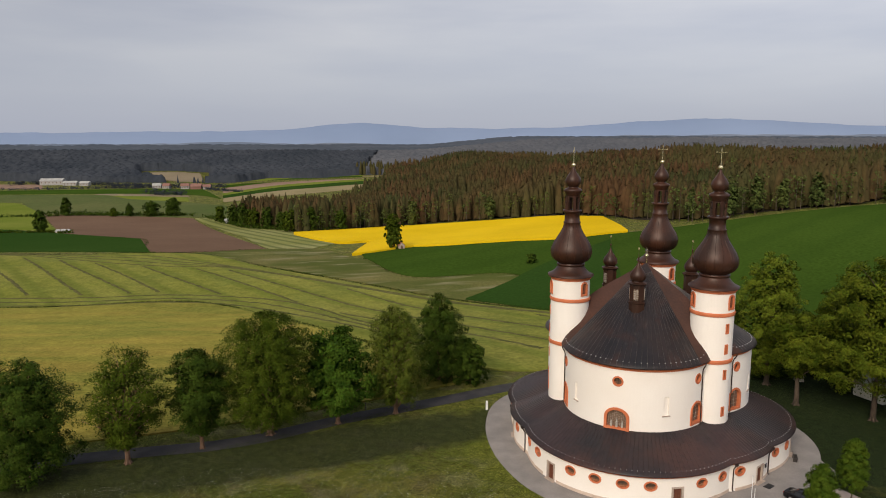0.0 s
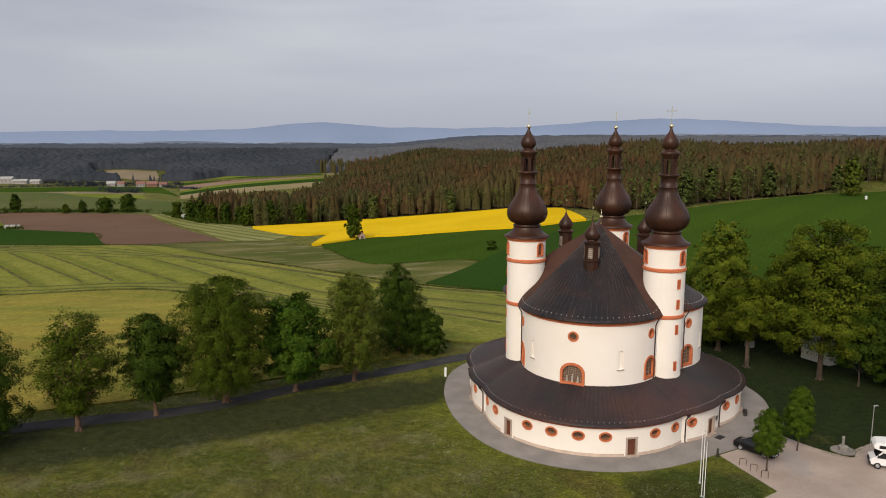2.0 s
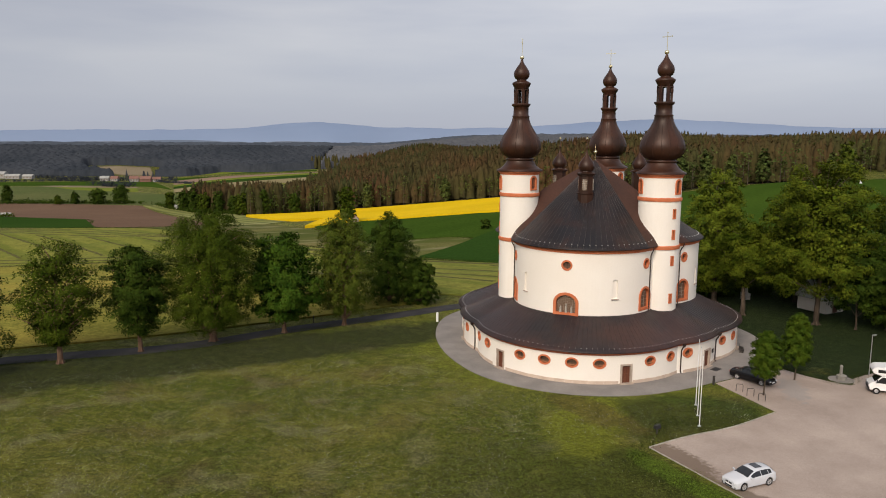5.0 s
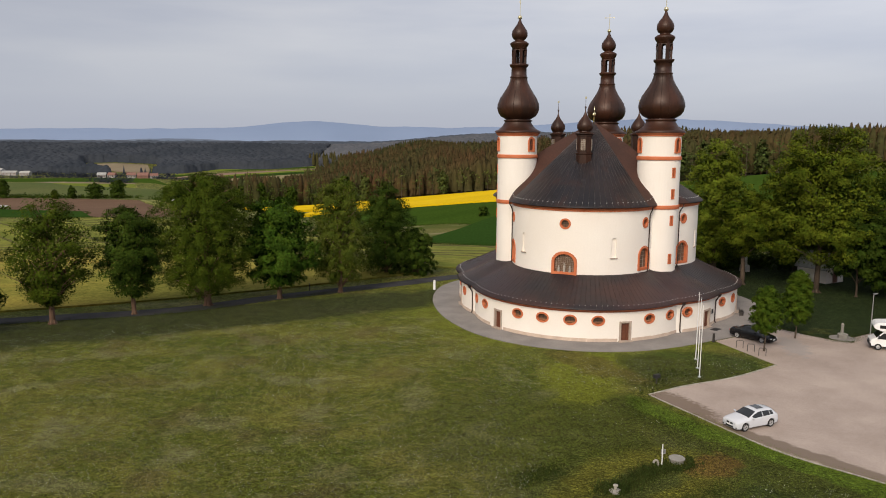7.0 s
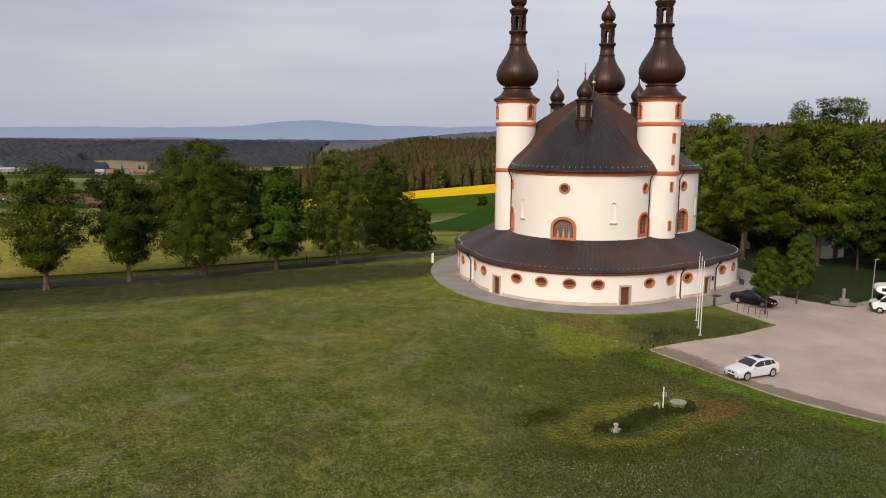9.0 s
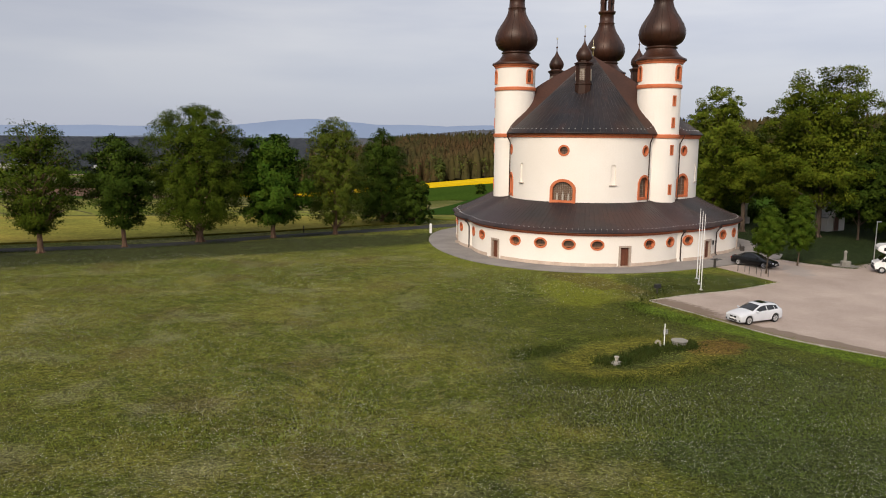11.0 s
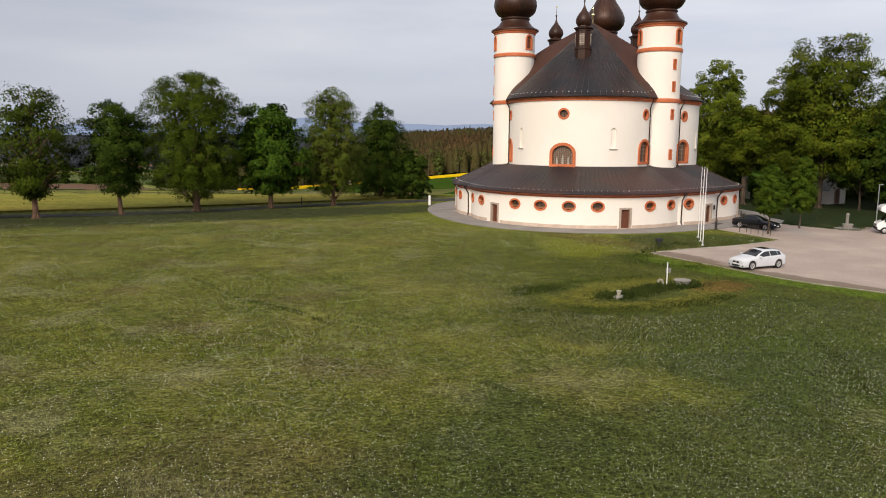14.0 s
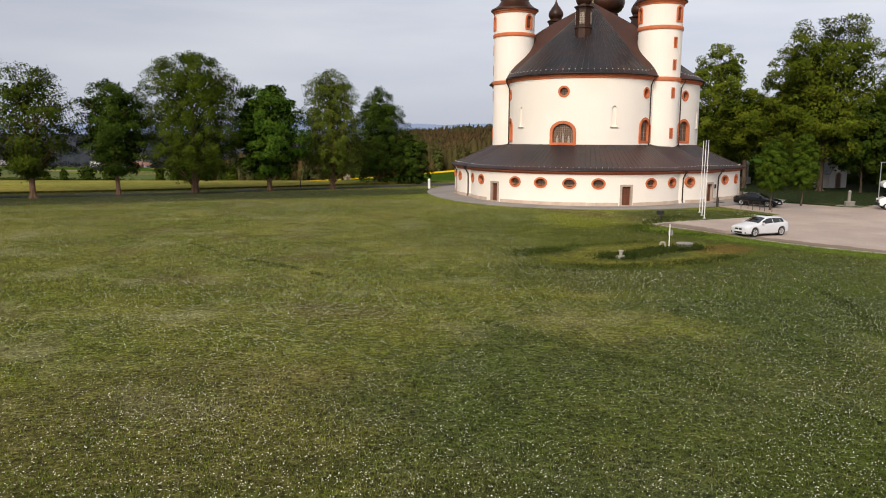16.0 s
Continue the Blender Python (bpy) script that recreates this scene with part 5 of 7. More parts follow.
slab("car_park", edge_low[::-1] + edge_up[1:] + [(36.05, 74.56)] + edge_far + [(96.22, 20.27)], 0.04, M_GRAVEL, "beige rolled gravel car park", "car park")
slab("forecourt", [(35.74, 74.66), (45.77, 79.53), (48.1, 83.07), (47.59, 89.15), (40.5, 89.15), (33.41, 81.05), (31.89, 77.5)], 0.058, M_PAVE, "grey paved forecourt between church and car park", "pavement")


def kerb_run(line, top=0.10, name="kerb", label="row of pale kerb stones"):
    run = thing(name, label, "kerb", kind="structure")
    for a, b in zip(line, line[1:]):
        d = Vector((b[0] - a[0], b[1] - a[1], 0))
        if d.length > 0.05:
            part("kerb_stone", box(bmesh.new(), (a[0] + b[0]) / 2, (a[1] + b[1]) / 2, top - 0.1, d.length - 0.03, 0.12, 0.2, math.degrees(math.atan2(d.y, d.x))), M_KERB, run)
    return run


kerb_run(edge_low, 0.06)
kerb_run(edge_up)


# ---- trees ----
def crown_shape(kind, t):
    """Crown radius, as a share of the widest, at share t of the crown's height."""
    if kind == "barrel":
        return max(0.0, 1 - abs(2 * t - 0.9) ** 3 / 1.34) ** 0.5 if t > 0.45 else max(0.0, 1 - (abs(0.45 - t) / 0.5) ** 2.6) ** 0.6
    if kind == "dome":
        return math.sqrt(max(0.0, 1 - ((t - 0.42) / (0.58 if t > 0.42 else 0.50)) ** 2)) ** 0.66
    if kind == "egg":
        return math.sqrt(max(0.0, 1 - ((t - 0.33) / (0.67 if t > 0.33 else 0.40)) ** 2))
    if kind == "round":
        return math.sqrt(max(0.0, 1 - (2 * t - 1) ** 2))
    return min(1.0, 3.2 * t + 0.35) * (1 - t) ** 0.65          # cone-like


def leaf_cloud(rng, centres, radii, per, size, flat=0.35):
    """Leaf blades scattered through clumps, turned mostly outwards and upwards."""
    n = len(centres) * per
    c = np.repeat(centres, per, 0)
    r = np.repeat(radii, per)
    d = rng.normal(size=(n, 3))
    d /= np.linalg.norm(d, axis=1)[:, None]
    pos = c + d * (r * np.clip(rng.normal(0.88, 0.32, n), 0.2, 1.4))[:, None] * np.array([1, 1, 0.72])
    return blade_leaves(rng, pos, d * 0.42 + rng.normal(size=(n, 3)) * 0.50 + np.array([0, 0, flat]), size)


def blade_leaves(rng, pos, nrm, size):
    """One three-sided leaf blade at each spot, facing about along nrm."""
    n = len(pos)
    nrm = nrm / np.linalg.norm(nrm, axis=1)[:, None]
    u = np.cross(nrm, rng.normal(size=(n, 3)))
    u /= np.linalg.norm(u, axis=1)[:, None]
    v = np.cross(nrm, u)
    s = size * rng.uniform(0.6, 1.35, n)
    a, b = u * (s * 0.52)[:, None], v * (s * 0.42)[:, None]
    verts = np.stack([pos - a - 0.6 * b, pos + a - 0.4 * b, pos + 0.1 * a + b], 1).reshape(-1, 3)
    return verts, np.arange(n * 3).reshape(n, 3)


def ripple(p, wave, seed, terms=5):
    """Smooth random waves through space, about -1 to 1, of the given wavelength."""
    r = np.random.default_rng(seed)
    k = r.normal(size=(terms, 3))
    k *= (2 * math.pi / wave * r.uniform(0.7, 1.4, terms) / np.linalg.norm(k, axis=1))[:, None]
    return np.sin(p @ k.T + r.uniform(0, 6.28, terms)).sum(1) / terms ** 0.5


def make_tree(x, y, height, width, bottom, kind, leaves, size, material, label, seed, trunk=0.35, name="tree", group="", open_crown=0.0, limbs=14, lean=0.0, fine=1.0, rag=0.10, plate=0.0, gaps=1.0, bark=M_BARK):
    """A trunk with limbs and a crown of leafy sprays: plate 0 gives fine drooping sprays, 1 broad level ones with gaps between."""
    rng = np.random.default_rng(seed)
    z0 = land(x, y)
    tree = thing(name, label, "tree", (x, y, z0), 0, group)
    hc = height - bottom
    near = y < 130
    total = int(leaves * (2.4 * fine ** 0.8 if near else 1.2))
    size = size * (0.66 / fine ** 0.4 if near else 1.1)
    n = int((260 if near else 110) * (1 + 1.2 * (fine - 1)) * (1 - 0.45 * plate) * max(0.5, (width * hc / 130) ** 0.6))
    # spots for the sprays, thick towards the outside of the crown
    t = rng.uniform(0.0, 1.0, n * 6)
    ang = rng.uniform(0, 6.28, n * 6)
    q = rng.uniform(0, 1, n * 6) ** 0.36
    shape = np.array([crown_shape(kind, v) for v in np.linspace(0, 1, 101)])
    full = np.interp(t, np.linspace(0, 1, 101), shape) * width / 2
    way = np.stack([np.cos(ang), np.sin(ang), (t - 0.4) * hc / width * 1.6], 1)
    out = 1 + rag * 1.15 * ripple(way, 1.25, seed + 500) + 0.6 * rag * ripple(way, 0.55, seed + 600)
    rr = np.maximum(full * out - 0.04 * min(width, 13.0), 0.0) * q
    pos = np.stack([rr * np.cos(ang) + lean * t, rr * np.sin(ang), bottom + hc * np.clip(t * (1 + 0.4 * rag * ripple(way, 0.9, seed + 650)), 0, 1.02)], 1)
    hollow = ripple(pos * np.array([1, 1, 0.75 + 1.1 * plate]), (0.24 + 0.10 * plate) * min(width, 14.0), seed + 700) + 0.5 * ripple(pos, 0.13 * min(width, 14.0), seed + 800)
    chance = np.sqrt(np.clip(full / (width / 2), 0.08, 1)) * (hollow > -1.5 + 1.25 * gaps - 1.2 * (1 - q) + 0.25 * plate + 0.3 * open_crown)
    keep = np.nonzero(rng.uniform(size=n * 6) < chance * 0.7)[0][:n]
    pos, q, t, ang = pos[keep], q[keep], t[keep], ang[keep]
    n = len(pos)
    reach = (0.050 + 0.03 * plate) * min(width, 13.0) * rng.uniform(0.7, 1.35, n) + 0.12
    droop = -0.55 + 0.45 * plate + 0.9 * np.clip(t - 0.55, 0, 1)
    axis = np.stack([np.cos(ang), np.sin(ang), droop + rng.normal(0, 0.25, n)], 1)
    axis /= np.linalg.norm(axis, axis=1)[:, None]
    side = np.cross(axis, np.array([0, 0, 1.0]))
    side /= np.linalg.norm(side, axis=1)[:, None]
    top = np.cross(side, axis)
    per = max(4, int(total * 0.86 / n))
    k = np.repeat(np.arange(n), per)
    a, b, c = rng.normal(0, 0.62, len(k)), rng.normal(0, 0.42 + 0.25 * plate, len(k)), rng.normal(0, 0.36 - 0.14 * plate, len(k))
    a, b, c = [np.clip(v, -w, w) for v, w in ((a, 0.85), (b, 0.75), (c, 0.45))]
    at = pos[k] + reach[k, None] * (axis[k] * a[:, None] + side[k] * b[:, None] + top[k] * (c - 0.25 * a * a)[:, None])
    face = top[k] * 0.65 + axis[k] * 0.35 + rng.normal(size=(len(k), 3)) * 0.42
    puff = at - pos[k] + np.array([0, 0, 0.1])
    puff /= np.linalg.norm(puff, axis=1)[:, None] + 1e-6
    verts, faces = blade_leaves(rng, at, face, size)
    if open_crown:
        keep = rng.uniform(size=len(faces)) > open_crown * (verts[faces[:, 0], 2] - bottom) / hc
        faces = faces[keep]
    # shaded inner leaves
    m = int(total * 0.14 * (1 - open_crown))
    ti = rng.uniform(0.12, 0.85, m)
    ri = np.interp(ti, np.linspace(0, 1, 101), shape) * width / 2 * 0.62 * rng.uniform(0, 1, m) ** 0.6
    ai = rng.uniform(0, 6.28, m)
    iv, jf = blade_leaves(rng, np.stack([ri * np.cos(ai) + lean * ti, ri * np.sin(ai), bottom + hc * ti], 1), rng.normal(size=(m, 3)), size * 1.7)
    faces = np.concatenate([faces, jf + len(verts)])
    verts = np.concatenate([verts, iv])
    mid = verts.reshape(-1, 3, 3).mean(1)
    swell = (mid - np.array([lean * 0.5, 0, bottom + 0.30 * hc])) / np.array([width / 2, width / 2, hc * 0.6])
    swell /= np.linalg.norm(swell, axis=1)[:, None] + 0.05
    e1, e2 = verts[1::3] - verts[0::3], verts[2::3] - verts[0::3]
    own = np.cross(e1, e2)
    own /= np.linalg.norm(own, axis=1)[:, None] + 1e-9
    own *= np.where((own * (swell + np.array([0, 0, 0.4]))).sum(1) < 0, -1.0, 1.0)[:, None]
    soft = own * 0.45 + swell * 0.45 + np.concatenate([puff, np.zeros((m, 3))]) * 0.45 + np.array([0, 0, 0.10])
    crown = raw("crown", verts, faces, material, normals=np.repeat(soft / np.linalg.norm(soft, axis=1)[:, None], 3, 0))
    crown.parent = tree
    bm = bmesh.new()
    top_z = bottom + hc * 0.78
    sway = [(0.12 * math.sin(seed + i) * i / 3 + lean * max(0, i - 3) / 8, 0.12 * math.cos(2 * seed + i) * i / 3, -0.3 + (top_z + 0.3) * i / 7) for i in range(8)]
    tube(sway, trunk, 10, bm, trunk * 0.18)
    for k in range(5):
        a = k * 1.2566 + seed
        tube([(trunk * 1.9 * math.cos(a), trunk * 1.9 * math.sin(a), -0.25), (trunk * 0.9 * math.cos(a), trunk * 0.9 * math.sin(a), 0.15), (trunk * 0.5 * math.cos(a), trunk * 0.5 * math.sin(a), 0.9)], trunk * 0.42, 6, bm, trunk * 0.2)
    for k in rng.permutation(n)[:limbs]:
        c = Vector(pos[k])
        zb = max(bottom * 0.75, min(top_z * 0.92, c.z - 0.75 * math.hypot(c.x, c.y) - 0.5))
        i = min(6, max(0, int(zb / top_z * 7)))
        b = Vector(sway[i]).lerp(Vector(sway[i + 1]), 0.5)
        mid = b.lerp(c, 0.55) + Vector((0, 0, 0.08 * (c - b).length))
        r = trunk * 0.36 * (1 - 0.6 * zb / top_z)
        tube([b, b.lerp(mid, 0.5) + Vector((0, 0, 0.1)), mid, c], r, 6, bm, 0.02)
    part("trunk", bm, bark, tree, smooth=True)
    return tree


AV = "trees of the avenue"
make_tree(-49.25, 80.64, 14.5, 12.4, 0.9, "dome", 17000, 0.38, M_DARKLEAF, "broad dark leafy maple beside the lane", 1, 0.36, group=AV, rag=0.12, fine=1.3, plate=0.2)
make_tree(-39.52, 85.4, 14.6, 11.4, 2.6, "round", 12500, 0.36, M_LIME, "thin-crowned green maple with bare upper limbs", 2, 0.36, group=AV, rag=0.18, open_crown=0.45, fine=1.15, limbs=90, plate=0.9, gaps=1.3)
make_tree(-31.62, 89.76, 13.2, 9.6, 2.6, "round", 12000, 0.38, M_DARKLEAF, "smaller dark green maple beside the lane", 3, 0.30, group=AV, rag=0.15, fine=1.3, plate=0.6, limbs=30)
make_tree(-23.72, 94.22, 17.2, 14.4, 1.8, "barrel", 24000, 0.33, M_LIME, "tall dense round-topped lime tree", 4, 0.50, group=AV, fine=1.6, rag=0.04, gaps=0.4)
make_tree(-15.01, 98.06, 13.6, 12.2, 2.2, "round", 13500, 0.46, M_CHESTNUT, "bright green horse chestnut with large leaves", 5, 0.34, group=AV, rag=0.15, plate=0.8, limbs=30)
make_tree(-7.01, 101.91, 16.2, 10.6, 1.9, "egg", 15000, 0.33, M_PALELEAF, "pale yellow-green lime with an airy top", 6, 0.32, group=AV, open_crown=0.12, fine=1.4, limbs=40, rag=0.06, gaps=0.55)
make_tree(-0.7, 116.4, 14.4, 11.0, 0.4, "egg", 16000, 0.35, M_DARKLEAF, "dense dark green tree leafy to the ground", 7, 0.30, group=AV, fine=1.4, rag=0.06, gaps=0.5)
make_tree(4.3, 115.2, 7.8, 7.4, 0.1, "egg", 9000, 0.34, M_DARKLEAF, "low dark green bushy tree at the avenue's end", 8, 0.18, group=AV)

GR = "old trees of the grove"
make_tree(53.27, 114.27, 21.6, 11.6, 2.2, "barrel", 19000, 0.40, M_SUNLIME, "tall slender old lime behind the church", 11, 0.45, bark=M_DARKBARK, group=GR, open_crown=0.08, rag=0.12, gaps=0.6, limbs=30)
make_tree(62.0, 99.2, 23.0, 18.4, 5.2, "dome", 26000, 0.42, M_GROVE, "huge spreading old lime tree in the grove", 12, 0.42, bark=M_DARKBARK, group=GR, rag=0.20, plate=0.5, limbs=40, open_crown=0.08)
# darker leaf colour here stands in for shade on the grove's right side
make_tree(74.44, 98.27, 19.0, 14.5, 2.2, "egg", 18500, 0.42, M_DARKLEAF, "broad old lime tree in the grove", 13, 0.50, bark=M_DARKBARK, group=GR, rag=0.18, plate=0.5)
make_tree(53.87, 105.36, 14.0, 11.0, 5.0, "round", 15000, 0.40, M_GROVE, "lower rounded lime at the grove's edge", 14, 0.40, bark=M_DARKBARK, group=GR, rag=0.18, plate=0.5)
make_tree(66.84, 113.46, 18.0, 13.0, 2.2, "dome", 17000, 0.44, M_GROVE, "old lime tree deep in the grove", 15, 0.45, bark=M_DARKBARK, group=GR, rag=0.18, plate=0.5)
make_tree(69.47, 84.69, 14.6, 10.5, 2.2, "dome", 15000, 0.40, M_GROVE, "leafy lime overhanging the car park", 16, 0.40, bark=M_DARKBARK, group=GR, rag=0.18, plate=0.5)
make_tree(85.08, 93.2, 19.0, 14.0, 2.2, "dome", 10400, 0.46, M_GROVE, "broad old lime tree in the grove", 17, 0.45, bark=M_DARKBARK, group=GR)
make_tree(81.02, 111.44, 18.0, 14.0, 2.2, "dome", 7800, 0.50, M_GROVE, "old lime tree deep in the grove", 18, 0.45, bark=M_DARKBARK, group=GR)
make_tree(50.13, 121.57, 12.0, 8.0, 1.0, "dome", 5200, 0.42, M_DARKLEAF, "bushy lime behind the church", 19, 0.30, bark=M_DARKBARK, group=GR)
make_tree(60.76, 125.62, 13.0, 11.0, 1.0, "dome", 5200, 0.46, M_DARKLEAF, "bushy lime behind the church", 20, 0.30, bark=M_DARKBARK, group=GR)
make_tree(93.18, 123.59, 16.0, 14.0, 1.5, "dome", 5850, 0.52, M_GROVE, "bushy lime at the back of the grove", 21, 0.35, bark=M_DARKBARK, group=GR)
make_tree(76.97, 127.64, 14.0, 14.0, 1.0, "dome", 5850, 0.52, M_GROVE, "bushy lime at the back of the grove", 22, 0.35, bark=M_DARKBARK, group=GR)
# understorey limes: shade below the crowns put into a darker leaf colour
make_tree(70.4, 95.5, 12.5, 11.0, 1.6, "dome", 10000, 0.44, M_DARKLEAF, "leafy understorey lime in the grove", 24, 0.25, bark=M_DARKBARK, group=GR)
make_tree(78.0, 88.5, 13.0, 12.0, 1.6, "dome", 9000, 0.46, M_DARKLEAF, "leafy understorey lime in the grove", 25, 0.25, bark=M_DARKBARK, group=GR)
make_tree(66.0, 96.0, 11.5, 11.0, 3.4, "dome", 10000, 0.42, M_DARKLEAF, "bushy young lime under the old trees", 27, 0.16, bark=M_DARKBARK, group=GR)
YT = "young trees of the car park"
make_tree(39.5, 70.6, 7.0, 3.6, 2.2, "egg", 10000, 0.22, M_YOUNG, "young egg-shaped tree beside the parked black car", 31, 0.09, bark=M_DARKBARK, group=YT, rag=0.02, fine=2.0, gaps=0.15, limbs=10)
make_tree(45.47, 75.27, 7.7, 3.5, 1.9, "egg", 10000, 0.22, M_YOUNG, "young egg-shaped tree at the car park's edge", 32, 0.08, bark=M_DARKBARK, group=YT, rag=0.02, fine=2.0, gaps=0.15, limbs=10)
make_tree(-22.8, 329.0, 17.0, 9.5, 0.8, "dome", 5000, 0.75, M_LIME, "lone leafy tree beside a wayside shrine", 33, 0.35)
make_tree(-268.0, 478.0, 15.0, 10.0, 0.5, "dome", 2200, 1.0, M_DARKLEAF, "dark tree at the ploughed field's corner", 34, 0.3)
make_tree(-276.0, 492.0, 10.0, 9.0, 0.3, "round", 1600, 1.0, M_LIME, "green bush at the ploughed field's corner", 35, 0.2)
make_tree(-330.0, 630.0, 16.0, 10.0, 0.6, "dome", 1800, 1.1, M_DARKLEAF, "dark tree in a field hedge", 36, 0.3)
make_tree(-252.0, 622.0, 13.0, 15.0, 0.3, "dome", 2200, 1.1, M_DARKLEAF, "broad dark tree at the hedge's end", 37, 0.3)
make_tree(-234.0, 624.0, 15.5, 16.0, 0.3, "dome", 2400, 1.1, M_DARKLEAF, "broad dark tree at the hedge's end", 38, 0.3)
make_tree(-270.0, 620.0, 11.0, 8.0, 0.3, "egg", 1200, 1.0, M_DARKLEAF, "dark tree in a field hedge", 39, 0.25)
make_tree(-283.0, 618.0, 8.0, 7.0, 0.2, "egg", 1000, 1.0, M_LIME, "small tree in a field hedge", 40, 0.2)
make_tree(32.5, 262.0, 4.2, 4.6, 0.2, "round", 1500, 0.5, M_DARKLEAF, "lone thorn bush in the wheat", 42, 0.1)
make_tree(214.0, 334.0, 18.5, 11.0, 0.6, "dome", 2600, 0.9, M_PALELEAF, "fresh green broadleaf tree at the wood's edge", 41, 0.3)


WE = "broadleaf trees at the wood's edge"
for k, (x, y) in enumerate(((-178, 574), (-163, 558), (-150, 540), (-139, 528), (-126, 514), (-113, 505), (-104, 489), (-90, 488), (-70, 490))):
    make_tree(x, y, 13.0 + (k * 7 % 5), 10.0 + (k * 5 % 4), 0.4, "dome", 1500, 1.1, M_DARKLEAF if k % 3 else M_LIME, "dark rounded broadleaf tree at the wood's edge", 110 + k, 0.3, group=WE)
for k, (x, y) in enumerate(((118, 341), (134, 336), (149, 344), (166, 352), (184, 355), (236, 382), (255, 398), (-20, 476), (30, 460))):
    make_tree(x, y, 15.0 + (k * 7 % 5), 7.0 + (k * 5 % 3), 1.5, "egg", 1300, 1.0, M_BIRCH, "light green birch before the dark wood", 130 + k, 0.22, group=WE)


def clump_row(name, pts, n, height, width, leaves, size, material, label, seed, category="hedge"):
    """A hedge or scrub: leaf clumps strewn along a line."""
    rng = np.random.default_rng(seed)
    line = spline(pts, n)
    c, r = [], []
    for p in line:
        for _ in range(2):
            x, y = p.x + rng.normal(0, width * 0.3), p.y + rng.normal(0, width * 0.3)
            rad = height * rng.uniform(0.25, 0.5)
            c.append((x, y, land(x, y) + rad * 0.8))
            r.append(rad)
    v, f = leaf_cloud(rng, np.array(c), np.array(r), leaves, size)
    return tagged(raw(name, v, f, material), label, category, kind="stuff")


# added bushes, a dark backing for the shaded hollow under the crowns
clump_row("hedge", [(40, 126), (52, 119), (62, 121), (74, 117), (86, 116), (100, 114)], 60, 4.6, 3.5, 150, 0.5, M_DARKLEAF, "bushes added as a dark back to the grove", 64)
clump_row("hedge", [(-420, 600), (-351, 616), (-300, 626), (-227, 624)], 70, 4.5, 4, 26, 1.0, M_DARKLEAF, "low dark field hedge in the valley", 51)
clump_row("scrub", [(-290, 470), (-262, 476), (-245, 470)], 22, 3.5, 4, 30, 0.9, M_LIME, "green scrub at the field's corner", 52, "scrub")
clump_row("hedge", [(-200, 612), (-165, 556), (-138, 518), (-108, 503), (-80, 494)], 60, 5, 7, 30, 1.0, M_DARKLEAF, "leafy fringe of the wood", 53)
# growth round the village takes the haze-tinted colour of the far woods
clump_row("hedge", [(-600, 905), (-500, 925), (-440, 945), (-390, 940)], 50, 6, 8, 20, 1.4, M_FARWOOD, "dark hedge before the village", 54)
clump_row("scrub", [(-345, 850), (-322, 838), (-300, 832)], 14, 11, 9, 30, 1.7, M_FARWOOD, "clump of trees at the village edge", 61, "scrub")
clump_row("hedge", [(-300, 925), (-285, 905), (-262, 880), (-240, 858)], 30, 5, 6, 22, 1.3, M_FARWOOD, "dark hedge between valley strips", 62)
clump_row("scrub", [(-352, 640), (-310, 634), (-270, 628), (-216, 622)], 40, 5, 8, 18, 1.4, M_DARKLEAF, "scattered trees in the valley pasture", 63, "scrub")
clump_row("scrub", [(-600, 1010), (-520, 1022), (-440, 985), (-395, 960), (-345, 962), (-290, 962)], 80, 9, 16, 30, 1.8, M_FARWOOD, "garden trees round the village", 55, "scrub")
clump_row("scrub", [(14.0, 41.5), (15.0, 41.5), (16.6, 42.8), (18.1, 44.0), (18.9, 44.5)], 30, 0.36, 1.2, 60, 0.09, M_RANK, "low ragged dark weeds round a manhole", 56, "scrub")
clump_row("scrub", [(19.3, 44.2), (20.4, 44.2), (21.3, 45.0), (21.3, 45.9)], 18, 0.30, 0.5, 50, 0.09, M_RANK, "low dark weeds against the manhole", 57, "scrub")
def blades(x, y, low, high, wide, rng):
    """Upright grass blades, one three-sided blade at each spot."""
    n = len(x)
    a = rng.uniform(0, 6.28, n)
    h, w = rng.uniform(low, high, n), wide * rng.uniform(0.6, 1.4, n)
    lx, ly = rng.normal(0, 0.45, n) * h, rng.normal(0, 0.45, n) * h
    z = land_np(x, y)
    foot = np.stack([w * np.cos(a), w * np.sin(a), np.zeros(n)], 1)
    at = np.stack([x, y, z - 0.02], 1)
    v = np.stack([at - foot, at + foot, at + np.stack([lx, ly, h + 0.02], 1)], 1).reshape(-1, 3)
    return v, np.arange(3 * n).reshape(n, 3)


def grass_row(pts, n, low, high, wide, spread, material, label, seed):
    """Rank grass strewn along a line, thicker in places."""
    rng = np.random.default_rng(seed)
    line = np.array([(q.x, q.y) for q in spline(pts, 200)])
    k = rng.integers(0, 200, n)
    k = k[rng.uniform(size=n) < 0.55 + 0.45 * np.sin(k * 0.21 + seed) * np.sin(k * 0.083 + 2 * seed)]
    x = line[k, 0] + rng.normal(0, spread, len(k))
    y = line[k, 1] + rng.normal(0, spread, len(k))
    v, f = blades(x, y, low, high, wide, rng)
    return tagged(raw("weeds", v, f, material), label, "weeds", kind="stuff")

RUT, EDGE = "dark rank grass in a shallow rut", "fresh ragged grass along the gravel's edge"
grass_row([(-62.82, 79.02), (-47.63, 84.69), (-28.38, 89.76), (-15.21, 97.86), (-2.04, 104.95)], 6000, 0.06, 0.22, 0.04, 0.5, M_RANK, "rank grass along the lane", 58)
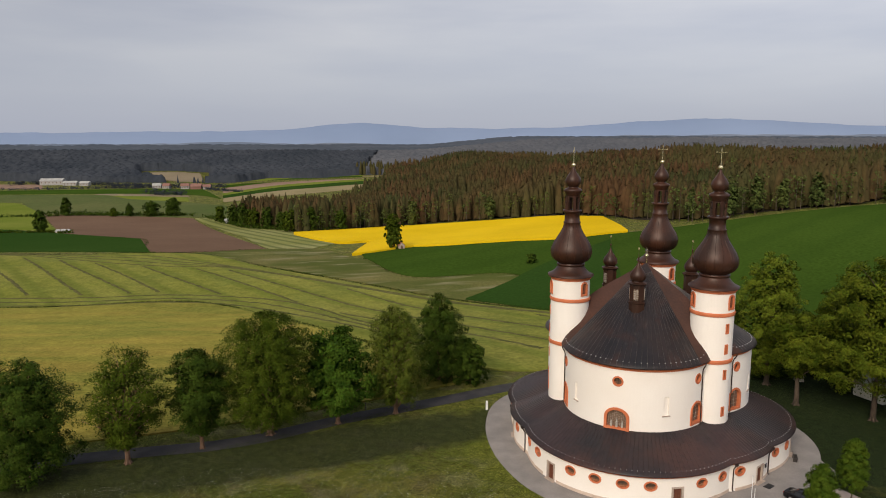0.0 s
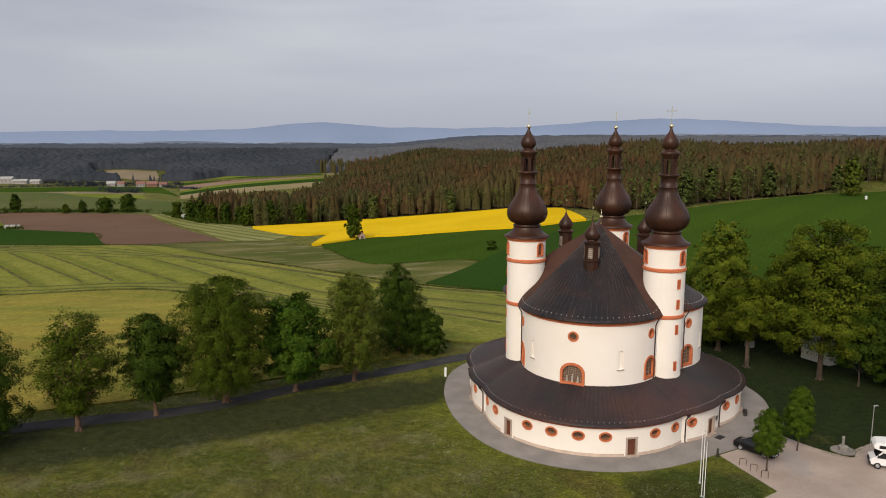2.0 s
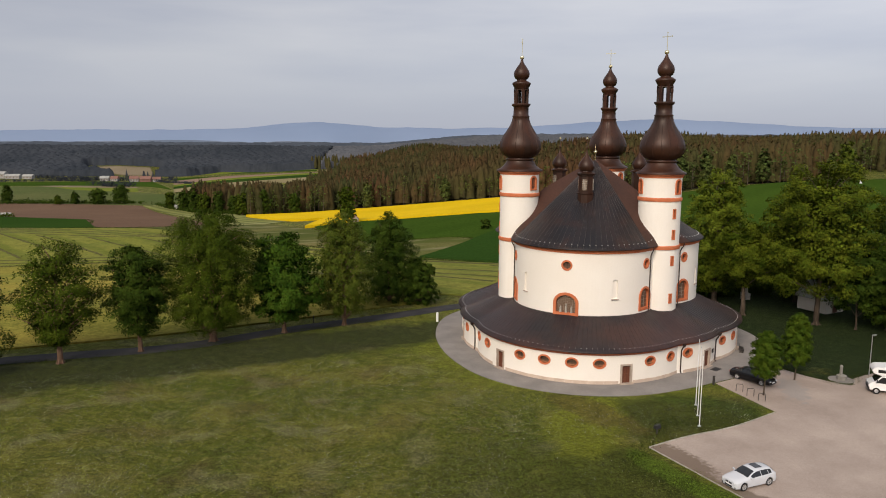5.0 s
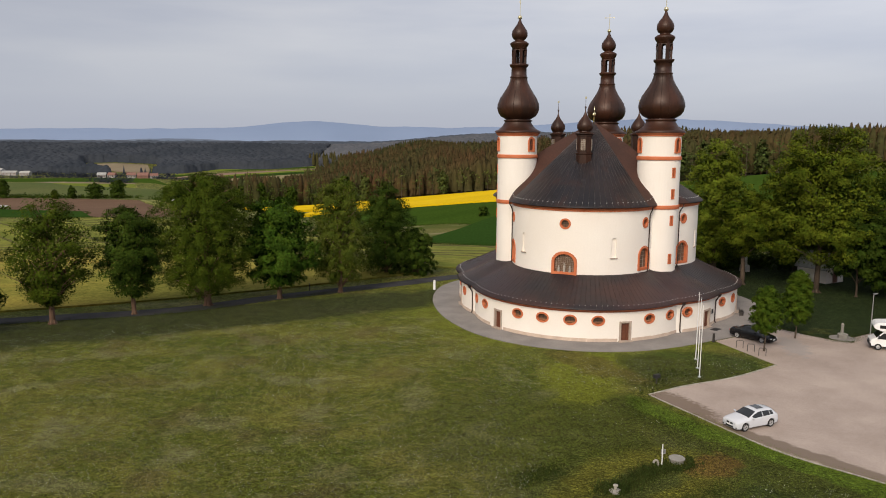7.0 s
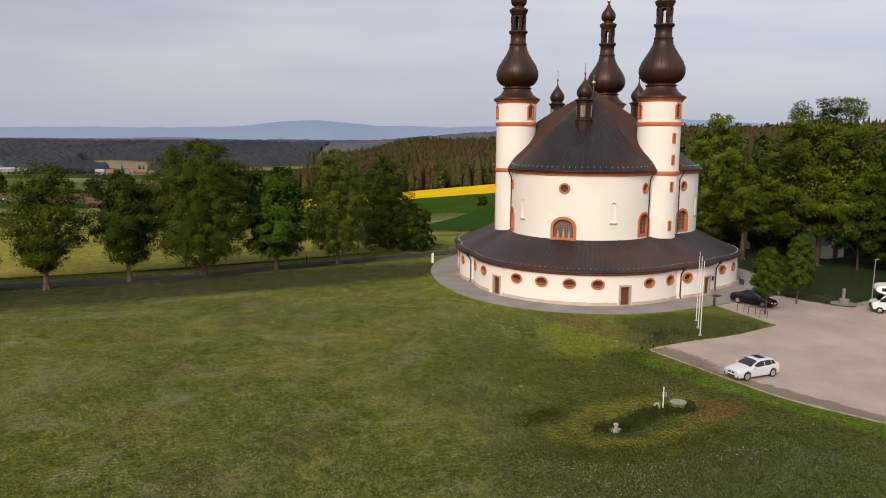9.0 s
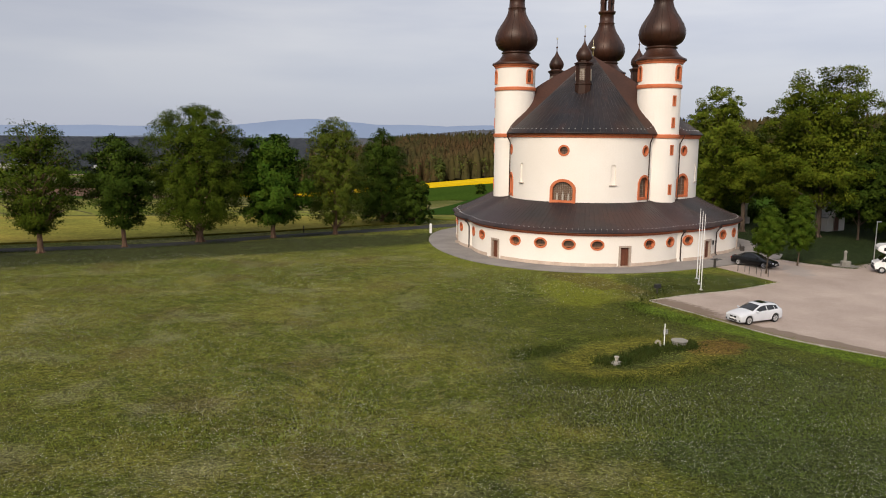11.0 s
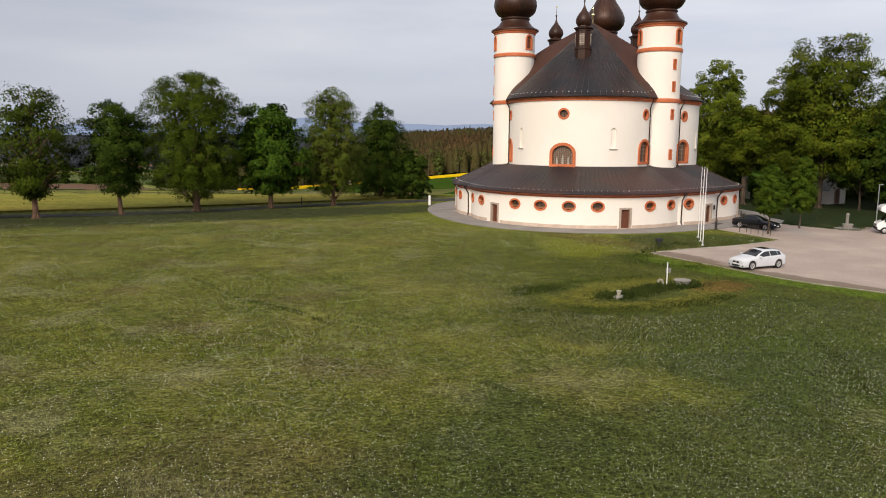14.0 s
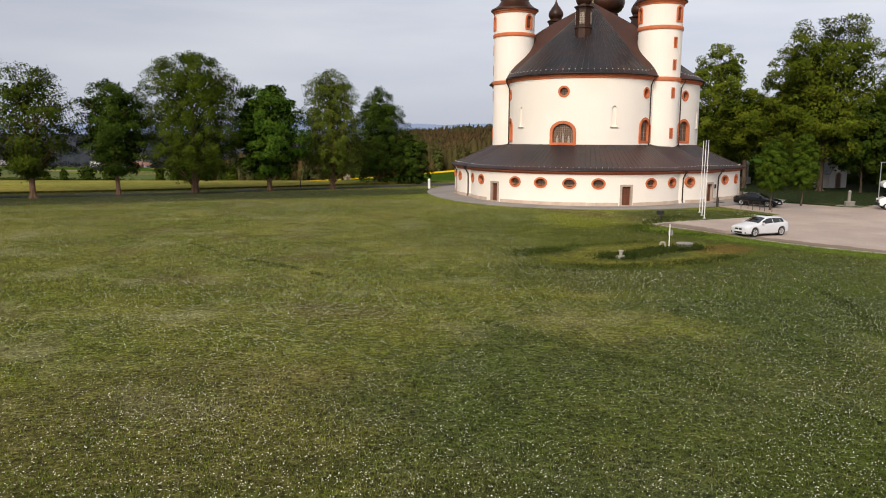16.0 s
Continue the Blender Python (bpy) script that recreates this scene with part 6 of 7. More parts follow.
grass_row([(22.07, 58.15), (24.7, 61.19), (26.32, 64.03), (28.55, 63.22)], 1000, 0.10, 0.30, 0.03, 0.6, M_RANK, "rank grass at the lawn's corner", 59)
grass_row([(4.9, 26.6), (7.4, 23.0), (9.7, 20.2), (12.1, 15.5)], 2200, 0.04, 0.12, 0.016, 0.16, M_RANK, RUT, 70)
grass_row([(21.3, 32.3), (20.4, 27.6), (18.6, 23.9)], 2200, 0.05, 0.14, 0.018, 0.25, M_RANK, RUT, 71)
grass_row([(-11.9, 48.2), (-7.7, 42.2), (-4.5, 39.2), (-1.7, 35.6)], 1500, 0.04, 0.12, 0.02, 0.12, M_RANK, RUT, 74)
grass_row([(8.4, 42.4), (10.2, 43.1), (12.7, 45.9), (16.1, 47.1), (19.4, 48.7)], 2600, 0.04, 0.13, 0.025, 0.28, M_RANK, "dark rank grass round the trodden ring", 84)
grass_row([(7.8, 38.7), (9.3, 38.2), (10.6, 37.0), (12.7, 37.8), (15.0, 39.0), (18.1, 40.2), (22.2, 41.6)], 2600, 0.04, 0.13, 0.025, 0.28, M_RANK, "dark rank grass round the trodden ring", 85)
grass_row([(9.0, 43.4), (10.6, 44.2), (12.2, 44.8)], 2200, 0.06, 0.2, 0.025, 0.5, M_RANK, RUT, 72)
grass_row([(10.6, 38.9), (14.0, 38.2), (18.6, 39.4), (22.4, 42.0)], 3000, 0.06, 0.18, 0.025, 0.4, M_RANK, RUT, 73)
grass_row(edge_low[7:36:4], 12000, 0.04, 0.11, 0.02, 0.4, M_TUFT, EDGE, 80)
grass_row([(22.4, 57.6), (21.0, 56.5), (20.6, 54.0), (22.6, 52.0), (24.4, 51.2)], 2200, 0.06, 0.2, 0.025, 0.5, M_RANK, "dark rank grass at the gravel's corner", 81)
grass_row(edge_far[::4], 9000, 0.04, 0.13, 0.03, 0.4, M_RANK, "ragged grass along the gravel's far edge", 82)
grass_row([(14.0, 41.6), (15.4, 41.9), (17.0, 43.0), (18.6, 44.2), (21.2, 45.0)], 4500, 0.10, 0.38, 0.03, 0.5, M_RANK, "tall dark grass round a manhole", 83)

BAULK = "rank grass between two fields"
grass_row([(-190, 209), (-124, 212), (-78, 220), (-45, 191), (-10, 137)], 7000, 0.25, 0.7, 0.12, 0.45, M_RANK, BAULK, 90)
grass_row([(-300, 320), (-188, 328), (-119, 335), (-68, 283), (-8, 225), (48, 180)], 6000, 0.25, 0.6, 0.14, 0.5, M_RANK, BAULK, 91)
grass_row([(-88, 357), (-138, 340), (-178, 422), (-236, 450), (-283, 491)], 3000, 0.25, 0.6, 0.18, 0.6, M_RANK, BAULK, 92)
grass_row([(-34, 301), (-12, 251), (25, 245), (40, 189)], 3000, 0.25, 0.6, 0.14, 0.7, M_RANK, BAULK, 93)


# ---- woods ----
def scatter(poly, spacing, rng):
    xs, ys = [p[0] for p in poly], [p[1] for p in poly]
    gx2, gy2 = np.meshgrid(np.arange(min(xs), max(xs), spacing), np.arange(min(ys), max(ys), spacing))
    px = gx2.ravel() + rng.uniform(-0.48, 0.48, gx2.size) * spacing
    py = gy2.ravel() + rng.uniform(-0.48, 0.48, gx2.size) * spacing
    k = inside(px, py, poly)
    return px[k], py[k]


def boughs(px, py, h, w, rng, per):
    """Conifers: drooping three-sided boughs round a ragged core."""
    n = len(px)
    pz = land_np(px, py)
    t = rng.uniform(0.10, 1.0, (n, per)) ** 0.8
    a = rng.uniform(0, 6.28, (n, per))
    r = w[:, None] * (1.02 - t) ** 0.55 * rng.uniform(0.25, 0.80, (n, per))
    c = np.stack([px[:, None] + r * np.cos(a), py[:, None] + r * np.sin(a), pz[:, None] + h[:, None] * t], 2).reshape(-1, 3)
    out = np.stack([np.cos(a), np.sin(a), rng.uniform(-0.8, -0.1, (n, per))], 2).reshape(-1, 3)
    side = np.stack([-np.sin(a), np.cos(a), rng.normal(0, 0.3, (n, per))], 2).reshape(-1, 3)
    s = (w[:, None] * (0.20 + 0.34 * (1 - t)) * rng.uniform(0.6, 1.3, (n, per))).reshape(-1, 1)
    v = np.stack([c - out * s * 0.8 + side * s * 0.55 + np.array([0, 0, 0.35]) * s, c - out * s * 0.3 - side * s * 0.7, c + out * s], 1).reshape(-1, 3)
    soft = np.stack([np.cos(a), np.sin(a), np.full((n, per), 0.75)], 2).reshape(-1, 3) + rng.normal(0, 0.2, (n * per, 3))
    soft = np.repeat(soft, 3, 0)
    turn = rng.uniform(0, 6.28, n)
    ring, rn = [], []
    for lv, rad in ((0.06, 0.66), (0.48, 0.60), (0.80, 0.36)):
        for k in range(6):
            b = turn + math.pi / 3 * k
            q = w * rad * rng.uniform(0.75, 1.2, n)
            ring.append(np.stack([px + q * np.cos(b), py + q * np.sin(b), pz + h * (lv + rng.uniform(-0.04, 0.04, n))], 1))
            rn.append(np.stack([np.cos(b), np.sin(b), np.full(n, 0.45)], 1))
    ring.append(np.stack([px, py, pz + h * 1.01], 1))
    rn.append(np.tile((0.0, 0.0, 1.0), (n, 1)))
    o = len(v) + np.arange(n)[:, None] * 19
    g = []
    for r0 in (0, 6):
        for k in range(6):
            p0, p1 = r0 + k, r0 + (k + 1) % 6
            g += [np.concatenate([o + p0, o + p1, o + p1 + 6], 1), np.concatenate([o + p0, o + p1 + 6, o + p0 + 6], 1)]
    g += [np.concatenate([o + 12 + k, o + 12 + (k + 1) % 6, o + 18], 1) for k in range(6)]
    nv = np.concatenate([soft, np.stack(rn, 1).reshape(-1, 3)])
    return np.concatenate([v, np.stack(ring, 1).reshape(-1, 3)]), np.concatenate([np.arange(len(v)).reshape(-1, 3)] + g), nv / np.linalg.norm(nv, axis=1)[:, None]


def canopy(name, poly, holes, step, tree, low, high, material, label, seed):
    """Closed roof of far treetops: one rounded top a tree, falling to the ground at the wood's edge."""
    r = np.random.default_rng(seed)
    xs, ys = [q[0] for q in poly], [q[1] for q in poly]
    gx2, gy2 = np.meshgrid(np.arange(min(xs), max(xs), step), np.arange(min(ys), max(ys), step))
    x, y = gx2 + r.uniform(-0.3, 0.3, gx2.shape) * step, gy2 + r.uniform(-0.3, 0.3, gx2.shape) * step
    nx, ny = int((max(xs) - min(xs)) / tree) + 4, int((max(ys) - min(ys)) / tree) + 4
    jx, jy, jh = r.uniform(0.1, 0.9, (ny, nx)), r.uniform(0.1, 0.9, (ny, nx)), r.uniform(low, high, (ny, nx))
    ci, cj = ((x - min(xs)) / tree + 1.5), ((y - min(ys)) / tree + 1.5)
    top = np.zeros_like(x)
    for di in (-1, 0, 1):
        for dj in (-1, 0, 1):
            a, b = np.clip(ci.astype(int) + di, 0, nx - 1), np.clip(cj.astype(int) + dj, 0, ny - 1)
            d2 = (ci - a - jx[b, a]) ** 2 + (cj - b - jy[b, a]) ** 2
            top = np.maximum(top, jh[b, a] * (1 - 0.42 * d2))
    within = inside(x.ravel(), y.ravel(), poly)
    for h in holes:
        within &= ~inside(x.ravel(), y.ravel(), h)
    within = within.reshape(x.shape)
    deep = within.copy()
    for ax in (0, 1):
        for sh in (-1, 1):
            deep &= np.roll(within, sh, ax)
    stand = 1.5 * np.sin(x / 61.0 + np.sin(y / 47.0)) * np.sin(y / 39.0)
    z = land_np(x.ravel(), y.ravel()).reshape(x.shape) + np.where(deep, np.maximum(top, 0.45 * low) + stand, -0.5)
    idx = np.arange(x.size).reshape(x.shape)
    f = np.stack([idx[:-1, :-1].ravel(), idx[:-1, 1:].ravel(), idx[1:, 1:].ravel(), idx[1:, :-1].ravel()], 1)
    f = f[within.ravel()[f].any(1)]
    return tagged(raw(name, np.stack([x.ravel(), y.ravel(), z.ravel()], 1), f, material, True), label, "woodland", kind="stuff")


def stems(px, py, h, r, rng):
    n = len(px)
    pz = land_np(px, py)
    ring = []
    for z, s in ((-0.5, 1.0), (1.0, 0.5)):
        for k in range(4):
            a = math.pi / 2 * k
            ring.append(np.stack([px + r * s * math.cos(a), py + r * s * math.sin(a), pz + (h * z if z > 0 else z)], 1))
    v = np.stack(ring, 1).reshape(-1, 3)
    o = np.arange(n)[:, None] * 8
    return v, np.concatenate([np.concatenate([o + k, o + (k + 1) % 4, o + 4 + (k + 1) % 4, o + 4 + k], 1) for k in range(4)])


rng = np.random.default_rng(77)
WOOD = [(-166, 562), (-136, 524), (-108, 507), (-100, 480), (-74, 498), (-37, 496), (-10, 481), (36, 463), (70, 452), (94, 426), (110, 350), (124, 335), (169, 357), (203, 363), (266, 416), (340, 442), (460, 470),
        (620, 900), (60, 960), (-52, 1000), (-72, 980), (-70, 800), (-96, 640)]
px, py = scatter(WOOD, 5.5, rng)
qx, qy = scatter([(-122, 1072), (-72, 1075), (60, 960), (150, 1000), (150, 1090), (-130, 1100)], 6.5, rng)
px, py = np.concatenate([px, qx]), np.concatenate([py, qy])
thin = (py < 640) | (rng.uniform(size=len(px)) < 0.7)
px, py = px[thin], py[thin]
mix = rng.uniform(size=len(px)) + 0.25 * np.sin(px / 37.0) * np.sin(py / 29.0)
con = mix < 1.08 - 0.16 * (px > 100)
sx, sy = px[con], py[con]
stand = 2.2 * np.sin(sx / 31.0 + 1.0) * np.sin(sy / 43.0)
sh, sw = rng.uniform(17, 22.5, len(sx)) + stand, rng.uniform(3.1, 4.8, len(sx))
v, f, nv = boughs(sx, sy, sh, sw, rng, 26)
forest = tagged(raw("conifer_wood", v, f, M_SPRUCE, normals=nv), "dense brown-green spruce wood on the ridge", "woodland", kind="stuff")
rim = sy < 540 - 0.45 * np.abs(sx + 40)
v, f = stems(sx[rim], sy[rim], sh[rim] * 0.6, rng.uniform(0.18, 0.3, rim.sum()), rng)
trunks = raw("trunks", v, f, M_TRUNKS)
trunks.parent = forest
tagged(trunks, "pale straight trunks", kind="stuff")
bx, by = px[~con], py[~con]
front = [(-100, 477), (-74, 494), (-37, 492), (-10, 477), (36, 459), (70, 448), (93, 421), (109, 346), (124, 331), (169, 353), (203, 359), (266, 412)]
edge = spline(front, 60)
bx = np.concatenate([bx, [p.x + rng.normal(0, 2) for p in edge]])
by = np.concatenate([by, [p.y + abs(rng.normal(0, 3)) for p in edge]])
bh = rng.uniform(12, 21, len(bx))
cc, rr = [], []
for x, y, h in zip(bx, by, bh):
    z = land(x, y)
    for s in (0.35, 0.55, 0.72, 0.88):
        cc.append((x + rng.normal(0, 0.7), y + rng.normal(0, 0.7), z + h * s))
        rr.append(h * (0.19 if s < 0.8 else 0.13) * rng.uniform(0.8, 1.2))
v, f = leaf_cloud(rng, np.array(cc), np.array(rr), 18, 1.3)
birch = tagged(raw("birch_fringe", v, f, M_BIRCH), "light green birches among the spruces", "woodland", kind="stuff")
v, f = stems(bx, by, bh * 0.8, np.full(len(bx), 0.17), rng)
trunks = raw("trunks", v, f, M_TRUNKS)
trunks.parent = birch
tagged(trunks, "pale birch trunks", kind="stuff")

field("forest_floor", [(-96, 520), (-37, 500), (36, 468), (94, 432), (112, 356), (203, 370), (300, 440), (460, 475)], [(-76, 900), (-50, 950), (60, 950), (150, 940), (260, 930), (360, 920), (480, 910), (600, 900)],
      M_FLOOR, "dark needle-strewn forest floor", 0.3, 60, 30, "forest floor")
CLEARING = [(-478, 1128), (-398, 1046), (-338, 1046), (-370, 1146), (-433, 1160), (-480, 1155)]
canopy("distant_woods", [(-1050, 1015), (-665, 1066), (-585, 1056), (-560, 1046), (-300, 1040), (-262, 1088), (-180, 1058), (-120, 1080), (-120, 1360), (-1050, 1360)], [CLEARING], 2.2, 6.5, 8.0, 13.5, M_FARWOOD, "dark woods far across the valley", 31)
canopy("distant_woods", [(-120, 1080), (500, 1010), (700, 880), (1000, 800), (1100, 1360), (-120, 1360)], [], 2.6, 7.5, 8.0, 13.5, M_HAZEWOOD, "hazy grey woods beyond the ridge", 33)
canopy("backdrop_woods", [(-1700, 1360), (1200, 1360), (1500, 2100), (-2100, 2100)], [], 7.0, 19.0, 9.0, 14.0, M_BLUEWOOD, "haze-blue woods at the foot of the hills", 32)
field("clearing", [(-455, 1118), (-388, 1060), (-350, 1060)], [(-466, 1140), (-433, 1148), (-380, 1136)], M_CLEAR, "tan clearing in the far woods", 0.9)


# ---- backdrop hills ----
def ridge(name, radius, depth, height, material, label, lo=-0.9, hi=0.9, n=240):
    rows = []
    for dr, hh in ((-depth, 0.0), (-depth * 0.5, 0.55), (0, 1.0), (depth, 0.9)):
        row = []
        for i in range(n):
            a = lo + (hi - lo) * i / (n - 1)
            s = math.tan(a)
            rough = 3.5 * noise.noise(Vector((a * 22, radius * 0.03, 5))) + 1.8 * noise.noise(Vector((a * 60, radius * 0.01, 0))) + 0.8 * noise.noise(Vector((a * 240, radius * 0.02, 3)))
            z = -30 + (height(s) + rough + 30) * hh
            row.append(((radius + dr) * math.sin(a), (radius + dr) * math.cos(a), z))
        rows.append(row)
    v = np.array(rows).reshape(-1, 3)
    idx = np.arange(len(v)).reshape(4, n)
    f = np.stack([idx[:-1, :-1].ravel(), idx[:-1, 1:].ravel(), idx[1:, 1:].ravel(), idx[1:, :-1].ravel()], 1)
    return tagged(raw(name, v, f, material, True), label, "hills", kind="structure")


def bump(s, c, w):
    return math.exp(-((s - c) / w) ** 2 / 2)


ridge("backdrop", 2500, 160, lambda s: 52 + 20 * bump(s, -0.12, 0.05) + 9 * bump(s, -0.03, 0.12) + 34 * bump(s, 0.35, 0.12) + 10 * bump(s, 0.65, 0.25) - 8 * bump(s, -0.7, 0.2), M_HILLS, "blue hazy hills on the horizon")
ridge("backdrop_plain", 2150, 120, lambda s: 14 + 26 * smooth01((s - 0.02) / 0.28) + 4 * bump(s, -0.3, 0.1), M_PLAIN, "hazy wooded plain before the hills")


# ---- far buildings ----
def house(x, y, length, depth, eaves, roof_rise, turn, walls, roof_mat, label, windows=4):
    h = thing("house", label, "house", (x, y, land(x, y)), turn, "village houses")
    part("wall", box(bmesh.new(), 0, 0, eaves / 2 - 0.5, length, depth, eaves + 1.0), walls, h)
    bm = bmesh.new()
    L, D = length / 2 + 0.5, depth / 2 + 0.6
    q = [bm.verts.new(c) for c in ((-L, -D, eaves - 0.2), (L, -D, eaves - 0.2), (L, D, eaves - 0.2), (-L, D, eaves - 0.2), (-L, 0, eaves + roof_rise), (L, 0, eaves + roof_rise))]
    for s in ((0, 1, 5, 4), (2, 3, 4, 5), (0, 4, 3), (1, 2, 5), (0, 3, 2, 1)):
        bm.faces.new([q[i] for i in s])
    part("roof", bm, roof_mat, h)
    for i in range(windows):
        wx = -length / 2 + length * (i + 0.5) / windows
        part("window", box(bmesh.new(), wx, -depth / 2 - 0.02, eaves * 0.55, 1.3, 0.12, 1.5), M_PANE, h)
    return h


house(-546, 1014, 30, 13, 6.5, 2.8, 6, M_FARHOUSE, M_GREYROOF, "large pale farm building with a grey roof", 6)
house(-516, 1004, 18, 8, 4.2, 2.1, 4, M_FARHOUSE, M_GREYROOF, "pale farm shed with a grey roof", 4)
house(-494, 1000, 13, 7, 3.8, 2.4, -5, M_FARHOUSE, M_GREYROOF, "pale farm house with a grey roof", 3)
house(-376, 952, 10, 7, 3.8, 2.8, 10, M_FARHOUSE, M_GREYROOF, "white village house with a grey roof", 3)
house(-362, 949, 9, 7, 3.6, 3.1, -8, M_FARHOUSE, M_FARTILE, "white village house with a red roof", 3)
house(-335, 940, 10, 7, 4, 3.2, 15, M_FARHOUSE, M_FARTILE, "white village house with a red roof", 3)
house(-319, 936, 13, 8, 3.8, 3.5, 5, M_FARTILE, M_FARTILE, "red-roofed brick barn in the village", 3)
house(-304, 931, 9, 6.5, 3.6, 2.8, 20, M_FARHOUSE, M_FARTILE, "white village house with a red roof", 2)
house(-252, 476, 8, 5, 1.6, 1, 5, M_HOUSE, M_GREYROOF, "low grey shed by the ploughed field", 1)
house(-168, 566, 7, 5, 2.2, 1.6, 20, M_HOUSE, M_GREYROOF, "small pale shed at the wood's edge", 1)

sh = thing("wayside_shrine", "small pale stone wayside shrine with a gabled roof", "shrine", (-19.2, 327.5, land(-19.2, 327.5)), 20)
part("wall", prism(bmesh.new(), Matrix.Identity(4), [(-1.3, -0.3), (1.3, -0.3), (1.3, 2.2), (0, 3.4), (-1.3, 2.2)], -1.2, 1.2), M_STONE, sh)
part("niche", prism(bmesh.new(), Matrix.Translation((0, -1.22, 1.2)), arch(1.1, 1.8, 0.5), -0.03, 0.03), M_PANE, sh, "dark arched niche")
bm = bmesh.new()
for s in (-1, 1):
    prism(bm, Matrix.Identity(4), [(0, 3.4), (s * 1.6, 1.95), (s * 1.6, 2.1), (0, 3.6)], -1.35, 1.35)
part("roof", bm, M_TILE, sh, "red tiled gable roof")

ch = thing("chapel", "small white gabled chapel half hidden under the trees", "chapel", (69.0, 106.0, land(69, 106)), 24)
part("wall", prism(bmesh.new(), Matrix.Identity(4), [(-2.1, -0.3), (2.1, -0.3), (2.1, 2.4), (0, 4.4), (-2.1, 2.4)], 0, 5.0), M_PLASTER, ch)
d = part("door", surround(Matrix.Translation((0, -0.02, 1.15)), arch(1.0, 2.2, 0.4), arch(1.3, 2.5, 0.5), -0.05, 0.06), M_STONE, ch)
part("door_leaf", prism(bmesh.new(), Matrix.Translation((0, -0.02, 1.15)), arch(1.0, 2.2, 0.4), -0.03, 0.03), M_WOOD, d, "dark wooden door")
bm = bmesh.new()
for s in (-1, 1):
    prism(bm, Matrix.Identity(4), [(0, 4.4), (s * 2.5, 2.05), (s * 2.5, 2.2), (0, 4.6)], -0.3, 5.3)
part("roof", bm, M_GREYROOF, ch)

co = thing("wayside_column", "white stone wayside column under the trees", "column", (59.5, 116.0, land(59.5, 116)), 0)
part("base", box(bmesh.new(), 0, 0, 0.5, 1.2, 1.2, 1.2, 0, 0.05), M_HOUSE, co)
part("shaft", lathe([(0.42, 1.1), (0.36, 1.3), (0.32, 3.0), (0.45, 3.15), (0.45, 3.4), (0.1, 3.7)], 16, cap=True), M_HOUSE, co)


# ---- vehicles ----
def car(name, label, at, turn, stations, paint, wheel_x, wheel_r, track, shield, rear_shield, side_panes, mirror_x):
    """A car lofted through cross-sections (x, half width, floor, belt, top, half width of the top), nose along +x."""
    c = thing(name, label, "car", at, turn)

    def section(x):
        """Half the outline at x, from the sill up over the shoulder to the middle of the roof."""
        for a, b in zip(stations, stations[1:]):
            if b[0] <= x <= a[0]:
                k = (a[0] - x) / (a[0] - b[0])
                w, zb, zs, zt, wt = (p + (q - p) * k for p, q in zip(a[1:], b[1:]))
                return [(0.84 * w, zb), (0.97 * w, zb + 0.08), (w, zb + 0.45 * (zs - zb)), (0.985 * w, zs - 0.08), (0.955 * w, zs), (wt, zt - 0.06), (0.90 * wt, zt - 0.02), (0.6 * wt, zt + 0.01), (0.0, zt + 0.025)]

    xs = [x for a, b in zip(stations, stations[1:]) for x in (a[0], (a[0] + b[0]) / 2)] + [stations[-1][0]]
    body = bmesh.new()
    rings = []
    for x in xs:
        half = section(x)
        rings.append([body.verts.new((x, -y, z)) for y, z in half] + [body.verts.new((x, y, z)) for y, z in half[-2::-1]])
    for a, b in zip(rings, rings[1:]):
        for k in range(len(a) - 1):
            body.faces.new((a[k], a[k + 1], b[k + 1], b[k]))
        body.faces.new((a[0], b[0], b[-1], a[-1]))
    body.faces.new(rings[0][::-1])
    body.faces.new(rings[-1])
    bmesh.ops.recalc_face_normals(body, faces=body.faces)
    wells = bmesh.new()
    for x in wheel_x:
        for side in (-1, 1):
            bmesh.ops.create_cone(wells, cap_ends=True, segments=32, radius1=wheel_r * 1.13, radius2=wheel_r * 1.13, depth=0.6,
                                  matrix=Matrix.Translation((x, side * 0.88, wheel_r * 1.04)) @ Matrix.Rotation(radians(90), 4, "X"))
    shell = cut(body, wells, "body", paint, c)
    for face in shell.data.polygons:
        face.use_smooth = True
    shell.data.set_sharp_from_angle(angle=radians(38))

    def pane(points, lift):
        """A glass pane over a grid of points on the body, standing a little proud of it."""
        bm = bmesh.new()
        rows2 = [[bm.verts.new(Vector(q) + Vector(lift)) for q in row] for row in points]
        for a, b in zip(rows2, rows2[1:]):
            for k in range(len(a) - 1):
                bm.faces.new((a[k], a[k + 1], b[k + 1], b[k]))
        bmesh.ops.recalc_face_normals(bm, faces=bm.faces)
        bmesh.ops.solidify(bm, geom=bm.faces[:], thickness=0.012)
        return bm

    def over(x, f):
        half = section(x)[5:]
        ys = abs(f) * half[0][0]
        for (y1, z1), (y0, z0) in zip(half, half[1:]):
            if y0 <= ys <= y1:
                return (x, math.copysign(ys, f), z0 + (z1 - z0) * (ys - y0) / (y1 - y0))

    for word, (x0, x1), lift in (("windscreen", shield, (0.012, 0, 0.014)), ("rear_window", rear_shield, (-0.012, 0, 0.014))):
        part(word, pane([[over(x0 + (x1 - x0) * i / 5, f) for f in (-0.92, -0.75, -0.5, -0.2, 0.2, 0.5, 0.75, 0.92)] for i in range(6)], lift), M_CARGLASS, c, "dark tinted glass")
    for side in (-1, 1):
        for x0, x1 in side_panes:
            grid = []
            for i in range(5):
                x = x0 + (x1 - x0) * i / 4
                (ya, za), (yb, zb) = section(x)[4:6]
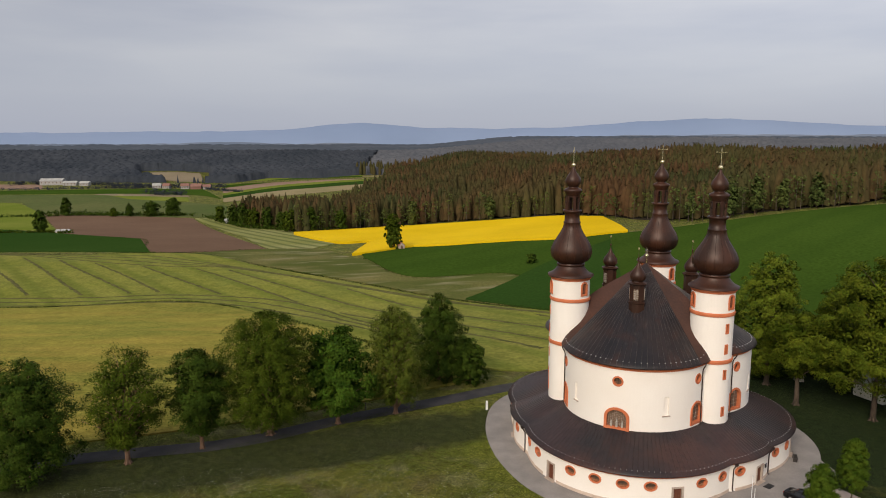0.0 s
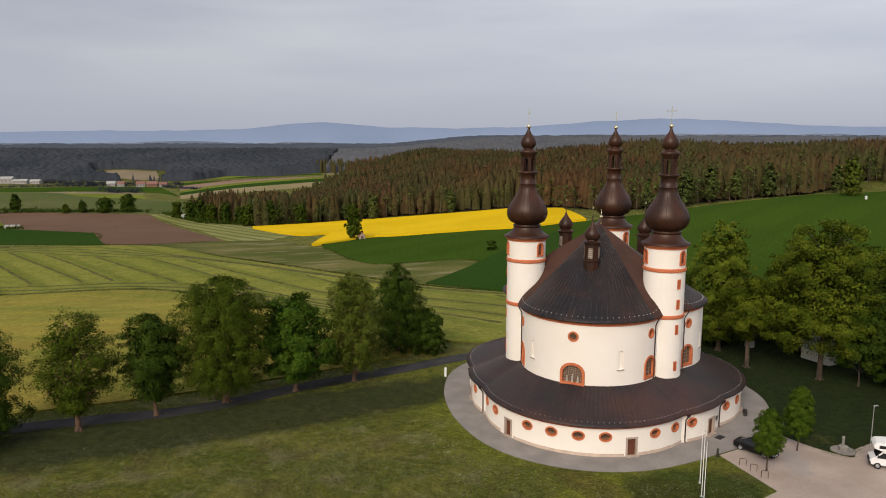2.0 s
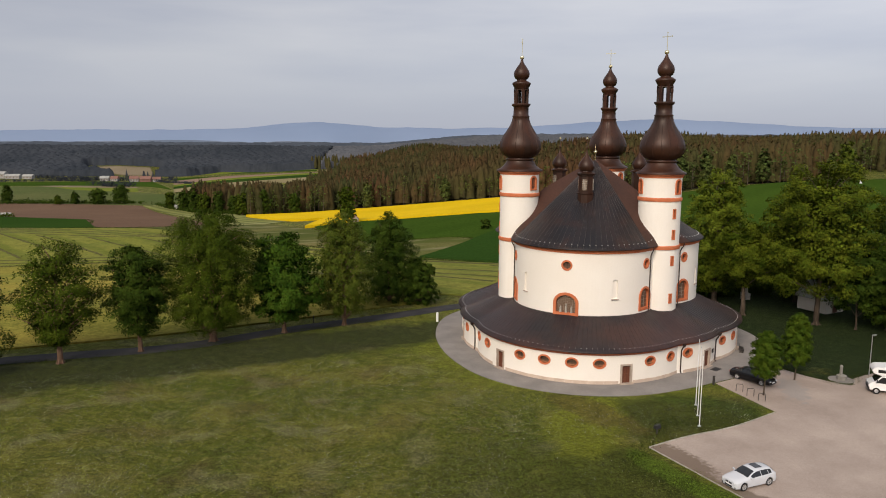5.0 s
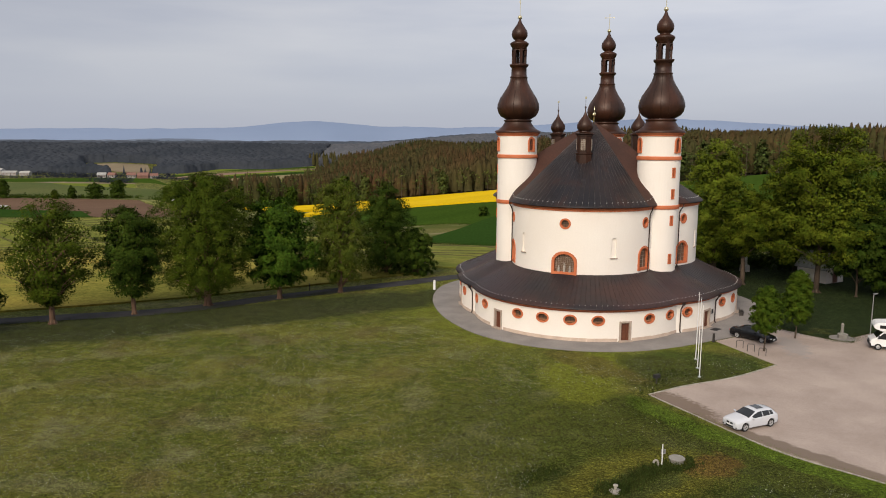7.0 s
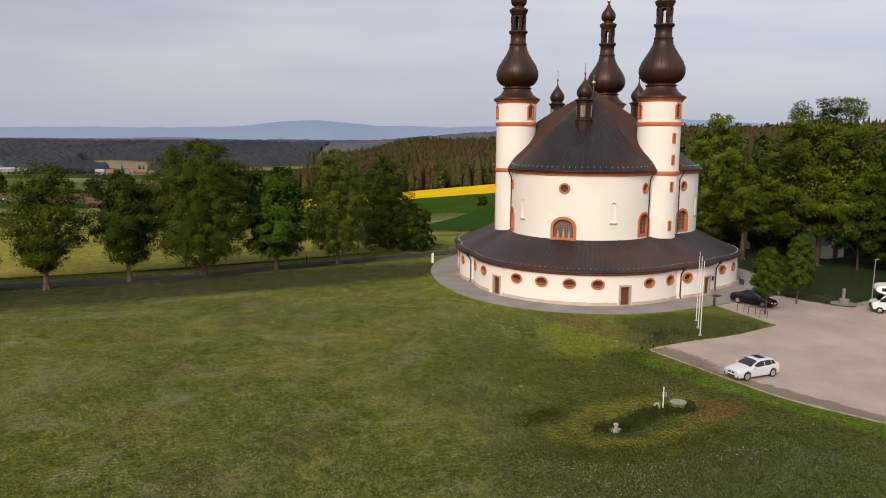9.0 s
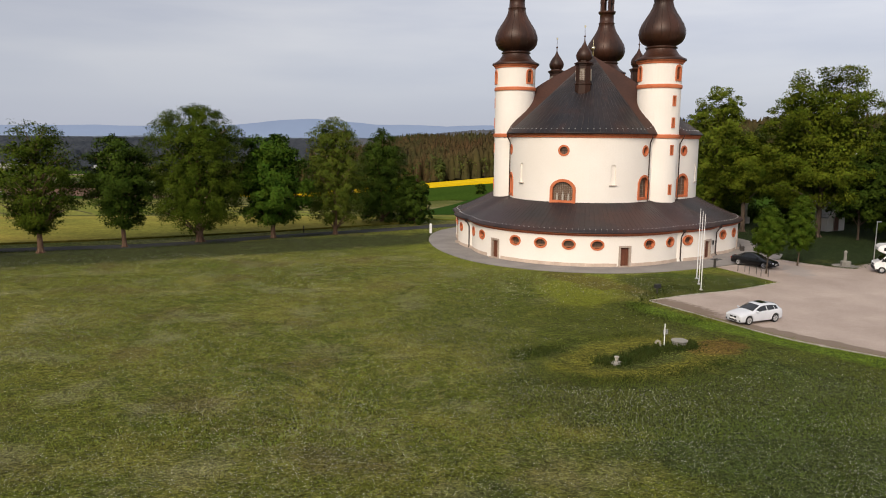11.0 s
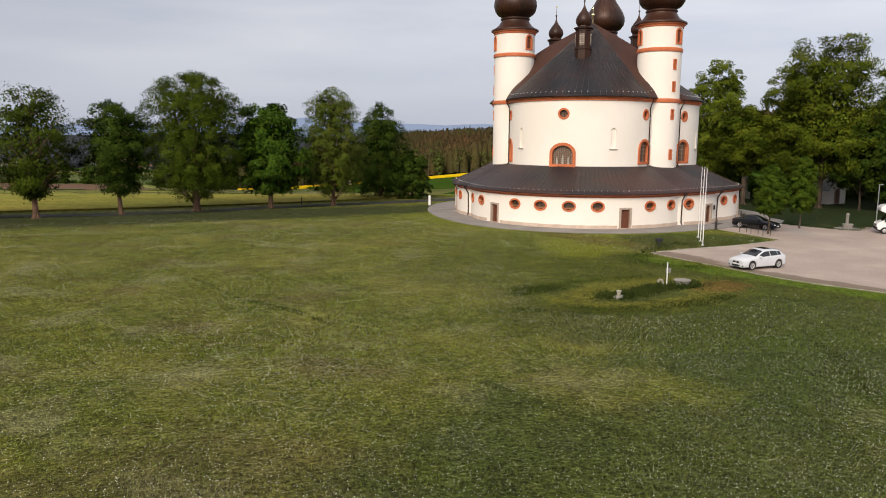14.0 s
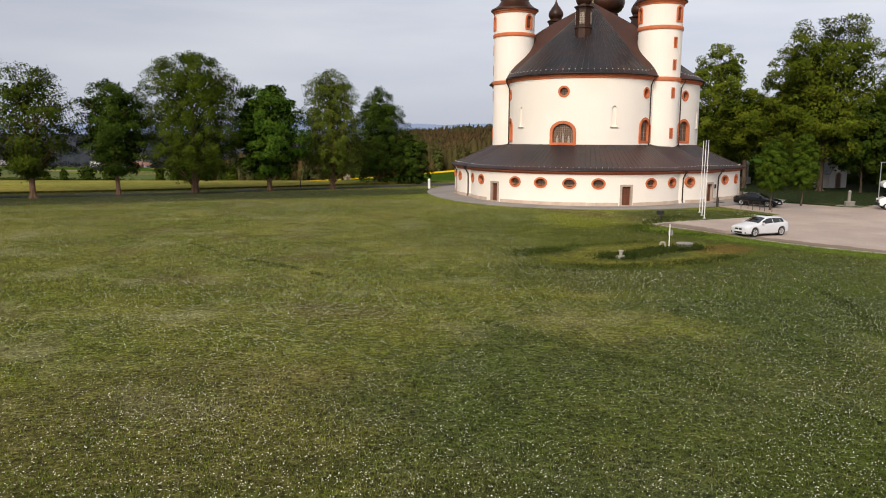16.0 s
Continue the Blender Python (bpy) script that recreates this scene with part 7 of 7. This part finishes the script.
                grid.append([(x, side * (ya + (yb - ya) * v), za + (zb - za) * v) for v in (0.10, 0.5, 0.90)])
            part("side_window", pane(grid, (0, side * 0.012, 0.004)), M_CARGLASS, c, "dark tinted glass")
    for x in wheel_x:
        for side in (-1, 1):
            turn_m = Matrix.Translation((x, side * track, wheel_r)) @ Matrix.Rotation(radians(90), 4, "X")
            bm = lathe([(wheel_r * 0.66, -0.10), (wheel_r * 0.92, -0.115), (wheel_r, -0.08), (wheel_r, 0.08), (wheel_r * 0.92, 0.115), (wheel_r * 0.66, 0.10), (wheel_r * 0.66, -0.10)], 28)
            bm.transform(turn_m)
            wheel = part("wheel", bm, M_TYRE, c, "black tyre")
            bm = lathe([(0.02, -0.02), (wheel_r * 0.66, -0.02), (wheel_r * 0.66, 0.02), (0.02, 0.02)], 24)
            bm.transform(turn_m)
            part("brake_disc", bm, M_DARKPL, wheel)
            bm = bmesh.new()
            for k in range(5):
                a = 2 * math.pi * k / 5
                for d in (-0.10, 0.10):
                    box(bm, wheel_r * 0.34 * math.cos(a + d), wheel_r * 0.34 * math.sin(a + d), 0, wheel_r * 0.60, 0.028, 0.17, math.degrees(a + 1.4 * d))
            lathe([(wheel_r * 0.58, -0.095), (wheel_r * 0.67, -0.10), (wheel_r * 0.67, 0.10), (wheel_r * 0.58, 0.095), (wheel_r * 0.58, -0.095)], 28, bm=bm)
            bm.transform(turn_m)
            part("rim", bm, M_RIM, wheel, "silver alloy rim")
            well = lathe([(0.02, -0.02), (wheel_r * 1.12, -0.02), (wheel_r * 1.12, 0.02), (0.02, 0.02)], 28)
            well.transform(Matrix.Translation((x, side * 0.60, wheel_r * 1.04)) @ Matrix.Rotation(radians(90), 4, "X"))
            part("wheel_well", well, M_DARKPL, c)
    nose, tail = stations[0], stations[-1]
    for side in (-1, 1):
        part("headlight", box(bmesh.new(), nose[0] - 0.13, side * 0.60, nose[3] + 0.035, 0.34, 0.24, 0.11, -side * 34, 0.03), M_LAMP, c, "clear headlight")
        part("tail_light", box(bmesh.new(), tail[0] + 0.08, side * 0.62, tail[3] + 0.06, 0.16, 0.26, 0.15, side * 16, 0.02), M_REDLENS, c, "red tail light")
        part("wing_mirror", box(bmesh.new(), mirror_x, side * 0.93, 0.97, 0.12, 0.22, 0.13, side * 12, 0.03), paint, c)
        part("grille", box(bmesh.new(), nose[0] + 0.005, side * 0.17, nose[3] - 0.04, 0.05, 0.27, 0.15, -side * 4, 0.03), M_DARKPL, c, "black grille half")
        part("air_intake", box(bmesh.new(), nose[0] - 0.07, side * 0.58, nose[2] + 0.09, 0.12, 0.26, 0.12, -side * 22, 0.02), M_DARKPL, c)
        for x0, x1 in side_panes[:2]:
            part("door_handle", box(bmesh.new(), x1 + 0.14, side * 0.875, 0.80, 0.18, 0.03, 0.025, 0, 0.008), paint, c)
    part("air_intake", box(bmesh.new(), nose[0] - 0.015, 0, nose[2] + 0.09, 0.10, 0.72, 0.12, 0, 0.02), M_DARKPL, c)
    part("number_plate", box(bmesh.new(), nose[0] + 0.02, 0, nose[2] + 0.21, 0.03, 0.5, 0.10), M_WHITE, c, "blank pale plate")
    return c


HATCH = [(2.05, 0.68, 0.22, 0.58, 0.68, 0.58), (1.98, 0.80, 0.18, 0.66, 0.75, 0.68), (1.68, 0.86, 0.17, 0.74, 0.85, 0.72), (0.88, 0.88, 0.17, 0.87, 0.97, 0.74), (0.52, 0.88, 0.17, 0.89, 1.16, 0.68), (0.12, 0.88, 0.17, 0.905, 1.35, 0.62),
         (-0.30, 0.88, 0.17, 0.92, 1.42, 0.60), (-0.80, 0.88, 0.17, 0.94, 1.40, 0.58), (-1.30, 0.875, 0.17, 0.97, 1.365, 0.56), (-1.62, 0.865, 0.19, 1.00, 1.30, 0.55), (-1.90, 0.84, 0.22, 0.97, 1.05, 0.62), (-2.02, 0.79, 0.25, 0.76, 0.86, 0.65), (-2.06, 0.72, 0.28, 0.58, 0.66, 0.60)]
white_car = car("white_car", "white hatchback with a sunroof parked on the gravel", (28.4, 51.26, 0.04), 199, HATCH, M_CARWHITE, (1.30, -1.26), 0.33, 0.755, (0.86, 0.16), (-1.63, -1.88), ((0.56, -0.40), (-0.46, -1.15), (-1.19, -1.50)), 0.66)
part("sunroof", box(bmesh.new(), -0.52, 0, 1.448, 0.66, 0.78, 0.012, 0, 0.004), M_CARGLASS, white_car, "dark glass sunroof")
SEDAN = [(2.38, 0.62, 0.24, 0.56, 0.64, 0.52), (2.28, 0.78, 0.20, 0.64, 0.73, 0.62), (1.85, 0.87, 0.18, 0.72, 0.83, 0.68), (0.98, 0.90, 0.18, 0.86, 0.95, 0.72), (0.58, 0.90, 0.18, 0.89, 1.15, 0.66), (0.10, 0.90, 0.18, 0.91, 1.37, 0.60),
         (-0.30, 0.90, 0.18, 0.92, 1.43, 0.58), (-0.85, 0.90, 0.18, 0.93, 1.41, 0.57), (-1.35, 0.895, 0.18, 0.95, 1.24, 0.56), (-1.75, 0.89, 0.20, 0.96, 1.03, 0.66), (-2.25, 0.83, 0.24, 0.92, 0.99, 0.66), (-2.38, 0.72, 0.28, 0.68, 0.82, 0.60)]
car("black_car", "black saloon parked beside a young tree", (40.5, 75.07, 0.06), -55, SEDAN, M_BLACK, (1.46, -1.40), 0.33, 0.775, (0.94, 0.16), (-0.92, -1.70), ((0.58, -0.30), (-0.38, -1.10), (-1.16, -1.45)), 0.70)

camper = thing("camper_van", "white camper van with an overhanging sleeping cab", "camper van", (54.35, 70.15, 0.04), 154)
bm = bmesh.new()
prism(bm, Matrix.Identity(4), [(-3.5, 0.45), (1.35, 0.45), (1.35, 2.0), (2.15, 2.05), (2.9, 2.30), (3.02, 2.60), (2.72, 2.92), (1.5, 3.04), (-3.5, 3.04)], -1.08, 1.08)
bmesh.ops.bevel(bm, geom=bm.edges[:], offset=0.07, segments=2, affect="EDGES")
part("body", bm, M_WHITE, camper)
bm = prism(bmesh.new(), Matrix.Identity(4), [(1.30, 0.40), (3.14, 0.40), (3.20, 0.85), (3.02, 1.14), (2.66, 1.28), (1.98, 2.04), (1.30, 2.04)], -0.96, 0.96)
bmesh.ops.bevel(bm, geom=bm.edges[:], offset=0.06, segments=2, affect="EDGES")
part("cab", bm, M_WHITE, camper)
for s in (-1, 1):
    m = Matrix.Translation((0, s * 0.965, 0)) if s > 0 else Matrix.Translation((0, -0.965, 0))
    part("cab_window", prism(bmesh.new(), m, [(1.55, 1.20), (2.58, 1.22), (2.02, 1.86), (1.55, 1.86)], -0.012, 0.012), M_CARGLASS, camper, "dark tinted glass")
    part("bed_window", prism(bmesh.new(), Matrix.Translation((0, s * 1.09, 0)), [(1.75, 2.38), (2.45, 2.38), (2.45, 2.72), (1.75, 2.72)], -0.012, 0.012), M_CARGLASS, camper, "dark tinted glass")
    part("side_window", prism(bmesh.new(), Matrix.Translation((0, s * 1.09, 0)), [(-1.6, 1.6), (-0.4, 1.6), (-0.4, 2.2), (-1.6, 2.2)], -0.012, 0.012), M_CARGLASS, camper, "dark tinted glass")
    part("headlight", box(bmesh.new(), 3.06, s * 0.76, 0.98, 0.26, 0.26, 0.24, 0, 0.04), M_LAMP, camper, "clear headlight")
    part("wing_mirror", box(bmesh.new(), 2.45, s * 1.12, 1.42, 0.12, 0.2, 0.34, 0, 0.03), M_DARKPL, camper)
    for x in (2.45, -1.4):
        bm = lathe([(0.2, -0.11), (0.32, -0.12), (0.345, -0.08), (0.345, 0.08), (0.32, 0.12), (0.2, 0.11), (0.2, -0.11)], 24)
        tm = Matrix.Translation((x, s * 0.93, 0.345)) @ Matrix.Rotation(radians(90), 4, "X")
        bm.transform(tm)
        wheel = part("wheel", bm, M_TYRE, camper, "black tyre")
        bm = lathe([(0.02, -0.075), (0.09, -0.09), (0.17, -0.06), (0.2, -0.09), (0.2, 0.09), (0.17, 0.06), (0.09, 0.09), (0.02, 0.075)], 20)
        bm.transform(tm)
        part("rim", bm, M_STEEL, wheel, "grey steel rim")
part("windscreen", prism(bmesh.new(), Matrix.Identity(4), [(2.64, 1.315), (2.03, 2.0), (2.06, 2.03), (2.67, 1.345)], -0.84, 0.84), M_CARGLASS, camper, "dark tinted glass")
part("bumper", box(bmesh.new(), 3.12, 0, 0.55, 0.2, 1.9, 0.32, 0, 0.05), M_DARKPL, camper)
part("grille", box(bmesh.new(), 3.19, 0, 0.86, 0.06, 0.9, 0.14, 0, 0.02), M_DARKPL, camper)

# ---- small things on the meadow and forecourt ----
for (x, y), h in (((31.16, 68.2), 6.85), ((30.18, 65.4), 6.92), ((29.27, 62.8), 6.92)):
    fp = thing("flagpole", "slender white flagpole without a flag", "flagpole", (x, y, 0), 0, "three flagpoles")
    part("base_plate", lathe([(0.16, -0.05), (0.16, 0.06), (0.09, 0.10), (0.02, 0.10)], 14), M_STEEL, fp)
    part("pole", tube([(0, 0, 0.0), (0, 0, h * 0.5), (0, 0, h)], 0.045, 10, taper=0.025), M_WHITE, fp)
    part("cap", lathe([(0.05, h - 0.02), (0.06, h + 0.03), (0.02, h + 0.08)], 10), M_STEEL, fp)
for x, y in ((37.46, 71.83), (37.97, 70.41), (38.43, 68.89)):
    hoop = thing("bicycle_hoop", "plain steel bicycle hoop on gravel", "bicycle rack", (x, y, 0.04), -18, "bicycle hoops")
    part("bar", tube([(-0.34, 0, -0.05), (-0.34, 0, 0.74), (-0.28, 0, 0.82), (0.28, 0, 0.82), (0.34, 0, 0.74), (0.34, 0, -0.05)], 0.03, 8), M_IRON, hoop)
wb = thing("stone_bollard", "white-painted stone post beside the lane", "bollard", (6.57, 103.33, 0))
part("post", lathe([(0.19, -0.1), (0.18, 1.25), (0.15, 1.36), (0.06, 1.42), (0.02, 1.42)], 16), M_WHITE, wb)
db = thing("bollard", "dark grey light bollard at the forecourt", "bollard", (35.64, 74.16, 0.05))
part("post", lathe([(0.13, 0), (0.13, 0.75), (0.11, 0.78), (0.11, 0.86), (0.15, 0.9), (0.14, 0.96), (0.02, 0.98)], 14), M_IRON, db)
fl = thing("floodlight", "black floodlight box on a short post", "floodlight", (24.6, 61.19, 0), 25)
part("post", box(bmesh.new(), 0, 0, 0.28, 0.1, 0.1, 0.6), M_IRON, fl)
part("lamp_head", box(bmesh.new(), 0, 0, 0.72, 0.62, 0.3, 0.36, 0, 0.03), M_DARKPL, fl)
part("lens", box(bmesh.new(), 0, 0.16, 0.72, 0.52, 0.02, 0.26), M_LAMP, fl)
bench = thing("bench", "dark wooden bench against the church wall", "bench", (CX + polar(19.15, 337.5)[0], CY + polar(19.15, 337.5)[1], 0.05), 337.5 - 270)
for dy in (0.0, 0.16, 0.32):
    part("seat_slat", box(bmesh.new(), 0, -dy, 0.45, 1.7, 0.12, 0.04, 0, 0.01), M_IRON, bench)
for dz in (0.60, 0.76):
    part("back_slat", box(bmesh.new(), 0, 0.10 + dz * 0.05, dz, 1.7, 0.035, 0.12, 0, 0.01), M_IRON, bench)
for x in (-0.65, 0.65):
    part("leg", box(bmesh.new(), x, -0.12, 0.21, 0.06, 0.45, 0.42), M_IRON, bench)
    part("leg", box(bmesh.new(), x, 0.13, 0.42, 0.06, 0.05, 0.84), M_IRON, bench)
mo = thing("stone_fountain", "pale stone pillar rising from an eight-sided trough", "monument", (50.84, 75.07, 0), 15)
part("paving", lathe([(1.35, -0.1), (1.35, 0.05), (0.02, 0.06)], 28), M_PAVE, mo, "round gravel surround")
part("trough", lathe([(0.50, 0.0), (0.52, 0.42), (0.55, 0.46), (0.55, 0.54), (0.46, 0.55), (0.02, 0.50)], 8), M_CONCRETE, mo, "low eight-sided stone trough")
part("pillar", box(bmesh.new(), 0.0, 0.12, 1.0, 0.25, 0.23, 1.05, 0, 0.04), M_CONCRETE, mo)
part("capital", lathe([(0.17, 1.48), (0.19, 1.55), (0.15, 1.64), (0.08, 1.72), (0.02, 1.74)], 12, (0.0, 0.12, 0)), M_CONCRETE, mo)
la = thing("street_lamp", "slim grey street lamp at the car park's edge", "street lamp", (55.09, 76.59, 0), 20)
part("pole", tube([(0, 0, -0.1), (0, 0, 2.4), (0, 0, 4.7)], 0.06, 10, taper=0.04), M_STEEL, la)
part("lamp_head", box(bmesh.new(), 0.28, 0, 4.72, 0.62, 0.2, 0.09, 0, 0.02), M_STEEL, la)
rg = thing("manhole_shaft", "raised concrete manhole with a pale round cover", "manhole", (20.29, 45.29, 0))
part("shaft_ring", lathe([(0.46, -0.2), (0.46, 0.22), (0.44, 0.26), (0.02, 0.26)], 32), M_CONCRETE, rg)
part("cover", lathe([(0.54, 0.25), (0.55, 0.30), (0.51, 0.33), (0.02, 0.34)], 32), M_CONCRETE, rg, "pale concrete cover")
po = thing("marker_post", "white marker post with a small grey sign", "post", (18.98, 44.58, 0))
part("post", tube([(0, 0, -0.1), (0, 0, 0.8), (0, 0, 1.62)], 0.036, 8), M_WHITE, po)
part("sign", box(bmesh.new(), 0.10, 0.10, 1.05, 0.34, 0.02, 0.32, 12), M_MUZZLE, po, "small grey sign plate")
for k in range(3):
    part("lettering", box(bmesh.new(), 0.10, 0.085, 1.13 - 0.07 * k, 0.22, 0.006, 0.02, 12), M_DARKPL, po)
vp = thing("vent_pipe", "bent pale vent pipe in the tall grass", "vent pipe", (18.75, 44.68, -0.12))
part("pipe", tube([(0, 0, -0.1), (0, 0, 0.42), (-0.05, 0, 0.54), (-0.17, 0, 0.58), (-0.28, 0, 0.52), (-0.31, 0, 0.40)], 0.075, 10), M_KERB, vp)
st = thing("boundary_stone", "grey stone slab with a white cap in the grass", "stone", (14.82, 41.34, 0), 20)
part("slab", lathe([(0.45, -0.1), (0.42, 0.08), (0.25, 0.15), (0.02, 0.17)], 7), M_CONCRETE, st)
part("cap", lathe([(0.10, 0.12), (0.10, 0.38), (0.16, 0.40), (0.16, 0.46), (0.02, 0.48)], 14), M_KERB, st)
sp = thing("gate_post", "thin iron post beside the lane", "post", (-11.57, 103.33, 0))
part("post", box(bmesh.new(), 0, 0, 0.5, 0.12, 0.12, 1.2), M_IRON, sp)
fp2 = thing("stone_bollard", "white field post at the far lane", "bollard", (209, 315, land(209, 315)))
part("post", box(bmesh.new(), 0, 0, 0.9, 0.8, 0.8, 2.2, 0, 0.1), M_WHITE, fp2)

# ---- meadow growth: grass tufts and clover heads ----
rng = np.random.default_rng(5)


def meadow_points(n, y0, y1, patch, bias):
    """Random spots on the open meadow, thicker in patches."""
    y = y0 + (y1 - y0) * rng.uniform(size=n) ** bias
    x = rng.uniform(-0.64, 0.64, n) * (y + 8) + 2
    p = np.sin(x * 0.21 + 1.3 * np.sin(y * 0.13)) * np.sin(y * 0.17 + 1.7 * np.sin(x * 0.11)) + 0.5 * np.sin(x * 0.63 + y * 0.41) * np.sin(y * 0.57 - x * 0.2)
    keep = rng.uniform(size=n) < np.clip(0.45 + patch * p, 0.04, 1.0)
    keep &= ~inside(x, y, edge_low[::-1] + edge_up + [(35.9, 74.4), (46, 80), (95, 92), (95, 20)])
    keep &= (x < 45) | (y < 60)
    keep &= np.hypot(x - CX, y - CY) > 25.5
    keep &= ((x - 16.8) / 6.0) ** 2 + ((y - 42.6) / 4.0) ** 2 > 1
    keep &= (y < 84 + 0.5 * (x + 39)) | (x > 8)
    return x[keep], y[keep]


x, y = meadow_points(310000, 9, 84, 0.25, 0.92)
# none on the trodden ring round the manhole nor on the fresh strip beside the gravel, few on the dark green patch above
c, d = math.cos(radians(28)), math.sin(radians(28))
u, w = (x - 17.4) * c + (y - 43.0) * d, (y - 43.0) * c - (x - 17.4) * d
bare = (u / 9.0) ** 2 + (w / 5.6) ** 2 < 1
strip = np.array(edge_low)
bare |= (np.hypot(x[:, None] - strip[None, ::2, 0], y[:, None] - strip[None, ::2, 1]).min(1) < 3.6) & (y < 59)
bare |= rng.uniform(size=len(x)) < np.clip((y - 26) / 60, 0, 0.45)
bare |= y > 79 + 0.38 * (x + 40)
bare |= (((x - 17.0) / 7.5) ** 2 + ((y - 53.5) / 8.0) ** 2 < 1) & (rng.uniform(size=len(x)) < 0.85)
x, y = x[~bare], y[~bare]
n = len(x)
s = rng.uniform(0.0055, 0.0145, n) * (1 + y / 90)
nrm = np.stack([rng.normal(0, 0.35, n), rng.normal(-0.30, 0.35, n), np.ones(n)], 1)
nrm /= np.linalg.norm(nrm, axis=1)[:, None]
u = np.cross(nrm, np.stack([np.cos(x * 91), np.sin(x * 91), np.zeros(n)], 1))
u /= np.linalg.norm(u, axis=1)[:, None]
w = np.cross(nrm, u)
at = np.stack([x, y, rng.uniform(0.06, 0.16, n)], 1)
q = [at + s[:, None] * (u * c + w * d) for c, d in ((1.25, 0), (-0.6, 1.05), (-0.6, -1.05))]
tagged(raw("clover_heads", np.stack(q, 1).reshape(-1, 3), np.arange(3 * n).reshape(n, 3), M_FLOWER), "small white clover heads strewn over the meadow", "flowers", kind="stuff")

spots = [meadow_points(300000, 9, 34, 0.2, 1.35), meadow_points(330000, 30, 84, 0.2, 1.1)]
v1, f1 = blades(*spots[0], 0.04, 0.12, 0.012, rng)
v2, f2 = blades(*spots[1], 0.05, 0.15, 0.026, rng)
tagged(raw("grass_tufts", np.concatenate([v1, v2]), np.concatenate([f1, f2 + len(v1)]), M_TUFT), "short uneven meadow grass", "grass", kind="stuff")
